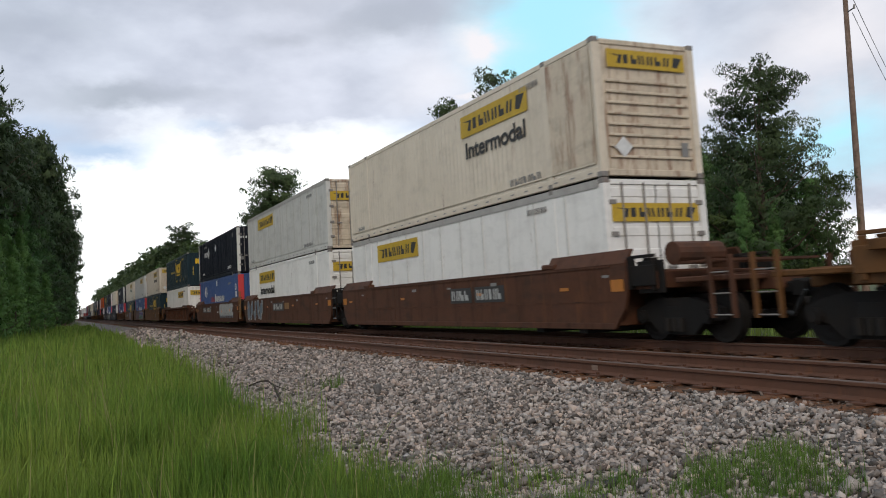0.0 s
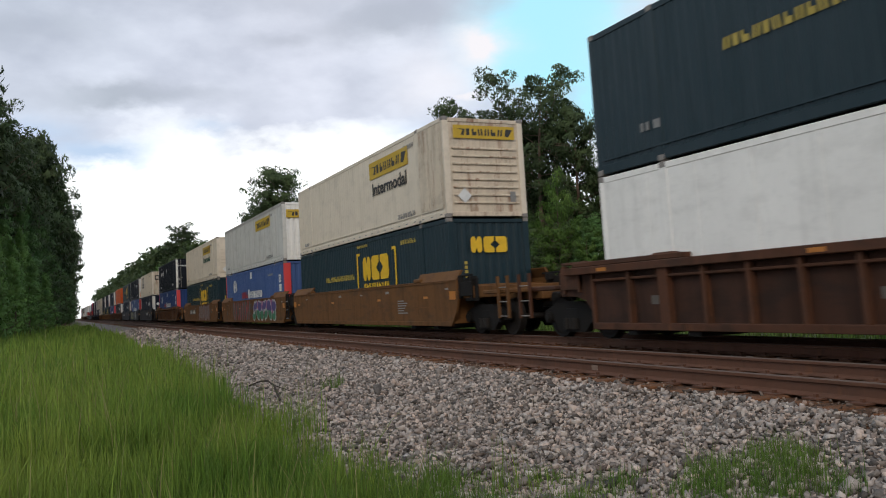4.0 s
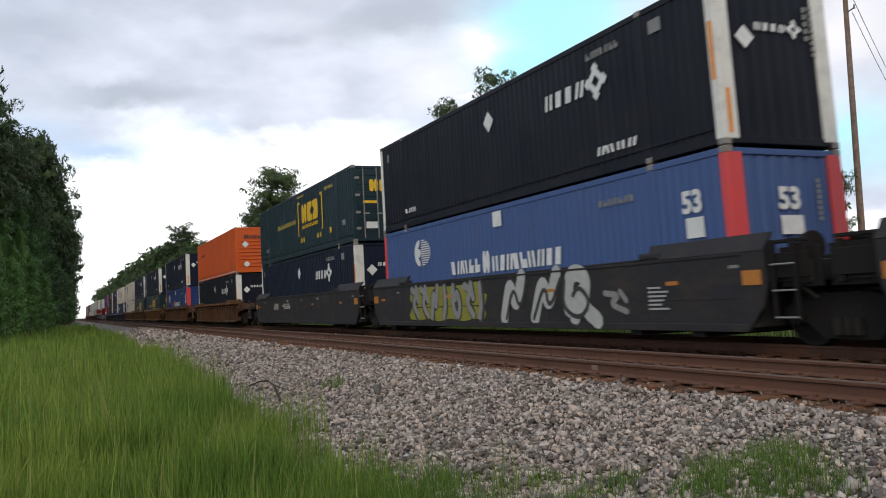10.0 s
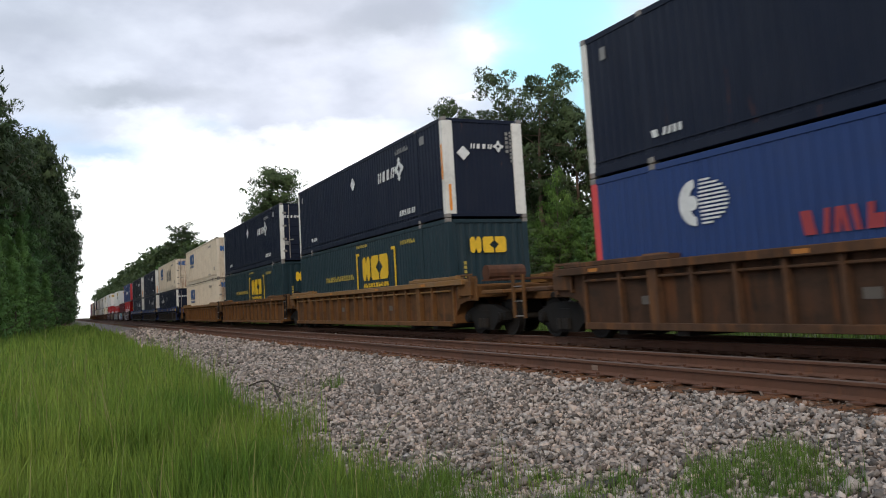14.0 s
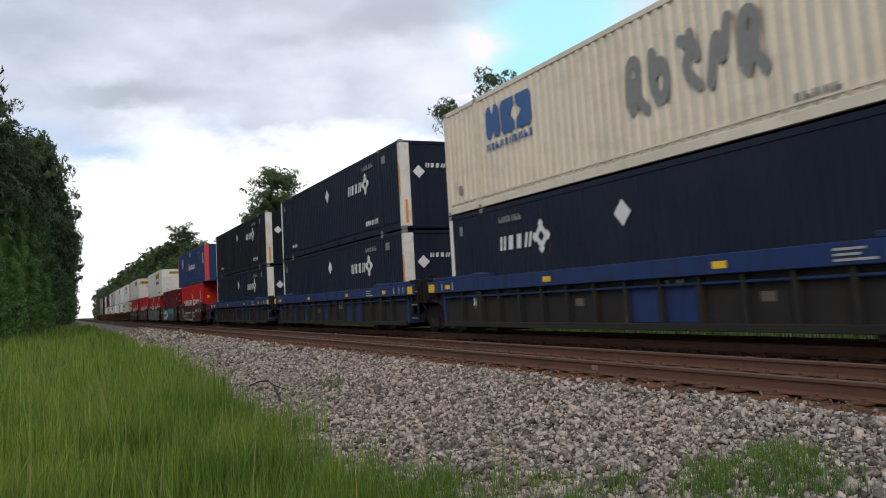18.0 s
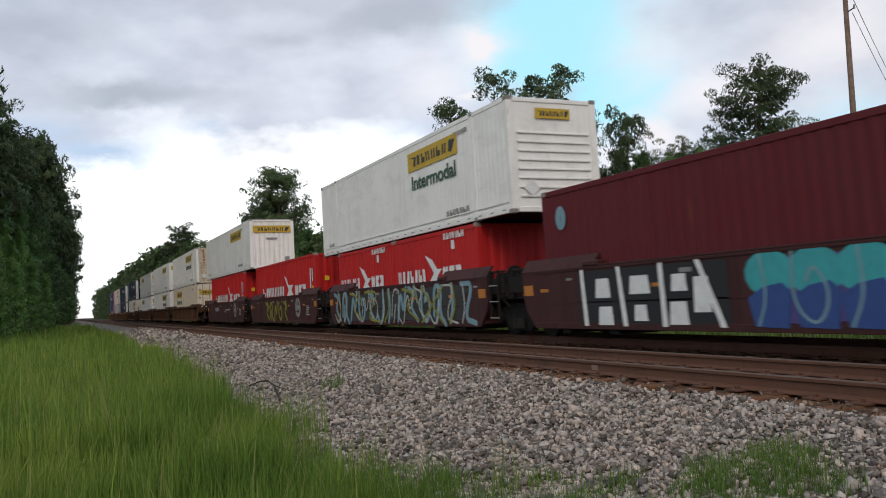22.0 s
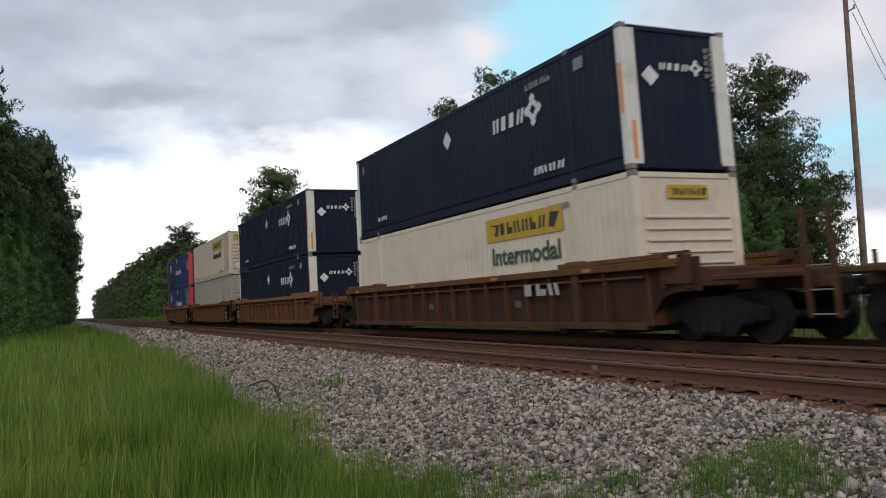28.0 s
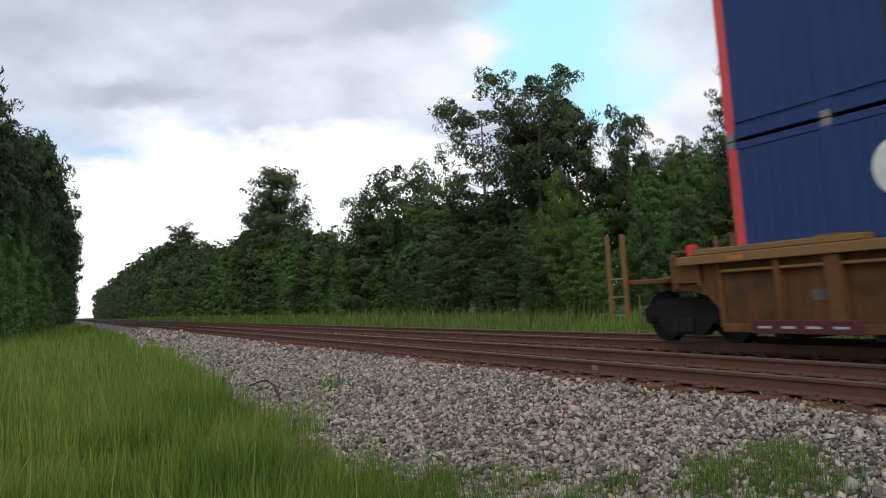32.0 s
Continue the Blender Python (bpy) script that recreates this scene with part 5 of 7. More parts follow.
def navy(front="plain", left_logo=False, body="navy"):
    k = -5.15 if left_logo else 2.65
    d = [("side", "company_mark", glyph_bars(k, 1.74, 1.6, 0.34, 4, 0.12, 2), "m_white", "white company mark as bars"), ("side", "emblem", knot(k + 1.98, 1.94, 0.38), "m_white", "white knot-shaped emblem"),
         tag_bars(k + 1.7 if not left_logo else k, 2.42, 1.15, 0.15, "m_grey", 7, 6), tag_bars(4.5, 0.42, 1.35, 0.17, "m_white", 4, 7), tag_bars(-6.0, 0.45, 0.9, 0.14, "m_white", 3, 9),
         diamond(-0.1, 2.12, 0.27, "side"), ("side", "notice", rect(6.4, 6.75, 2.35, 2.6), "m_grey", ""), ("side", "notice", rect(-7.4, -7.22, 2.3, 2.55), "m_grey", "")]
    if front == "doors":
        d += [("end", "company_mark", glyph_bars(-1.12, 2.14, 0.66, 0.14, 4, 0.1, 2), "m_white", ""), ("end", "emblem", knot(-0.3, 2.21, 0.16), "m_white", ""),
              ("end", "number_marking", glyph_bars(0.15, 2.24, 0.5, 0.13, 4, seed=3), "m_white", ""), ("end", "number_marking", glyph_bars(0.15, 2.02, 0.85, 0.13, 6, seed=5), "m_white", ""),
              diamond(0.88, 1.74, 0.2), ("end", "notice", rect(0.62, 1.06, 0.72, 0.97), "m_white", ""), ("end", "notice", rect(-1.12, -0.92, 0.8, 1.0), "m_grey", ""),
              ("end", "number_marking", glyph_bars(0.2, 1.35, 0.85, 0.2, 7, seed=6), "m_grey", "")]
    else:
        d += [diamond(-0.66, 1.86, 0.21), ("end", "company_mark", glyph_bars(-0.42, 2.0, 0.72, 0.14, 4, 0.1, 2), "m_white", ""), ("end", "emblem", knot(0.48, 2.08, 0.17), "m_white", ""),
              ("end", "number_marking", vertical_bars(0.72, 1.9, 0.65, 5), "m_grey", ""), ("end", "number_marking", vertical_bars(0.86, 1.62, 0.95, 9), "m_grey", "")]
        d += [("side", "post_stripe", shifted(rect(7.93, 8.02, 1.1, 2.1), -0.004), "m_orange", "amber stripe on the post"), ("end", "post_stripe", rect(-1.18, -1.1, 0.2, 0.95), "m_orange", "amber stripe on the post")]
    tone = "navy blue" if body == "navy" else "blackish navy"
    return container(tone + " steel container with white corner posts", 16.15, body, "fine", "post_white", front, "plain", d)


def vertical_bars(x, z, height, count):
    bm = bmesh.new()
    for i in range(count):
        a = z + height * i / count
        prism([(x, a), (x + 0.09, a), (x + 0.09, a + height / count * 0.7), (x, a + height / count * 0.7)], -0.002, 0.002, bm)
    return bm


def striped_oval(cx, cz, r):
    """A solid crescent and, to its right, level stripes that end on an oval."""
    arc = [radians(90 + 12 * i) for i in range(16)]
    bm = prism([(cx - 0.12 + 1.05 * r * math.cos(a), cz + r * math.sin(a)) for a in arc] + [(cx - 0.12 + 0.36 * r * math.cos(a), cz + 0.62 * r * math.sin(a)) for a in reversed(arc)], -0.002, 0.002)
    prism([(cx - 0.20 + 0.14 * math.cos(radians(30 * i)), cz + 0.13 * math.sin(radians(30 * i))) for i in range(12)], -0.002, 0.002, bm)
    for i in range(12):
        z = cz - r + (i + 0.5) * 2 * r / 12
        half = math.sqrt(max(0, r * r - (z - cz) ** 2)) * 1.7
        x0 = cx - 0.05 + 0.18 * abs(z - cz)
        prism([(x0, z - 0.017), (cx + half, z - 0.017), (cx + half, z + 0.017), (x0, z + 0.017)], -0.002, 0.002, bm)
    return bm


def stack_blue(body="blue", front="plain", patch=None, white_word=False):
    d = [("side", "emblem", striped_oval(-4.9, 2.05, 0.40), "m_white", "round emblem of white stripes"),
         ("side", "company_mark", glyph_bars(-2.8, 1.28, 1.8, 0.36, 5, 0.0, 12, 0.12), "m_white" if white_word else "m_red", "faded company mark as bars"),
         ("side", "company_mark", glyph_bars(-0.88, 1.24, 0.42, 0.56, 1, 0.0, 3, 0.1), "m_white", ""), ("side", "company_mark", glyph_bars(-0.36, 1.26, 3.3, 0.38, 9, 0.0, 14, 0.1), "m_white", ""),
         ("side", "placard", rect(-0.2, 0.26, 2.36, 2.74), "m_white", "white placard"), tag_bars(4.4, 2.3, 1.2, 0.13, "m_grey", 7, 4),
         word("53", 6.88, 1.9, 0.38, "m_white", bold=0.02), ("side", "notice", rect(6.95, 7.4, 1.45, 1.8), "m_white", ""),
         word("53", -0.28, 1.86, 0.37, "m_white", "end", 0.02), ("end", "notice", rect(-0.26, 0.24, 1.42, 1.74), "m_white", ""), ("end", "number_marking", vertical_bars(0.62, 1.65, 0.75, 8), "m_grey", ""),
         ("end", "notice", rect(-0.22, 0.28, 0.8, 1.03), "m_grey", "")]
    for x0, x1, mat in patch or ():
        d.append(("side", "repair_panel", shifted(rect(x0, x1, 0.25, 2.72), 0.003), mat, "replaced panel in another colour"))
    return container(("faded " if body == "blue_pale" else "") + "blue steel container with red corner posts", 16.15, body, "fine", "post_red", front, "plain", d)


def bracket_green(front="plain", x=0.0):
    y = "m_yellow"
    d = [("side", "company_mark", glyph_bars(x + 0.6, 1.42, 2.7, 0.84, 3, 0.0, 21, 0.1), y, "yellow company mark as bars"), ("side", "company_mark", glyph_bars(x + 0.65, 1.17, 2.6, 0.15, 10, 0.0, 22), y, "")]
    for a, sgn in ((x - 0.08, 1), (x + 3.93, -1)):
        d.append(("side", "bracket_mark", flat_shape([(a, 0.9), (a + sgn * 0.2, 0.9), (a + sgn * 0.2, 0.98), (a + sgn * 0.13, 0.98), (a + sgn * 0.13, 2.34), (a + sgn * 0.36, 2.34), (a + sgn * 0.36, 2.44), (a, 2.44)][::sgn]), y, ""))
    for a in (0.45, 0.85, 3.1, 3.5):
        d.append(("side", "dot_mark", ring_shape(x + a, 0.68, 0.12, 0.12, 0.115, 12), y, ""))
    d += [("side", "slogan", glyph_bars(x - 4.1, 1.52, 3.7, 0.2, 17, 0, 23), "m_dull_yellow", ""), ("side", "notice", rect(5.0, 5.25, 0.62, 0.85), y, ""), tag_bars(4.4, 2.42, 1.3, 0.14, "m_dull_yellow", 7, 2),
          ("side", "notice", rect(6.7, 7.1, 0.75, 0.95), "m_grey", ""), tag_bars(-6.6, 0.62, 0.7, 0.16, "m_grey", 2, 2), tag_bars(0.0, 2.62, 1.2, 0.1, "m_dull_yellow", 9, 3)]
    d += [("end", "company_mark", glyph_bars(-0.62, 1.9, 1.2, 0.46, 3, 0, 24, 0.1), y, "")]
    if front == "doors":
        d += [("end", "notice", rect(-0.9, -0.3, 1.45, 1.55), y, ""), ("end", "notice", rect(0.3, 0.9, 1.5, 1.6), y, ""), ("end", "notice", rect(0.6, 0.95, 1.0, 1.3), y, ""), ("end", "notice", rect(-0.8, -0.35, 0.5, 0.75), "m_white", "")]
    else:
        d += [("end", "slogan", vertical_bars(-0.85, 0.95, 0.75, 6), "m_dull_yellow", ""), ("end", "notice", rect(-0.28, 0.17, 0.5, 0.73), "m_white", "white notice")]
    return container("dark green steel container with a yellow company mark", 16.15, "green", "fine", None, front, "plain", d)


def cream_mark(front="plain", ink="m_black", tag=None, body="cream", boxed=False):
    x0, x1 = -5.5, -3.15
    if boxed:
        d = [("side", "mark_panel", rect(x0 - 0.1, x1 + 0.1, 1.22, 2.6), ink, "worn black panel with pale marks"), ("side", "company_mark", shifted(glyph_bars(x0 + 0.12, 1.78, x1 - x0 - 0.2, 0.66, 3, 0.0, 31, 0.08), -0.004), "m_cream", ""),
             ("side", "company_mark", shifted(glyph_bars(x0 + 0.12, 1.42, x1 - x0 - 0.2, 0.2, 10, 0, 32), -0.004), "m_cream", ""), ("end", "mark_panel", rect(-0.95, 0.35, 1.86, 2.42), ink, "worn black panel with pale marks"),
             ("end", "company_mark", shifted(glyph_bars(-0.85, 1.98, 1.1, 0.34, 3, 0.0, 33, 0.1), -0.004), "m_cream", "")]
    else:
        d = [("side", "company_mark", glyph_bars(x0, 1.66, x1 - x0, 0.82, 3, 0.0, 31, 0.08), ink, "company mark as bars"), ("side", "company_mark", glyph_bars(x0, 1.38, x1 - x0, 0.17, 10, 0, 32), ink, "")]
    d += [
         tag_bars(4.3, 2.36, 1.35, 0.16, "m_grey", 7, 3), tag_bars(4.3, 0.34, 0.9, 0.12, "m_grey", 5, 4), ("side", "notice", rect(-7.3, -7.1, 0.5, 0.75), "m_grey", ""), ("side", "notice", rect(6.7, 7.1, 0.6, 0.85), "m_grey", "")]
    if tag:
        d.append(("side", "spray_tag", scrawl(0.3, 0.95, 3.7, 1.15, 'aosna', 41, 0.22), tag, "grey spray-painted scrawl"))
    z = 1.9 if front == "plain" else 2.26
    if not boxed:
        d += [("end", "company_mark", glyph_bars(-1.05, z, 1.05, 0.38, 3, 0.0, 33, 0.1), ink, "")]
    return container("cream corrugated container, rust-streaked at its end", 16.15, body, "deep", None, front, "plain", d, end_mat="cream_rust")


def orange_box():
    d = [("side", "company_mark", glyph_bars(-5.9, 1.86, 1.8, 0.2, 9, 0, 51), "m_black", ""), ("end", "company_mark", glyph_bars(-0.74, 2.16, 1.6, 0.24, 9, 0, 52), "m_black", "black company mark as bars"), diamond(-0.66, 1.8, 0.22), diamond(-0.6, 0.55, 0.2),
         ("end", "notice", rect(0.75, 1.0, 0.4, 0.75), "m_grey", ""), ("side", "notice", rect(-0.08, 0.18, 2.1, 2.36), "m_grey", ""), ("side", "notice", rect(-0.04, 0.22, 0.7, 0.95), "m_grey", "")]
    d += [("side", "reflector", rect(-7.8 + 0.75 * i, -7.4 + 0.75 * i, 0.09, 0.15), "m_white", "") for i in range(21)]
    return container("bright orange steel container with black company mark", 16.15, "orange", "fine", None, "slats", "plain", d)


STROKES = {
    "H": (((0, 0), (0, 1)), ((1, 0), (1, 1)), ((0, 0.5), (1, 0.5))), "I": (((0.5, 0), (0.5, 1)), ((0.1, 1), (0.9, 1)), ((0.1, 0), (0.9, 0))),
    "C": (((1, 1), (0, 1), (0, 0), (1, 0)),), "U": (((0, 1), (0, 0), (1, 0), (1, 1)),), "P": (((0, 0), (0, 1), (1, 1), (1, 0.5), (0, 0.5)),),
    "a": (((0, 0.2), (0.15, 1.05), (0.85, 0.95), (0.55, 0.25), (1.05, -0.05)), ((0.2, 0.0), (0.45, 0.55))), "n": (((0, 0), (0.45, 1.0), (0.62, 0.2), (1.05, 1.05)),),
    "s": (((0.05, 1.0), (0.75, 0.85), (0.2, 0.45), (0.95, 0.05)), ((0.7, 1.05), (0.95, 0.6))), "o": (((0.1, 1), (-0.05, 0.3), (0.5, -0.05), (0.95, 0.4), (0.6, 0.85), (0.35, 0.6)),),
    "l": (((0.15, 0), (0.45, 0.4), (0.35, 1)),), "x": (((0, 0), (1, 1)), ((0, 1), (1, 0))), "z": (((0, 1), (1, 1), (0.1, 0.1), (1, 0)),), "j": (((0.8, 1), (0.8, 0.2), (0.4, -0.1), (0, 0.25)),), "-": ()}


def ribbon(bm, pts, wide, smooth, y=0.0):
    """A painted band of even width with round ends along pts."""
    for _ in range(smooth):
        q = [pts[0]]
        for (ax, az), (bx, bz) in zip(pts, pts[1:]):
            q += [(ax * 0.75 + bx * 0.25, az * 0.75 + bz * 0.25), (ax * 0.25 + bx * 0.75, az * 0.25 + bz * 0.75)]
        pts = q + [pts[-1]]
    r = wide / 2
    for (ax, az), (bx, bz) in zip(pts, pts[1:]):
        d = math.hypot(bx - ax, bz - az)
        if d < 1e-4:
            continue
        c, e = (bx - ax) / d, (bz - az) / d
        k = math.atan2(e, c)
        ring = [(bx + r * math.cos(k + radians(t)), bz + r * math.sin(k + radians(t))) for t in (-90, -45, 0, 45, 90)] + [(ax + r * math.cos(k + radians(t)), az + r * math.sin(k + radians(t))) for t in (90, 135, 180, 225, 270)]
        bm.faces.new([bm.verts.new((p, y, q)) for p, q in ring])
        y -= 0.00004


def scrawl(x0, z0, w, h, shapes, seed, stroke=0.16, smooth=2):
    """Spray-painted bands, one shape after another."""
    rng = random.Random(seed)
    bm = bmesh.new()
    step = w / len(shapes)
    m = stroke / 2
    for i, k in enumerate(shapes):
        for line in STROKES[k]:
            tilt = rng.uniform(-0.1, 0.1) if smooth else 0
            ribbon(bm, [(x0 + i * step + m + (step * 0.92 - 2 * m) * (p + tilt * q), z0 + m + (h - 2 * m) * q) for p, q in line], stroke, smooth)
    return bm


def red_box(length=12.19, pair=False):
    if pair:
        d = [("side", "company_mark", glyph_bars(-2.7, 1.15, 2.3, 0.4, 7, 0, 61), "m_white", "white company mark as bars"), ("side", "company_mark", glyph_bars(0.75, 1.15, 1.3, 0.4, 3, 0, 62), "m_white", ""),
             ("side", "pennant_mark", flat_shape([(-0.5, 1.95), (0.0, 1.8), (0.35, 1.5), (0.7, 1.5), (0.35, 1.3), (0.7, 1.05), (-0.35, 1.05), (0.1, 1.4)]), "m_white", "white pennant mark"),
             tag_bars(0.9, 2.3, 1.4, 0.18, "m_white", 7, 3), ("side", "notice", rect(1.4, 1.6, 2.0, 2.25), "m_white", "")]
        return container("red corrugated twenty-foot container with white marks", 6.06, "red", "mid", None, "plain", "plain", d, height=2.59)
    d = [("side", "company_mark", glyph_bars(-4.3, 1.2, 4.7, 0.46, 7, 0, 63, 0.12), "m_white", "white company mark as bars"), ("side", "company_mark", glyph_bars(2.5, 1.16, 2.0, 0.46, 3, 0, 64, 0.15), "m_white", ""),
         ("side", "pennant_mark", flat_shape([(0.45, 2.14), (0.85, 2.06), (1.25, 1.68), (2.2, 1.66), (1.8, 1.45), (2.25, 1.12), (0.85, 1.12), (1.3, 1.45), (0.95, 1.75)]), "m_white", "white pennant mark"),
         ("side", "number_marking", rect(5.18, 5.32, 1.15, 2.28), "m_white", ""), ("side", "number_marking", rect(5.5, 5.62, 1.7, 2.25), "m_white", ""), ("side", "notice", rect(5.5, 5.72, 1.3, 1.5), "m_yellow", ""),
         ("end", "notice", rect(0.3, 0.42, 0.9, 2.2), "m_grey", ""), ("end", "notice", rect(-0.9, -0.7, 1.7, 1.9), "m_yellow", "")]
    return container("red corrugated forty-foot container with white marks", length, "red", "mid", None, "plain", "plain", d)


def maroon_box():
    d = [("side", "emblem", ring_shape(-5.35, 2.25, 0.2, 0.26, 0.19), "m_lightblue", "pale blue round mark"), ("side", "emblem", ring_shape(5.6, 2.0, 0.14, 0.14, 0.13), "m_white", "")]
    return container("maroon corrugated forty-foot container", 12.19, "maroon", "mid", None, "doors", "plain", d)


def grey_box():
    d = [("side", "notice", rect(5.4, 5.7, 1.2, 1.8), "m_grey", "")]
    return container("plain grey steel container with slatted end", 16.15, "grey", "fine", None, "slats", "plain", d)


# ---------------------------------------------------------------- well cars
AXLE_R = 0.46


def wheel_mesh():
    def make():
        bm = bmesh.new()
        prof = [(0.0, 0.06), (0.0, 0.14), (-0.03, 0.16), (-0.03, 0.34), (-0.02, 0.40), (-0.03, AXLE_R), (0.09, AXLE_R - 0.006), (0.10, AXLE_R + 0.028), (0.13, AXLE_R + 0.028), (0.13, 0.40), (0.08, 0.36), (0.07, 0.16), (0.11, 0.14), (0.11, 0.06)]
        for s in (-1, 1):
            rings = []
            for i in range(16):
                a = 2 * math.pi * i / 16
                rings.append([bm.verts.new((r * math.sin(a), s * (0.80 - y), r * math.cos(a))) for y, r in prof])
            for i in range(16):
                p, q = rings[i], rings[(i + 1) % 16]
                for j in range(len(prof) - 1):
                    bm.faces.new((p[j], p[j + 1], q[j + 1], q[j]))
        cyl(bm, (0, -1.02, 0), (0, 1.02, 0), 0.075, seg=12)
        for s in (-1, 1):
            for i in range(3):
                a = 2 * math.pi * i / 3
                box(bm, math.sin(a) * 0.045 - 0.014, math.sin(a) * 0.045 + 0.014, s * 1.02 - 0.012, s * 1.02 + 0.012, math.cos(a) * 0.045 - 0.014, math.cos(a) * 0.045 + 0.014)
        bmesh.ops.recalc_face_normals(bm, faces=bm.faces)
        return mesh_of(bm, "wheelset", M["wheel"])
    return cached("wheelset", make)


def side_frame_mesh():
    def make():
        bm = bmesh.new()
        arch = [(-1.12, 0.60), (-1.12, 0.40), (-0.72, 0.36), (-0.45, 0.14), (0.45, 0.14), (0.72, 0.36), (1.12, 0.40), (1.12, 0.60), (0.75, 0.72), (0.35, 0.80), (-0.35, 0.80), (-0.75, 0.72)]
        prism(arch, -0.09, 0.09, bm)
        for s in (-1, 1):
            cyl(bm, (s * 0.89, -0.17, 0.46), (s * 0.89, 0.12, 0.46), 0.13, seg=12)
            cyl(bm, (s * 0.89, -0.20, 0.46), (s * 0.89, -0.17, 0.46), 0.09, seg=12)
        bmesh.ops.recalc_face_normals(bm, faces=bm.faces)
        return mesh_of(bm, "side_frame", M["steel_dark"])
    return cached("side_frame", make)


WHEELSETS = []


def bogie(parent, x):
    b = part("bogie", cached("bolster", lambda: mesh_of(boxes((-0.22, 0.22, -1.12, 1.12, 0.36, 0.66), (-0.5, 0.5, -0.35, 0.35, 0.55, 0.85), bevel=0.02), "bolster", M["steel_dark"])), None, parent, "four-wheel bogie in oily black steel", (x, 0, 0))
    spring = cached("springs", lambda: mesh_of(cyl(cyl(cyl(bmesh.new(), (-0.17, 0, 0.2), (-0.17, 0, 0.44), 0.075), (0.17, 0, 0.2), (0.17, 0, 0.44), 0.075), (0, 0.02, 0.2), (0, 0.02, 0.44), 0.075), "spring", M["wheel"]))
    for s in (-1, 1):
        o = part("side_frame", side_frame_mesh(), None, b, "", (0, s * 1.02, 0))
        if s > 0:
            o.rotation_euler = (0, 0, math.pi)
        part("spring", spring, None, b, "", (0, s * 1.15, 0))
    for s in (-1, 1):
        w = part("wheelset", wheel_mesh(), None, b, "worn steel wheels on their axle", (s * 0.89, 0, AXLE_R))
        WHEELSETS.append((w, s))


CAR_LABEL = {"car_rust": "rust-brown", "car_mustard": "weathered mustard-yellow", "car_brown": "dirty brown", "car_black": "sooty dark grey", "car_blue": "blue and black", "car_maroon": "dark maroon"}


def leaning_guide(x0, x1, z0, z1):
    """A plate along the top of the side at a car's end, leaning inwards, with its inner fold."""
    bm = bmesh.new()
    ring = [(-0.01, z0), (0.17, z1), (0.22, z1), (0.22, z1 - 0.03), (0.06, z0)]
    lo, hi = [bm.verts.new((x0 - 0.06 * (z > z0 + 0.05), y, z)) for y, z in ring], [bm.verts.new((x1, y, z)) for y, z in ring]
    for i in range(5):
        j = (i + 1) % 5
        bm.faces.new((lo[i], lo[j], hi[j], hi[i]))
    bm.faces.new(lo)
    bm.faces.new(hi[::-1])
    bmesh.ops.recalc_face_normals(bm, faces=bm.faces)
    return bm


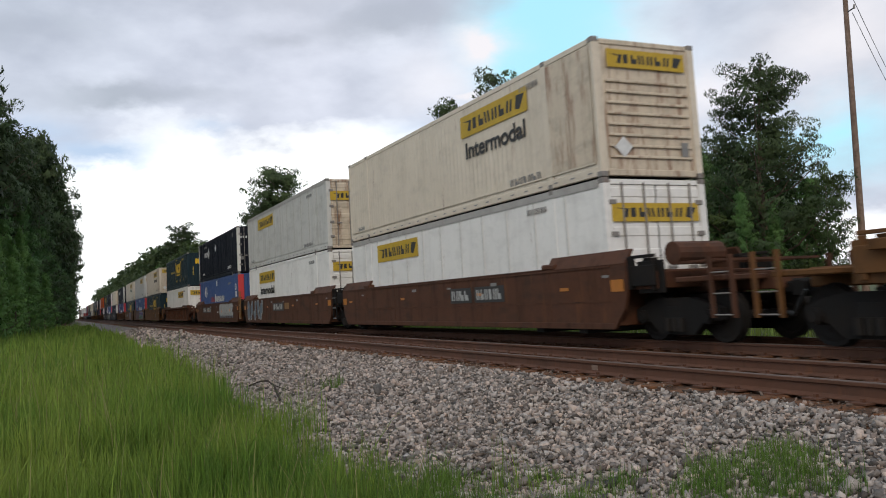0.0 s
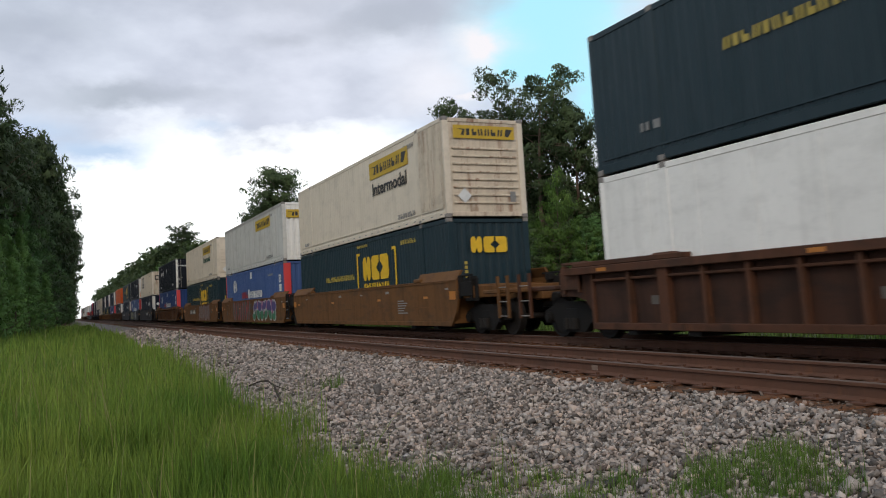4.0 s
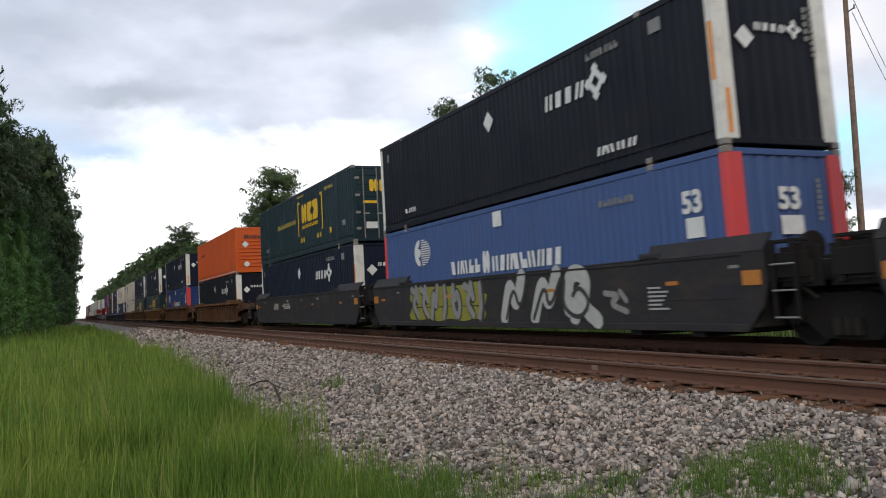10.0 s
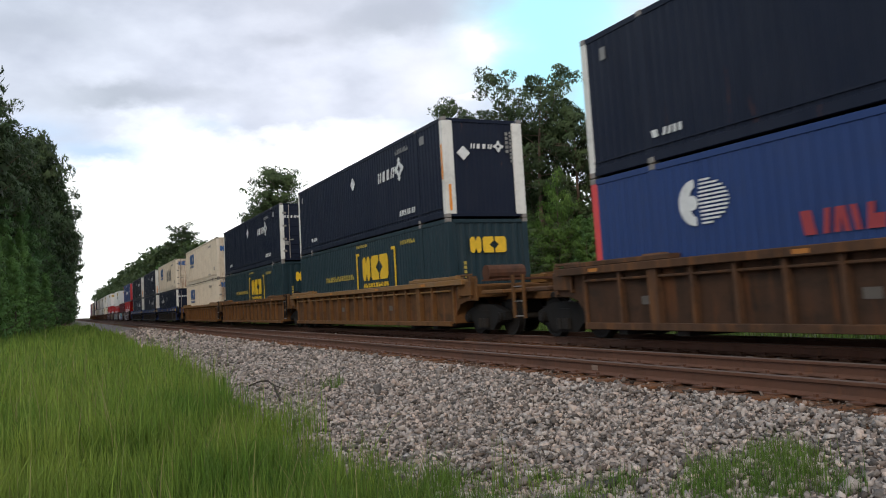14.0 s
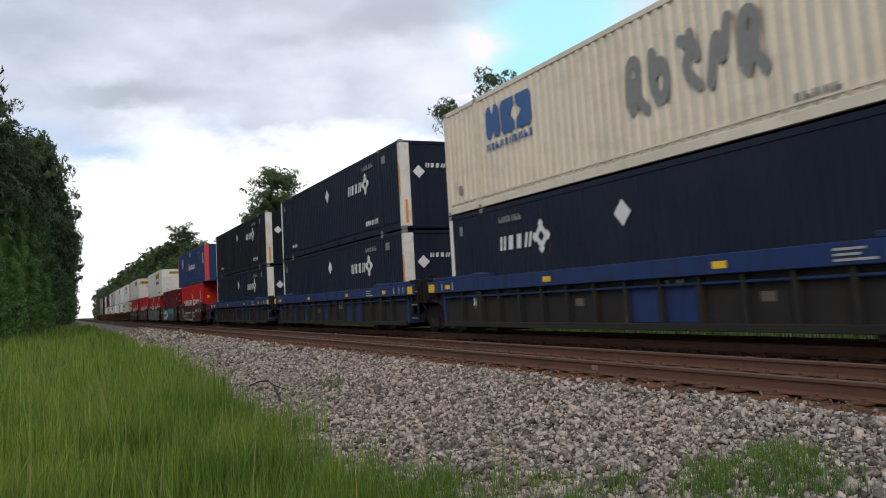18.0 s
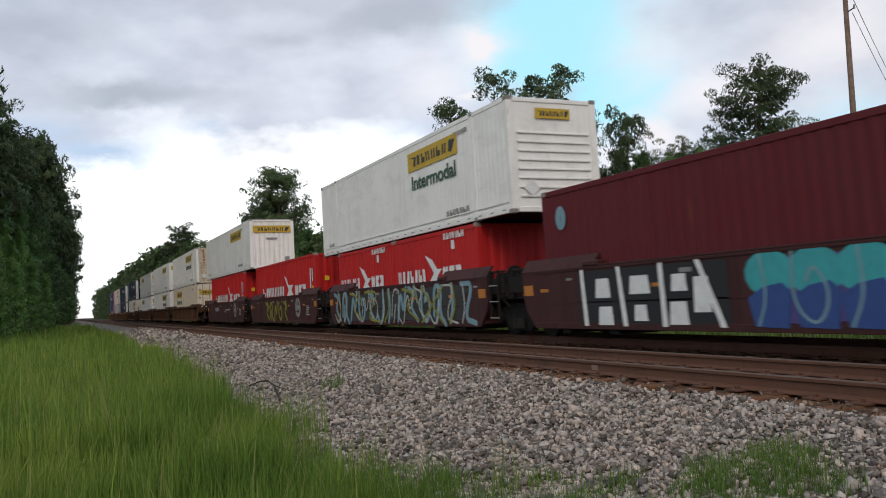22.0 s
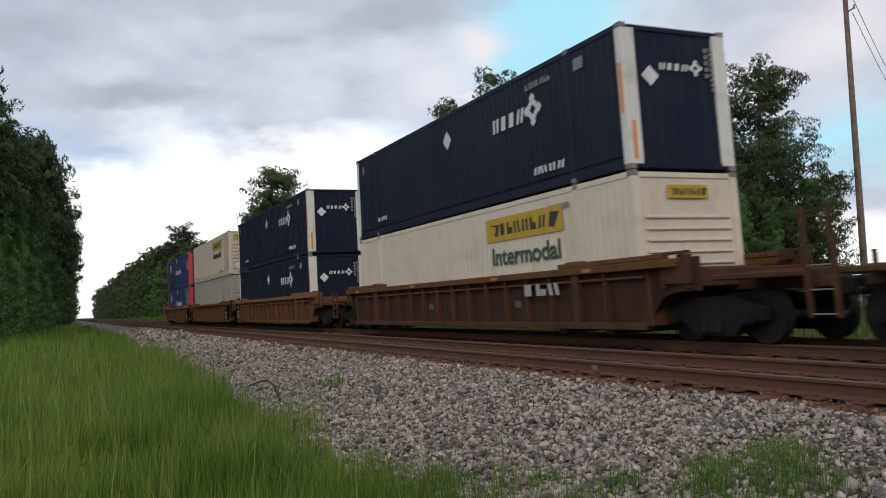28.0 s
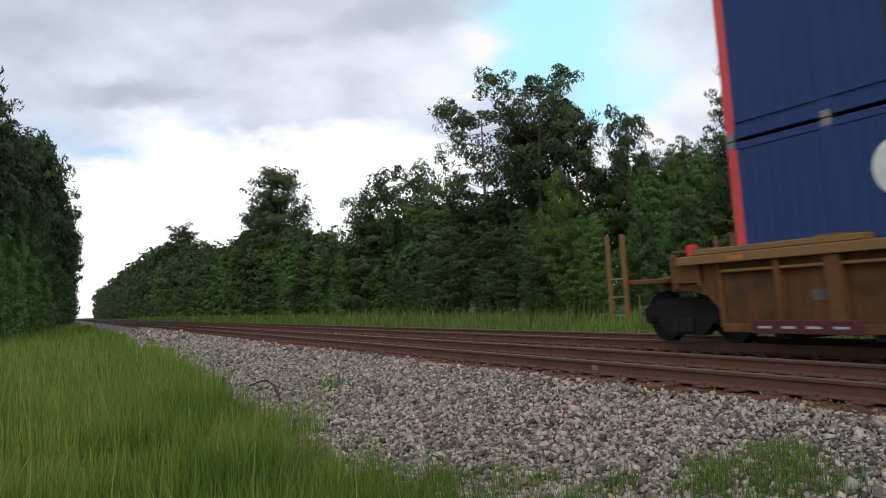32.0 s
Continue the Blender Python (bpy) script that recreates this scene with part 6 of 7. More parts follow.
def well_car(style, hc, mat, front, rear, marks=(), chord=None, brake=False, accents=True, yellow=False, tall=1.48):
    """One well of a container car. Origin on the rail heads, at the well's middle. hc: half the container length.
    front, rear: 'joint' where it shares a bogie with its neighbour, 'coupler' at a car's end."""
    t = thing("well_car", CAR_LABEL[mat] + " double-stack well car with " + ("ribbed" if style == "ribbed" else "smooth plate") + " sides", "railway car", "well cars of the train")
    m, cm = M[mat], M[chord or mat]
    yo = HY + 0.20                                      # outer face of the sides
    a, e = hc + 0.30, hc + 1.62                          # end of the deep side, place of the bogie
    top, bot, deck = 1.49, 0.25, 1.70
    rise = hc - 2.05
    deep = 0.33 if mat == "car_blue" else 0.15
    key = (style, hc, mat, chord)

    def slab():
        if style == "smooth":
            pts = [(-a, bot), (a, bot), (a + 0.34, 0.62), (a + 0.46, 0.95), (a + 0.46, top), (-a - 0.46, top), (-a - 0.46, 0.95), (-a - 0.34, 0.62)]
            bm = prism(pts, 0.0, 0.07)
        else:
            pts = [(-a, bot), (a, bot), (a + 0.12, 0.55), (a + 0.40, 0.82), (a + 0.75, 0.90), (e - 0.1, 0.92), (e - 0.1, 1.40), (-e + 0.1, 1.40), (-e + 0.1, 0.92), (-a - 0.75, 0.90), (-a - 0.40, 0.82), (-a - 0.12, 0.55)]
            bm = prism(pts, 0.13, 0.17)
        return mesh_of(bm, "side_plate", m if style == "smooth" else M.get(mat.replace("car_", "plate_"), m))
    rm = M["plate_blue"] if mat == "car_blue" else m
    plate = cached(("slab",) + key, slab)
    ribs = []
    if style == "ribbed":
        step = 1.02
        n = int((hc * 2 - 0.6) / step)
        ribs = [-(n - 1) * step / 2 + i * step for i in range(n)]
    rib = cached(("rib", mat), lambda: mesh_of(boxes((-0.045, 0.045, 0.0, 0.135, bot + 0.1, top - 0.15), bevel=0.008), "rib", rm))
    wide_rib = cached(("wide_rib", mat), lambda: mesh_of(boxes((-0.13, 0.13, -0.01, 0.135, bot + 0.08, top - 0.15), bevel=0.01), "rib", rm))

    def chord_mesh():
        if style == "ribbed":
            return mesh_of(boxes((-a - 0.9, a + 0.9, -0.05, 0.20, top - deep, top), (-a + 0.05, a - 0.05, 0.03, 0.08, top - deep - 0.16, top - deep - 0.11), bevel=0.012), "top_chord", cm)
        return mesh_of(boxes((-rise + 0.05, rise - 0.05, 0.0, 0.16, top, top + 0.035), bevel=0.008), "top_chord", cm)
    chord_me = cached(("chord",) + key, chord_mesh)
    lower = cached(("lower",) + key, lambda: mesh_of(boxes((-a + 0.02, a - 0.02, -0.01, 0.16, bot - 0.02, bot + 0.11), bevel=0.01), "bottom_chord", rm))
    dk = cached(("dk",) + key, lambda: mesh_of(boxes((rise - hc - 0.6, 0.72, -0.03, 0.22, top + 0.004, top + 0.10), bevel=0.012), "end_cap", cm))
    for sy in (-1, 1):
        def put(name, me, x=0.0, z=0.0, label=""):
            o = part(name, me, None, t, label, (x, sy * yo, z))
            if sy > 0:
                o.rotation_euler = (0, 0, math.pi)
            return o
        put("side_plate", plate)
        put("top_chord", chord_me)
        put("bottom_chord", lower)
        for i, x in enumerate(ribs):
            put("rib", wide_rib if abs(abs(x) - (hc - 2.0)) < 0.52 else rib, x)
        if style == "ribbed":
            for sx in (-1, 1):
                o = part("end_cap", dk, None, t, "", (sx * (hc + 0.12), sy * yo, 0))
                o.rotation_euler = (0, 0, math.pi if sx < 0 else 0)
                if (sx < 0) != (sy > 0):
                    o.scale = (1, -1, 1)
        if style == "smooth":
            seam = cached(("seam", hc, mat), lambda: mesh_of(boxes((-a + 0.1, a - 0.1, -0.008, 0.0, 0.76, 0.79), (-a + 0.02, a - 0.02, -0.02, 0.0, top - 0.05, top - 0.012), *[(x - 0.02, x + 0.02, -0.006, 0.0, bot + 0.12, top - 0.06) for x in (-hc + 2.0, -hc * 0.42, hc * 0.30, hc - 2.0)]), "weld_seam", m))
            put("weld_seam", seam)
            for sx in (-1, 1):
                lean = cached(("lean", hc, mat), lambda: mesh_of(leaning_guide(rise, a + 0.46, top, deck + 0.06), "end_guide", m))
                o = part("end_guide", lean, None, t, "", (0, sy * yo, 0))
                o.scale = (sx, -sy, 1)
        put("guide_block", cached(("guide", mat), lambda: mesh_of(boxes((-0.28, 0.28, -0.02, 0.2, top + 0.004, top + 0.13), bevel=0.03), "guide_block", cm)), hc - 2.0)
        put("guide_block", SHARED[("guide", mat)], 2.0 - hc)
    part("well_floor", cached(("floor", hc), lambda: mesh_of(boxes((-a, a, -yo + 0.05, yo - 0.05, 0.24, 0.30), *[(x - 0.15, x + 0.15, -yo + 0.05, yo - 0.05, 0.14, 0.24) for x in (-hc + 0.9, -hc + 2.6, hc - 2.6, hc - 0.9)]), "well_floor", M["steel_dark"])), None, t)
    for sx, end in ((1, front), (-1, rear)):
        def at_end(name, me, label="", flip=True):
            o = part(name, me, None, t, label, (0, 0, 0))
            if sx < 0:
                o.rotation_euler = (0, 0, math.pi)
            return o
        at_end("bulkhead", cached(("bulk", hc, mat), lambda: mesh_of(boxes((a, a + 0.1, -yo + 0.07, yo - 0.07, 0.3, 1.36), (a + 0.1, e - 0.12, -yo + 0.14, yo - 0.14, 0.98, 1.30), bevel=0.015), "bulkhead", m)))
        at_end("end_frame", cached(("eframe", hc, style, mat), lambda: mesh_of(boxes(*[b for sy in (-1, 1) for b in ((a + 0.47, e - 0.1, sy * 1.40 - 0.03, sy * 1.40 + 0.03, 1.04, 1.42), (a + 0.47, a + 0.53, sy * 1.38 - 0.08, sy * 1.38 + 0.08, 0.98, 1.60),
            (e - 0.25, e - 0.16, sy * 1.36 - 0.06, sy * 1.36 + 0.06, 0.95, 1.55), (a + 0.2, e - 0.12, sy * 1.36 - 0.02, sy * 1.36 + 0.02, 1.56, 1.62), (a + 0.75, a + 0.95, sy * 1.2 - 0.1, sy * 1.2 + 0.1, 1.40, 1.56), (a + 0.6, e + 0.02, sy * 1.30 - 0.03, sy * 1.30 + 0.03, 0.90, 1.50))] + [(a + 0.5, a + 0.56, -1.38, 1.38, 1.0, 1.3)], bevel=0.01), "end_frame", m if style == "ribbed" and mat != "car_blue" else M["steel_dark"])), "grimy steel end frame")
        if sx > 0 and end == "joint":
            st = "car_yellow" if yellow else "steel_dark"
            la = at_end("ladder", cached(("jlad", hc, st, style), lambda: mesh_of(boxes(*[(x, x + 0.05, sy * 1.47 - 0.025, sy * 1.47 + 0.025, 0.42, 2.1 if st == "car_yellow" else 1.62) for sy in (-1, 1) for x in (a + 0.56, a + 0.98)]), "ladder", M[st])), "steel corner ladder")
            for z in (0.46, 0.86, 1.25):
                part("rung", cached(("jrung", hc), lambda: mesh_of(cyl(cyl(bmesh.new(), (a + 0.57, -1.49, 0), (a + 1.02, -1.49, 0), 0.016, seg=6), (a + 0.57, 1.49, 0), (a + 1.02, 1.49, 0), 0.013, seg=6), "rung", M["m_grey"])), None, la, "", (0, 0, z))
        if end == "joint":
            at_end("brake_wheel", cached(("bwheel", hc), lambda: mesh_of(cyl(cyl(cyl(bmesh.new(), (e - 0.5, -0.9, 1.5), (e - 0.42, -0.9, 1.5), 0.24, seg=14), (e - 0.9, 0.3, 1.34), (e - 0.9, 0.3, 1.62), 0.12, 0.09, 10), (e - 0.4, -1.3, 0.92), (e - 0.1, -1.3, 0.72), 0.03, seg=6), "brake_wheel", M["steel_dark"])))
            at_end("joint_arm", cached(("arm", hc), lambda: mesh_of(boxes((a + 0.6, e - 0.02, -0.45, 0.45, 0.86, 1.22), (e - 0.5, e - 0.02, -0.9, 0.9, 1.22, 1.36), bevel=0.03), "joint_arm", M["steel_dark"])))
        else:
            c = e + 2.0
            at_end("draft_sill", cached(("draft", hc, mat), lambda: mesh_of(boxes((a + 0.5, c - 0.35, -0.34, 0.34, 0.88, 1.20), (e + 0.3, c - 0.5, -1.32, 1.32, 1.06, 1.16), bevel=0.02), "draft_sill", m)))
            at_end("coupler", cached(("coup", hc), lambda: mesh_of(boxes((c - 0.4, c - 0.1, -0.09, 0.09, 0.80, 1.0), (c - 0.16, c + 0.05, -0.2, 0.06, 0.74, 1.04), (c - 0.02, c + 0.12, -0.19, -0.09, 0.76, 1.02), bevel=0.03), "coupler", M["steel_dark"])), "black steel knuckle coupler")
            for sy in (-1, 1) if style == "smooth" or sx < 0 else (1,):
                la = at_end("ladder", cached(("lad", hc, sy, mat, tall), lambda: mesh_of(boxes((c - 0.75, c - 0.68, sy * 1.38 - 0.03, sy * 1.38 + 0.03, 0.45, tall), (c - 0.26, c - 0.19, sy * 1.38 - 0.03, sy * 1.38 + 0.03, 0.45, tall)), "ladder", cm)), "end ladder of weathered steel")
                for z in (0.5, 0.85, 1.2):
                    part("rung", cached(("rung", hc, sy), lambda: mesh_of(cyl(bmesh.new(), (c - 0.7, sy * 1.38, 0), (c - 0.22, sy * 1.38, 0), 0.014, seg=6), "rung", M["casting"])), None, la, "", (0, 0, z))
            at_end("air_hose", cached(("hose", hc), lambda: mesh_of(cyl(cyl(bmesh.new(), (c - 0.3, 0.4, 0.85), (c - 0.02, 0.42, 0.45), 0.03, seg=8), (c - 0.02, 0.42, 0.45), (c + 0.1, 0.40, 0.5), 0.035, seg=8), "air_hose", M["m_black"])))
            if brake:
                at_end("brake_reservoir", cached(("res", hc), lambda: mesh_of(cyl(bmesh.new(), (e - 0.2, -0.9, 1.62), (e - 0.2, 0.2, 1.62), 0.22, seg=14), "brake_reservoir", m)), "rusty brake air tank")
                at_end("grating", cached(("grate", hc), lambda: mesh_of(boxes(*[(e + 0.1 + 0.12 * i, e + 0.16 + 0.12 * i, -1.2, 1.2, 1.40, 1.44) for i in range(10)]), "grating", m)))
        if end == "coupler" or sx < 0:
            bogie(t, sx * e)
    for name, bm, mk, text, *deep in marks:
        o = part(name, bm, M[mk], t, text, (0, -yo - (deep[0] if deep else 0.006), 0))
        if name in ("graffiti", "number_marking"):
            tagged(o, kind="stuff")
    if accents:
        ink = "m_yellow" if mat == "car_blue" else "m_amber"
        z = {"car_blue": 1.25}.get(mat, 1.02 if style == "smooth" else 1.375)
        out = yo + (0.010 if style == "smooth" else 0.056)
        for x in (-hc + 0.2, -hc * 0.33, hc * 0.33, hc - 1.4):
            part("reflector", rect(x - 0.16, x + 0.16, z, z + (0.12 if mat == "car_blue" else 0.07)), M[ink], t, "", (0, -out, 0))
        if style == "smooth" or mat == "car_blue":
            for sx in (-1, 1):
                x = sx * (a + (0.18 if style == "smooth" else 0.6))
                part("reflector", rect(x - 0.2, x + 0.2, z - 0.06, z + 0.17), M[ink], t, "amber end reflector", (0, -out - 0.004, 0))
        if mat == "car_blue":
            for x in (-hc - 0.2, -hc + 0.5, hc - 0.5, hc - 0.05, hc + 0.3):
                part("number_marking", rect(x, x + 0.05, 1.22, 1.42), M["m_pale"], t, "", (0, -out, 0))
            part("number_marking", glyph_lines(hc - 3.2, 0.7, 1.22, 3), M["m_pale"], t, "", (0, -out, 0))
            part("number_marking", glyph_bars(-hc + 1.4, 0.78, 0.62, 0.22, 4, 0, 5), M["m_white"], t, "", (0, -yo + 0.12, 0))
            part("number_marking", glyph_bars(1.1, 0.82, 0.5, 0.3, 2, 0, 6), M["m_grey"], t, "", (0, -yo + 0.12, 0))
        for k in range(5 if style == "smooth" else 4):
            x = (-0.82 + 0.41 * k + 0.09 * ((k * 5) % 3)) * hc
            part("stencil_mark", rect(x, x + 0.22 + 0.1 * (k % 2), 1.24, 1.29 + 0.03 * (k % 2)), M["m_grey"], t, "", (0, -yo - 0.007, 0)) if style == "smooth" else part("stencil_mark", rect(x, x + 0.3, 0.7, 0.86), M["m_stain"], t, "", (0, -yo + 0.124, 0))
    t.location = (0, HY, 0)
    return t


def spray(x0, x1, z0, z1, shapes, seed, mat, text="", stroke=0.17, deep=0.010, smooth=2):
    return ("graffiti", scrawl(x0, z0, x1 - x0, z1 - z0, shapes, seed, stroke, smooth), mat, text, deep)


def bubble(x0, x1, z0, z1, shapes, seed, rim, fill, text, stroke):
    """Fat spray-painted shapes: a rim colour and a fill inside it."""
    return [spray(x0, x1, z0, z1, shapes, seed, rim, text, stroke * 1.5, 0.010), spray(x0 + stroke * 0.25, x1 - stroke * 0.25, z0 + stroke * 0.25, z1 - stroke * 0.25, shapes, seed, fill, "", stroke, 0.016)]


def blotch(x0, x1, z0, z1, seed, mat):
    """A ragged-edged patch of sprayed ground colour."""
    rng = random.Random(seed)
    n = 26
    pts = []
    for i in range(n):
        a = 2 * math.pi * i / n
        k = rng.uniform(0.82, 1.0)
        pts.append(((x0 + x1) / 2 + (x1 - x0) / 2 * k * max(-0.92, min(0.92, 1.25 * math.cos(a))), (z0 + z1) / 2 + (z1 - z0) / 2 * k * max(-0.9, min(0.9, 1.25 * math.sin(a)))))
    return ("graffiti", flat_shape(pts, 0.002), mat, "", 0.007)


def round_emblem(x, z):
    out = [("emblem", ring_shape(x, z, 0.46, 0.44, 0.44), "m_grey", "round pale grey crossed emblem", 0.008)]
    for sx in (-1, 1):
        for sz in (-1, 1):
            out.append(("emblem", flat_shape([(x + sx * 0.06, z + sz * 0.10), (x + sx * 0.20, z + sz * 0.10), (x + sx * 0.17, z + sz * 0.22), (x + sx * 0.06, z + sz * 0.28)][::sx * sz]), "car_maroon", "", 0.012))
    return out


def lines_mark(x, w, z0, n, mat="m_pale"):
    return [("number_marking", glyph_lines(x, w, z0, n), mat, "", 0.008)]


def glyph_lines(x, w, z0, n):
    bm = bmesh.new()
    for i in range(n):
        k = 1.0 - 0.12 * ((i * 7) % 4)
        prism([(x, z0 + 0.075 * i), (x + w * k, z0 + 0.075 * i), (x + w * k, z0 + 0.075 * i + 0.035), (x, z0 + 0.075 * i + 0.035)], -0.002, 0.002, bm)
    return bm


def plate_marks(x, z=0.98, w=1.5, n=4, seed=1, boxed=True):
    out = [("number_marking", glyph_bars(x + 0.1, z, w - 0.2, 0.26, n, 0, seed), "m_pale", "", 0.010)]
    if boxed:
        out.append(("number_plate_field", rect(x, x + w, z - 0.07, z + 0.33), "m_black", "", 0.005))
    return out


# ---------------------------------------------------------------- the train, from its front
# D: how far each stack's front stands behind the train's datum, in metres.
D = {0: -9.5, 1: 13.92, 2: 33.11, 3: 52.63, 4: 75.79, 5: 99.3, 6: 118.64, 7: 138.13, 8: 161.7, 9: 185.9, 10: 205.5, 11: 224.79, 12: 248.39, 13: 271.71, 14: 294.98, 15: 314.7, 16: 333.9,
     17: 357.52, 18: 377.14, 19: 396.77, 20: 418.22, 21: 433.75, 22: 449.26, 23: 464.8, 24: 480.35, 25: 501.9, 26: 521.31, 27: 540.93, 28: 564.43, 29: 587.55, 30: 607.08, 31: 626.41}
BASE1, BASE2 = 0.36, 3.275
RIDERS = []                                             # (thing, metres behind the datum, y, z)


def load(ob, centre, z):
    RIDERS.append((ob, centre, HY, z))


def place_car(ob, centre):
    RIDERS.append((ob, centre, HY, 0.0))


CARS = {0: ("ribbed", "car_mustard", "joint", "coupler"), 1: ("smooth", "car_rust", "coupler", "joint"), 2: ("smooth", "car_rust", "joint", "joint"), 3: ("smooth", "car_rust", "joint", "coupler"),
        4: ("ribbed", "car_rust", "coupler", "coupler"), 5: ("smooth", "car_mustard", "coupler", "joint"), 6: ("smooth", "car_mustard", "joint", "joint"), 7: ("smooth", "car_mustard", "joint", "coupler"),
        8: ("ribbed", "car_brown", "coupler", "coupler"), 9: ("smooth", "car_black", "coupler", "joint"), 10: ("smooth", "car_black", "joint", "joint"), 11: ("smooth", "car_black", "joint", "coupler"),
        12: ("ribbed", "car_brown", "coupler", "coupler"), 13: ("ribbed", "car_brown", "coupler", "coupler"), 14: ("ribbed", "car_mustard", "coupler", "joint"), 15: ("ribbed", "car_mustard", "joint", "joint"),
        16: ("ribbed", "car_mustard", "joint", "coupler"), 17: ("ribbed", "car_blue", "coupler", "joint"), 18: ("ribbed", "car_blue", "joint", "joint"), 19: ("ribbed", "car_blue", "joint", "coupler"),
        20: ("smooth", "car_maroon", "coupler", "joint"), 21: ("smooth", "car_maroon", "joint", "joint"), 22: ("smooth", "car_maroon", "joint", "joint"), 23: ("smooth", "car_maroon", "joint", "joint"),
        24: ("smooth", "car_maroon", "joint", "coupler"), 25: ("ribbed", "car_brown", "coupler", "joint"), 26: ("ribbed", "car_brown", "joint", "joint"), 27: ("ribbed", "car_brown", "joint", "coupler"),
        28: ("ribbed", "car_rust", "coupler", "coupler"), 29: ("ribbed", "car_mustard", "coupler", "joint"), 30: ("ribbed", "car_mustard", "joint", "joint"), 31: ("ribbed", "car_mustard", "joint", "coupler")}
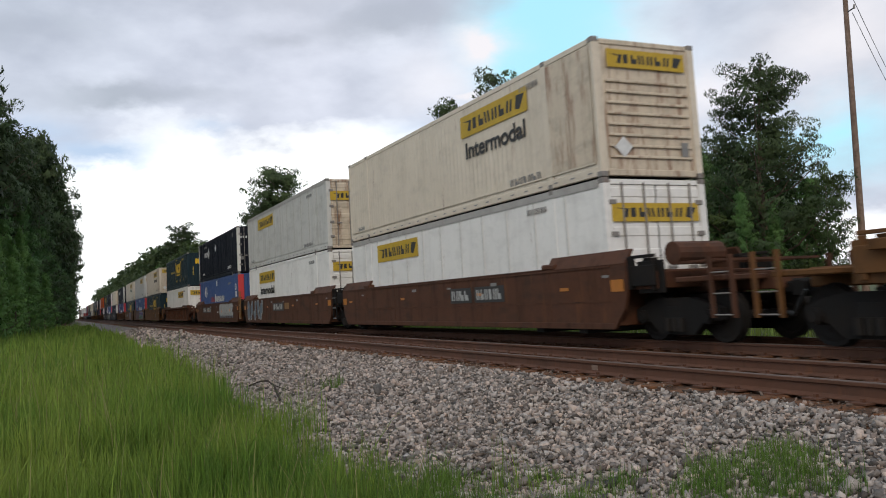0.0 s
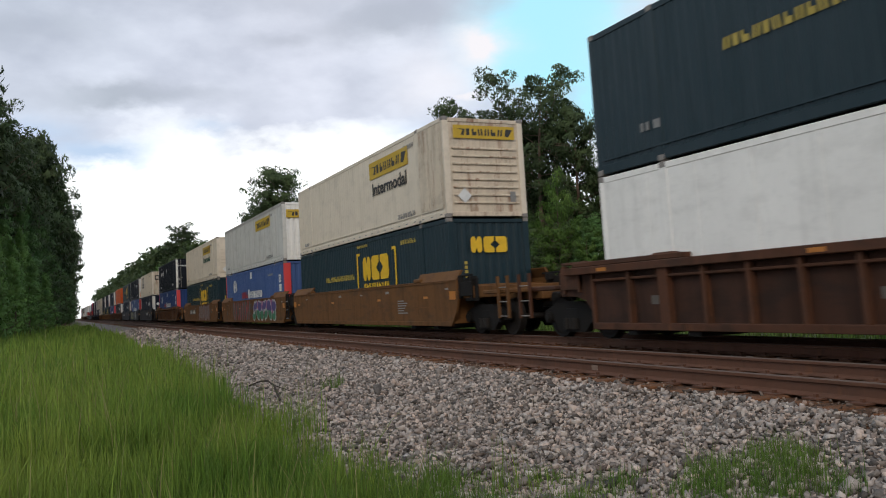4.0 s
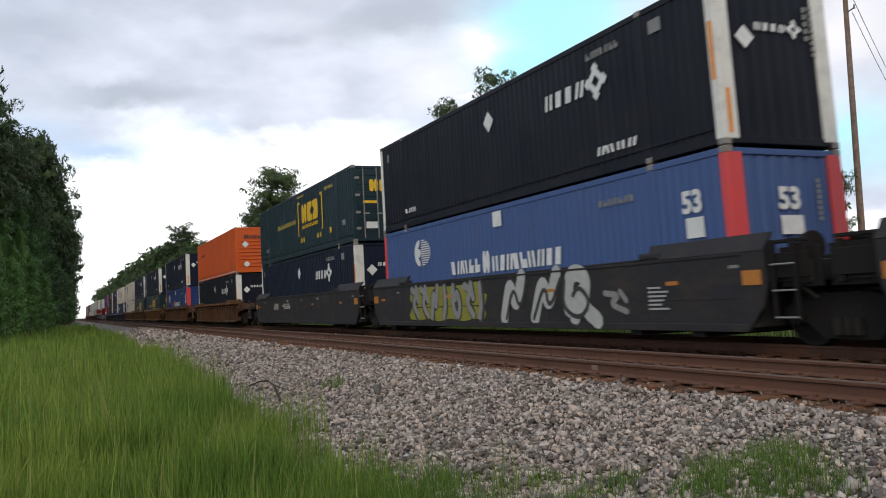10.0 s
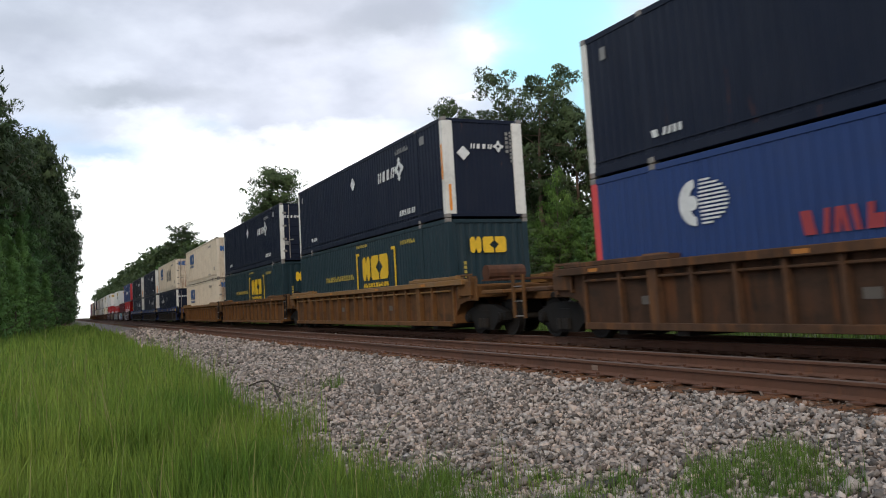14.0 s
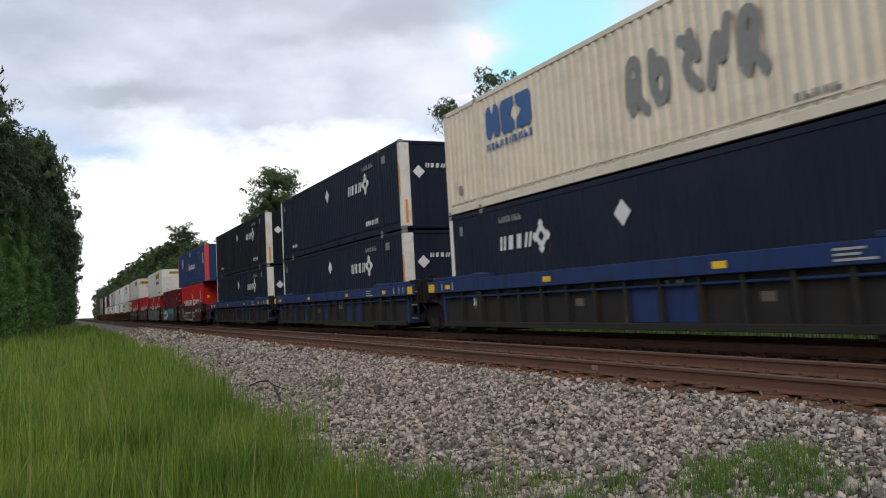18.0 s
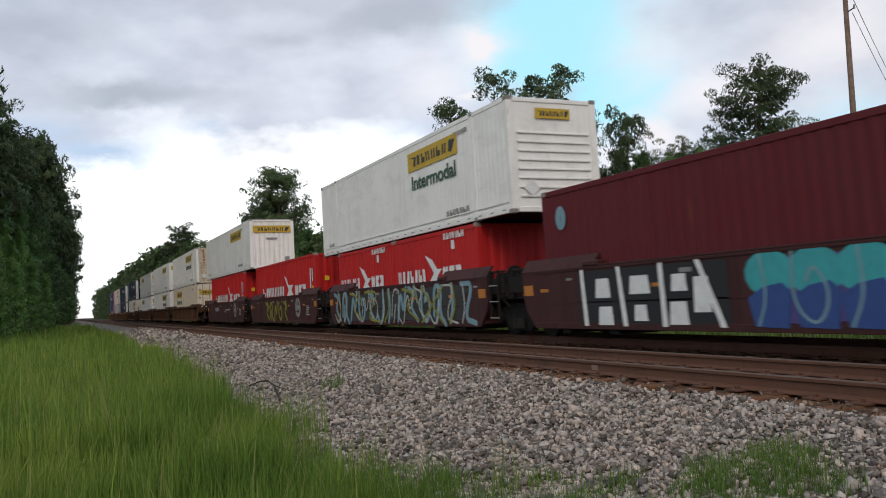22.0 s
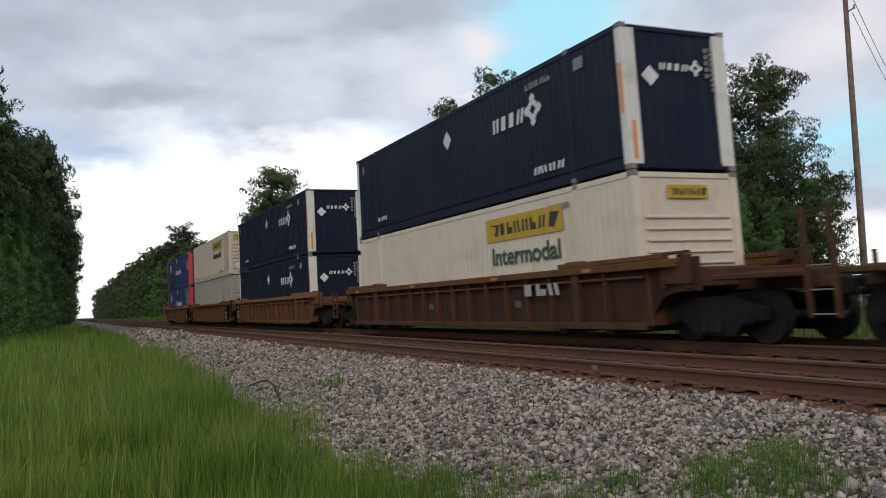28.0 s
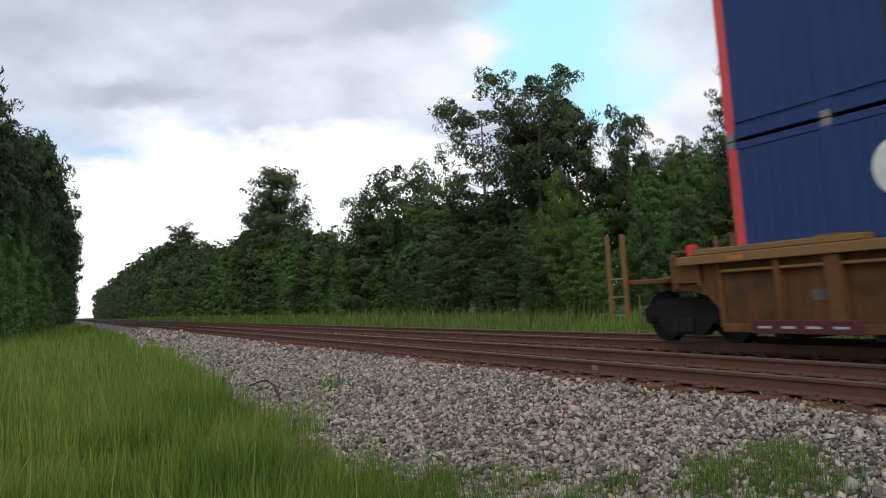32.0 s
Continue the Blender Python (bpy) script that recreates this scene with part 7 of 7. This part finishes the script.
MARKS = {
    1: plate_marks(0.9, 0.92, 1.3) + plate_marks(2.4, 0.92, 1.6, 6, 3),
    2: plate_marks(-1.45, 0.9, 2.3, 3, 5) + bubble(-7.9, -3.7, 0.36, 1.46, "anjsn", 71, "m_pale", "m_slate", "slate and white bubble graffiti", 0.24) + [("paint_patch", rect(1.05, 1.9, 0.9, 1.2), "car_yellow", "", 0.006)],
    3: plate_marks(-5.2, 0.95, 1.5) + plate_marks(-3.4, 0.95, 1.8, 6, 3) + [blotch(1.8, 7.4, 0.52, 1.47, 72, "m_pale")] + bubble(2.0, 7.2, 0.58, 1.44, "aasxz", 72, "m_grey", "m_chalk", "chalky white bubble graffiti", 0.20)
       + [spray(2.1, 7.2, 0.5, 0.66, "zzzzzz", 73, "m_slate", "", 0.06, 0.02), ("graffiti", ring_shape(3.0, 0.92, 0.16, 0.06, 0.06, 12), "m_orange", "", 0.022), ("graffiti", ring_shape(5.9, 0.98, 0.2, 0.07, 0.07, 12), "m_orange", "", 0.022), ("notice", rect(1.1, 1.5, 0.85, 0.93), "m_white", "", 0.008)],
    5: lines_mark(4.4, 0.8, 0.6, 6, "m_grey"),
    6: bubble(-4.8, 0.6, 0.30, 1.44, "slnjlnlsln", 74, "m_black", "m_sooty", "grey, black and red graffiti across the car", 0.20) + [spray(-4.4, 0.6, 0.35, 1.44, "lljlllnl", 75, "m_red", "", 0.09, 0.02), spray(0.2, 1.5, 0.5, 1.3, "so", 70, "m_black", "", 0.09),
       blotch(1.2, 7.3, 0.62, 1.47, 96, "m_pink")] + bubble(1.4, 7.2, 0.75, 1.46, "nonao", 76, "m_chalk", "m_purple", "", 0.32) + bubble(1.2, 7.1, 0.32, 1.0, "jsonsj", 78, "m_chalk", "m_lime", "green, purple and white bubble graffiti", 0.30)
       + lines_mark(-7.0, 0.5, 0.7, 3, "m_black"),
    7: plate_marks(-4.8, 0.85, 1.3) + plate_marks(-3.4, 0.85, 1.6, 6, 2) + [blotch(0.0, 5.4, 0.36, 1.46, 98, "m_dusty")] + bubble(0.1, 5.6, 0.32, 1.46, "jsnanl", 80, "m_lilac", "m_dusty", "pinkish grey graffiti", 0.26) + [spray(0.3, 5.4, 0.5, 1.4, "lzlslx", 82, "m_slate", "", 0.06, 0.022), spray(5.9, 6.7, 0.85, 1.25, "o", 99, "m_black", "", 0.1)],
    8: [spray(-6.4, 2.2, 0.45, 1.22, "naslozna", 61, "m_stain", "faint grey scrawl between the ribs", 0.10, -0.124)],
    9: plate_marks(1.1, 0.9, 1.4, 4, 6) + plate_marks(2.6, 0.9, 1.5, 6, 7) + lines_mark(5.9, 0.6, 0.65, 5) + [("notice", rect(4.6, 4.95, 1.12, 1.2), "m_amber", "", 0.008), ("notice", rect(6.75, 7.05, 0.78, 0.98), "m_grey", "", 0.008), ("notice", rect(5.2, 5.32, 1.1, 1.25), "m_pale", "", 0.008), ("notice", rect(7.3, 7.42, 1.15, 1.28), "m_pale", "", 0.008), ("notice", rect(3.2, 3.8, 1.22, 1.26), "m_pale", "", 0.008)],
    10: [blotch(-5.9, -0.1, 0.3, 1.46, 84, "m_olive")] + bubble(-5.5, -0.2, 0.34, 1.46, "ssnlosl", 83, "m_black", "m_grey", "grey bubble graffiti on an olive ground", 0.20) + [spray(0.3, 4.6, 0.28, 1.56, "nna", 85, "m_chalk", "bold white spray-painted bands", 0.36), spray(0.55, 4.4, 0.4, 1.3, "nno", 97, "m_black", "", 0.10, 0.018)]
        + lines_mark(6.0, 0.55, 0.6, 6) + [spray(4.6, 5.5, 0.5, 1.0, "s", 51, "m_grey", "", 0.12)],
    11: plate_marks(-4.6, 0.9, 1.2, 4, 6) + plate_marks(-2.6, 0.9, 1.5, 6, 7, False),
    20: [spray(-3.25, 3.3, 0.3, 1.0, "HICCUP", 86, "m_chalk", "pale grey spray-painted capitals", 0.12, 0.010, 0)] + round_emblem(-3.8, 0.95) + plate_marks(3.5, 0.95, 1.5, 6, 4, False) + lines_mark(5.3, 0.5, 1.0, 4),
    21: [("graffiti", rect(-4.55, -0.25, 0.30, 1.40), "m_jet", "black sprayed ground with white strokes", 0.006)] + [("graffiti", flat_shape([(x, 0.30), (x + 0.14, 0.30), (x + 0.06 + d, 1.44), (x - 0.06 + d, 1.44)]), "m_white", "", 0.011) for x, d in ((-4.4, 0.0), (-3.1, -0.06), (-1.95, 0.04), (-0.5, -0.45))]
        + [("graffiti", flat_shape([(x, z), (x + w, z), (x + w * 0.92, z + h), (x + w * 0.1, z + h)]), "m_white", "", 0.011) for x, z, w, h in ((-3.95, 0.85, 0.5, 0.38), (-3.9, 0.32, 0.5, 0.36), (-2.85, 0.9, 0.62, 0.34), (-2.75, 0.4, 0.4, 0.3), (-1.75, 0.34, 0.5, 0.4), (-1.65, 0.92, 0.42, 0.3), (-1.1, 0.55, 0.42, 0.6))]
        + [blotch(-0.15, 4.9, 0.28, 1.46, 88, "m_purple")] + [("graffiti", flat_shape([(x + 0.12 + 0.5 * math.cos(radians(a)), 1.12 + 0.36 * math.sin(radians(a))) for a in range(0, 360, 24)]), "m_teal", "teal and blue graffiti with white edges", 0.012 + 0.001 * k) for k, x in enumerate((0.5, 1.35, 2.2, 3.05, 3.9))]
        + [("graffiti", flat_shape([(x - 0.30, 0.32), (x + 0.36, 0.30), (x + 0.46, 0.84), (x + 0.30, 0.98), (x - 0.1, 0.92), (x - 0.40, 0.76)]), "m_spray_blue", "", 0.018) for x in (0.55, 1.42, 2.25, 3.1, 4.0)]
        + [spray(0.2, 4.4, 0.32, 1.44, "lolol", 88, "m_lightblue", "", 0.05, 0.024)]
        + lines_mark(5.2, 0.55, 0.6, 6),
    22: [blotch(-6.2, 6.4, 0.28, 1.46, 95, "m_black")] + [spray(-6.2, 6.3, 0.26, 1.46, "sanosjlnsoalz", 91, "m_lightblue", "pale blue graffiti strokes along the whole car", 0.15, 0.010), spray(-6.1, 6.2, 0.3, 1.4, "jlsnolansjzl", 89, "m_chalk", "", 0.06, 0.018)] + [spray(-6.0, 6.0, 0.3, 1.4, "lszlsxl", 92, "m_olive", "", 0.08, 0.022)],
    23: [spray(-3.0, 1.8, 0.3, 1.3, "sanos", 94, "m_olive", "olive yellow graffiti", 0.14)] + round_emblem(3.65, 0.95) + lines_mark(5.1, 0.55, 0.6, 6),
    24: plate_marks(-3.6, 0.95, 1.6, 6, 4, False) + round_emblem(3.84, 0.98) + lines_mark(5.2, 0.6, 0.68, 6) + [("notice", rect(0.3, 0.42, 0.85, 1.08), "m_white", "", 0.008), ("notice", rect(0.75, 2.1, 0.97, 1.05), "m_pale", "", 0.008)],
    28: plate_marks(3.9, 0.95, 1.9, 3, 4, False),
}


def build_cars():
    for i, (style, mat, front, rear) in CARS.items():
        forty = 20 <= i <= 24
        hc = 6.095 if forty else 8.075
        mid = D[i] + 8.075
        chord = {8: "car_mustard", 12: "car_mustard", 28: "car_mustard", 14: "car_yellow", 15: "car_mustard", 16: "car_yellow", 29: "car_yellow", 30: "car_mustard", 31: "car_yellow"}.get(i)
        c = well_car(style, hc, mat, front, rear, MARKS.get(i, ()), chord, brake=i in (1, 9, 14, 22, 25), yellow=i == 3, tall=2.05 if i in (27, 31) else 1.48)
        if mat == "car_blue":
            for k in ({17: (7, 8), 18: (1, 3, 6, 9, 10), 19: (5, 6, 8, 9, 10, 12)}[i]):
                part("side_panel", boxes((-7.14 + 1.02 * k + 0.05, -7.14 + 1.02 * k + 0.97, -0.012, 0.0, 0.37, 1.0)), M["car_blue"], c, "clean blue panel", (0, -HY - 0.2 + 0.128, 0))
        if i in (29, 30, 31):
            for x, strip in ((7.05, 5.9), (-8.2, -7.7)):
                if (i, x) in ((29, 7.05), (31, -8.2)):
                    if i == 31:
                        part("warning_strip", boxes((strip, strip + 2.0, -0.03, 0.0, 0.22, 0.42), bevel=0.01), M["strip_red"], c, "dark red warning strip", (0, -HY - 0.2 - 0.012, 0))
                    continue
                part("notice_board", boxes((x + 0.15, x + 1.05, -0.02, 0.0, 0.42, 1.32), bevel=0.006), M["steel_dark"], c, "black notice panel with white bars", (0, -HY - 0.2 - 0.012, 0))
                for z in (0.5, 0.6, 0.72, 0.84, 1.12):
                    part("notice_line", rect(x + 0.35, x + 0.95 - 0.3 * (z > 1), z, z + 0.045), M["m_pale"], c, "", (0, -HY - 0.2 - 0.036, 0))
                part("warning_strip", boxes((strip, strip + 2.0, -0.03, 0.0, 0.22, 0.42), bevel=0.01), M["strip_red"], c, "dark red warning strip", (0, -HY - 0.2 - 0.012, 0))
        if i == 31:
            part("marker_lamp", cyl(bmesh.new(), (-hc - 1.05, -HY - 0.02, 1.46), (-hc - 1.05, -HY - 0.02, 1.70), 0.09, seg=10), M["lamp_red"], c, "red end-of-train marker lamp")
            for k in range(4):
                part("strip_mark", rect(-7.55 + 0.46 * k, -7.3 + 0.46 * k, 0.30, 0.335), M["m_chalk"], c, "", (0, -HY - 0.2 - 0.046, 0))
        place_car(c, mid)


def build_loads():
    up = {1: lambda: jb("cream", "m_black", 1.75, "slats", low=True, end="cream_rust"), 2: lambda: jb("white_grey", "m_black", -5.2, "doors", "flat", False, end="cream_rust", tone="white_grey"),
          3: lambda: navy("doors", True, "navy_dark"), 4: lambda: bracket_green(x=-0.2), 5: lambda: jb("cream", "m_black", 1.75, "slats", low=True, end="cream_rust"),
          6: lambda: jb("white_grey", "m_black", 1.75, "plain", "flat", False, tone="white_grey", end="white"), 7: lambda: jb("cream", "m_green", 1.6, "slats"), 8: lambda: navy("doors", True, "navy_dark"),
          9: lambda: cream_mark(boxed=True), 10: lambda: navy("plain", False, "navy_dark"), 11: lambda: bracket_green("doors", 0.15), 12: orange_box, 13: lambda: navy(), 14: lambda: navy(),
          15: lambda: navy("doors", False), 16: lambda: cream_mark("plain", "m_blue"), 17: lambda: cream_mark("doors", "m_blue", "m_grey"), 18: lambda: navy(), 19: lambda: navy("plain", False, "navy_dark"),
          20: lambda: stack_blue(), 22: lambda: jb("white", "m_green", 1.6, "slats", tone="white"), 24: lambda: jb("white", "m_black", 1.9, "plain", "flat", False, tone="white"),
          25: lambda: jb("white", "m_green", 1.6, "slats", tone="white", end="cream_rust"), 26: lambda: jb("white", "m_black", 1.9, "plain", "flat", False, tone="white"),
          27: lambda: jb("white_grey", "m_black", -5.3, "doors", "flat", False, tone="white_grey"), 28: lambda: navy(), 29: lambda: navy(), 30: lambda: jb("cream", "m_black", 1.7, "slats", low=True, end="cream_rust"),
          31: lambda: stack_blue(patch=((-5.0, -2.4, "green"),))}
    down = {1: lambda: jb("white", "m_black", -5.3, "doors", "flat", False, tone="white"), 2: lambda: jb("white", "m_black", -5.3, "doors", "fine", True, tone="white"), 3: lambda: stack_blue("blue_pale"),
            4: lambda: jb("white", "m_black", 1.25, "plain", "flat", False, tone="white"), 5: lambda: bracket_green(), 6: lambda: stack_blue("blue_pale"), 7: lambda: bracket_green(x=-0.4), 8: lambda: stack_blue(),
            9: lambda: navy(), 10: lambda: stack_blue("blue_pale", white_word=True), 11: lambda: navy(), 12: lambda: navy("plain", False, "navy_dark"), 13: lambda: stack_blue(), 14: lambda: bracket_green(), 15: lambda: bracket_green(),
            16: lambda: cream_mark("doors", "m_blue"), 17: lambda: navy("doors", True), 18: lambda: navy(), 19: lambda: navy(), 20: lambda: red_box(), 21: maroon_box, 23: lambda: red_box(), 24: lambda: red_box(),
            25: lambda: jb("cream", "m_green", -5.2, "doors"), 26: lambda: jb("white", "m_black", 1.35, "slats", tone="white"), 27: lambda: jb("white", "m_black", -5.3, "doors", "flat", False, tone="white"), 28: lambda: jb("cream", "m_green", 1.95, "slats"),
            29: lambda: navy(), 30: grey_box, 31: lambda: stack_blue(patch=((5.4, 7.9, "car_teal"),))}
    for i, make in up.items():
        load(make(), D[i] + 8.075, BASE2 - 0.31 * (i == 22))
    for i, make in down.items():
        load(make(), D[i] + 8.075, BASE1)
    for k in (-1, 1):
        load(red_box(pair=True), D[22] + 8.075 + k * 3.06, BASE1)


M["strip_red"] = plain("dark_red_strip", (0.075, 0.008, 0.014), 0.7)
M["lamp_red"] = plain("red_lamp_lens", (0.55, 0.02, 0.015), 0.3)
M["m_dull_yellow"] = plain("worn_yellow_marking", (0.40, 0.30, 0.05), 0.6)
M["car_teal"] = paint("teal_panel_paint", (0.055, 0.10, 0.13), 0.5, 0.2, 0.05)
build_cars()
build_loads()


# ---------------------------------------------------------------- how the train runs
def run(t):
    """Metres that the train has gone at t seconds."""
    u = t / 32.0
    return 0.09 + 622.468 * u + 3.429 * u ** 2 + 6.226 * u ** 3


def motions():
    times_s = [4.0 * i for i in range(9)]
    for ob, back, y, z in RIDERS:
        walk(ob, [(t, pose(run(t) - back, y, z)) for t in times_s])
    # the wheels roll: all wheelsets turn alike, so those of one side of a bogie share their keys
    first = {}
    for w, s in WHEELSETS:
        if s not in first:
            walk(w, [(k / FPS, Matrix.Translation((s * 0.89, 0, AXLE_R)) @ Matrix.Rotation(run(k / FPS) / AXLE_R, 4, "Y")) for k in range(0, 32 * FPS + 1)])
            first[s] = w.animation_data
        else:
            w.rotation_mode = "QUATERNION"
            keys = w.animation_data_create()
            keys.action = first[s].action
            keys.action_slot = first[s].action_slot


motions()
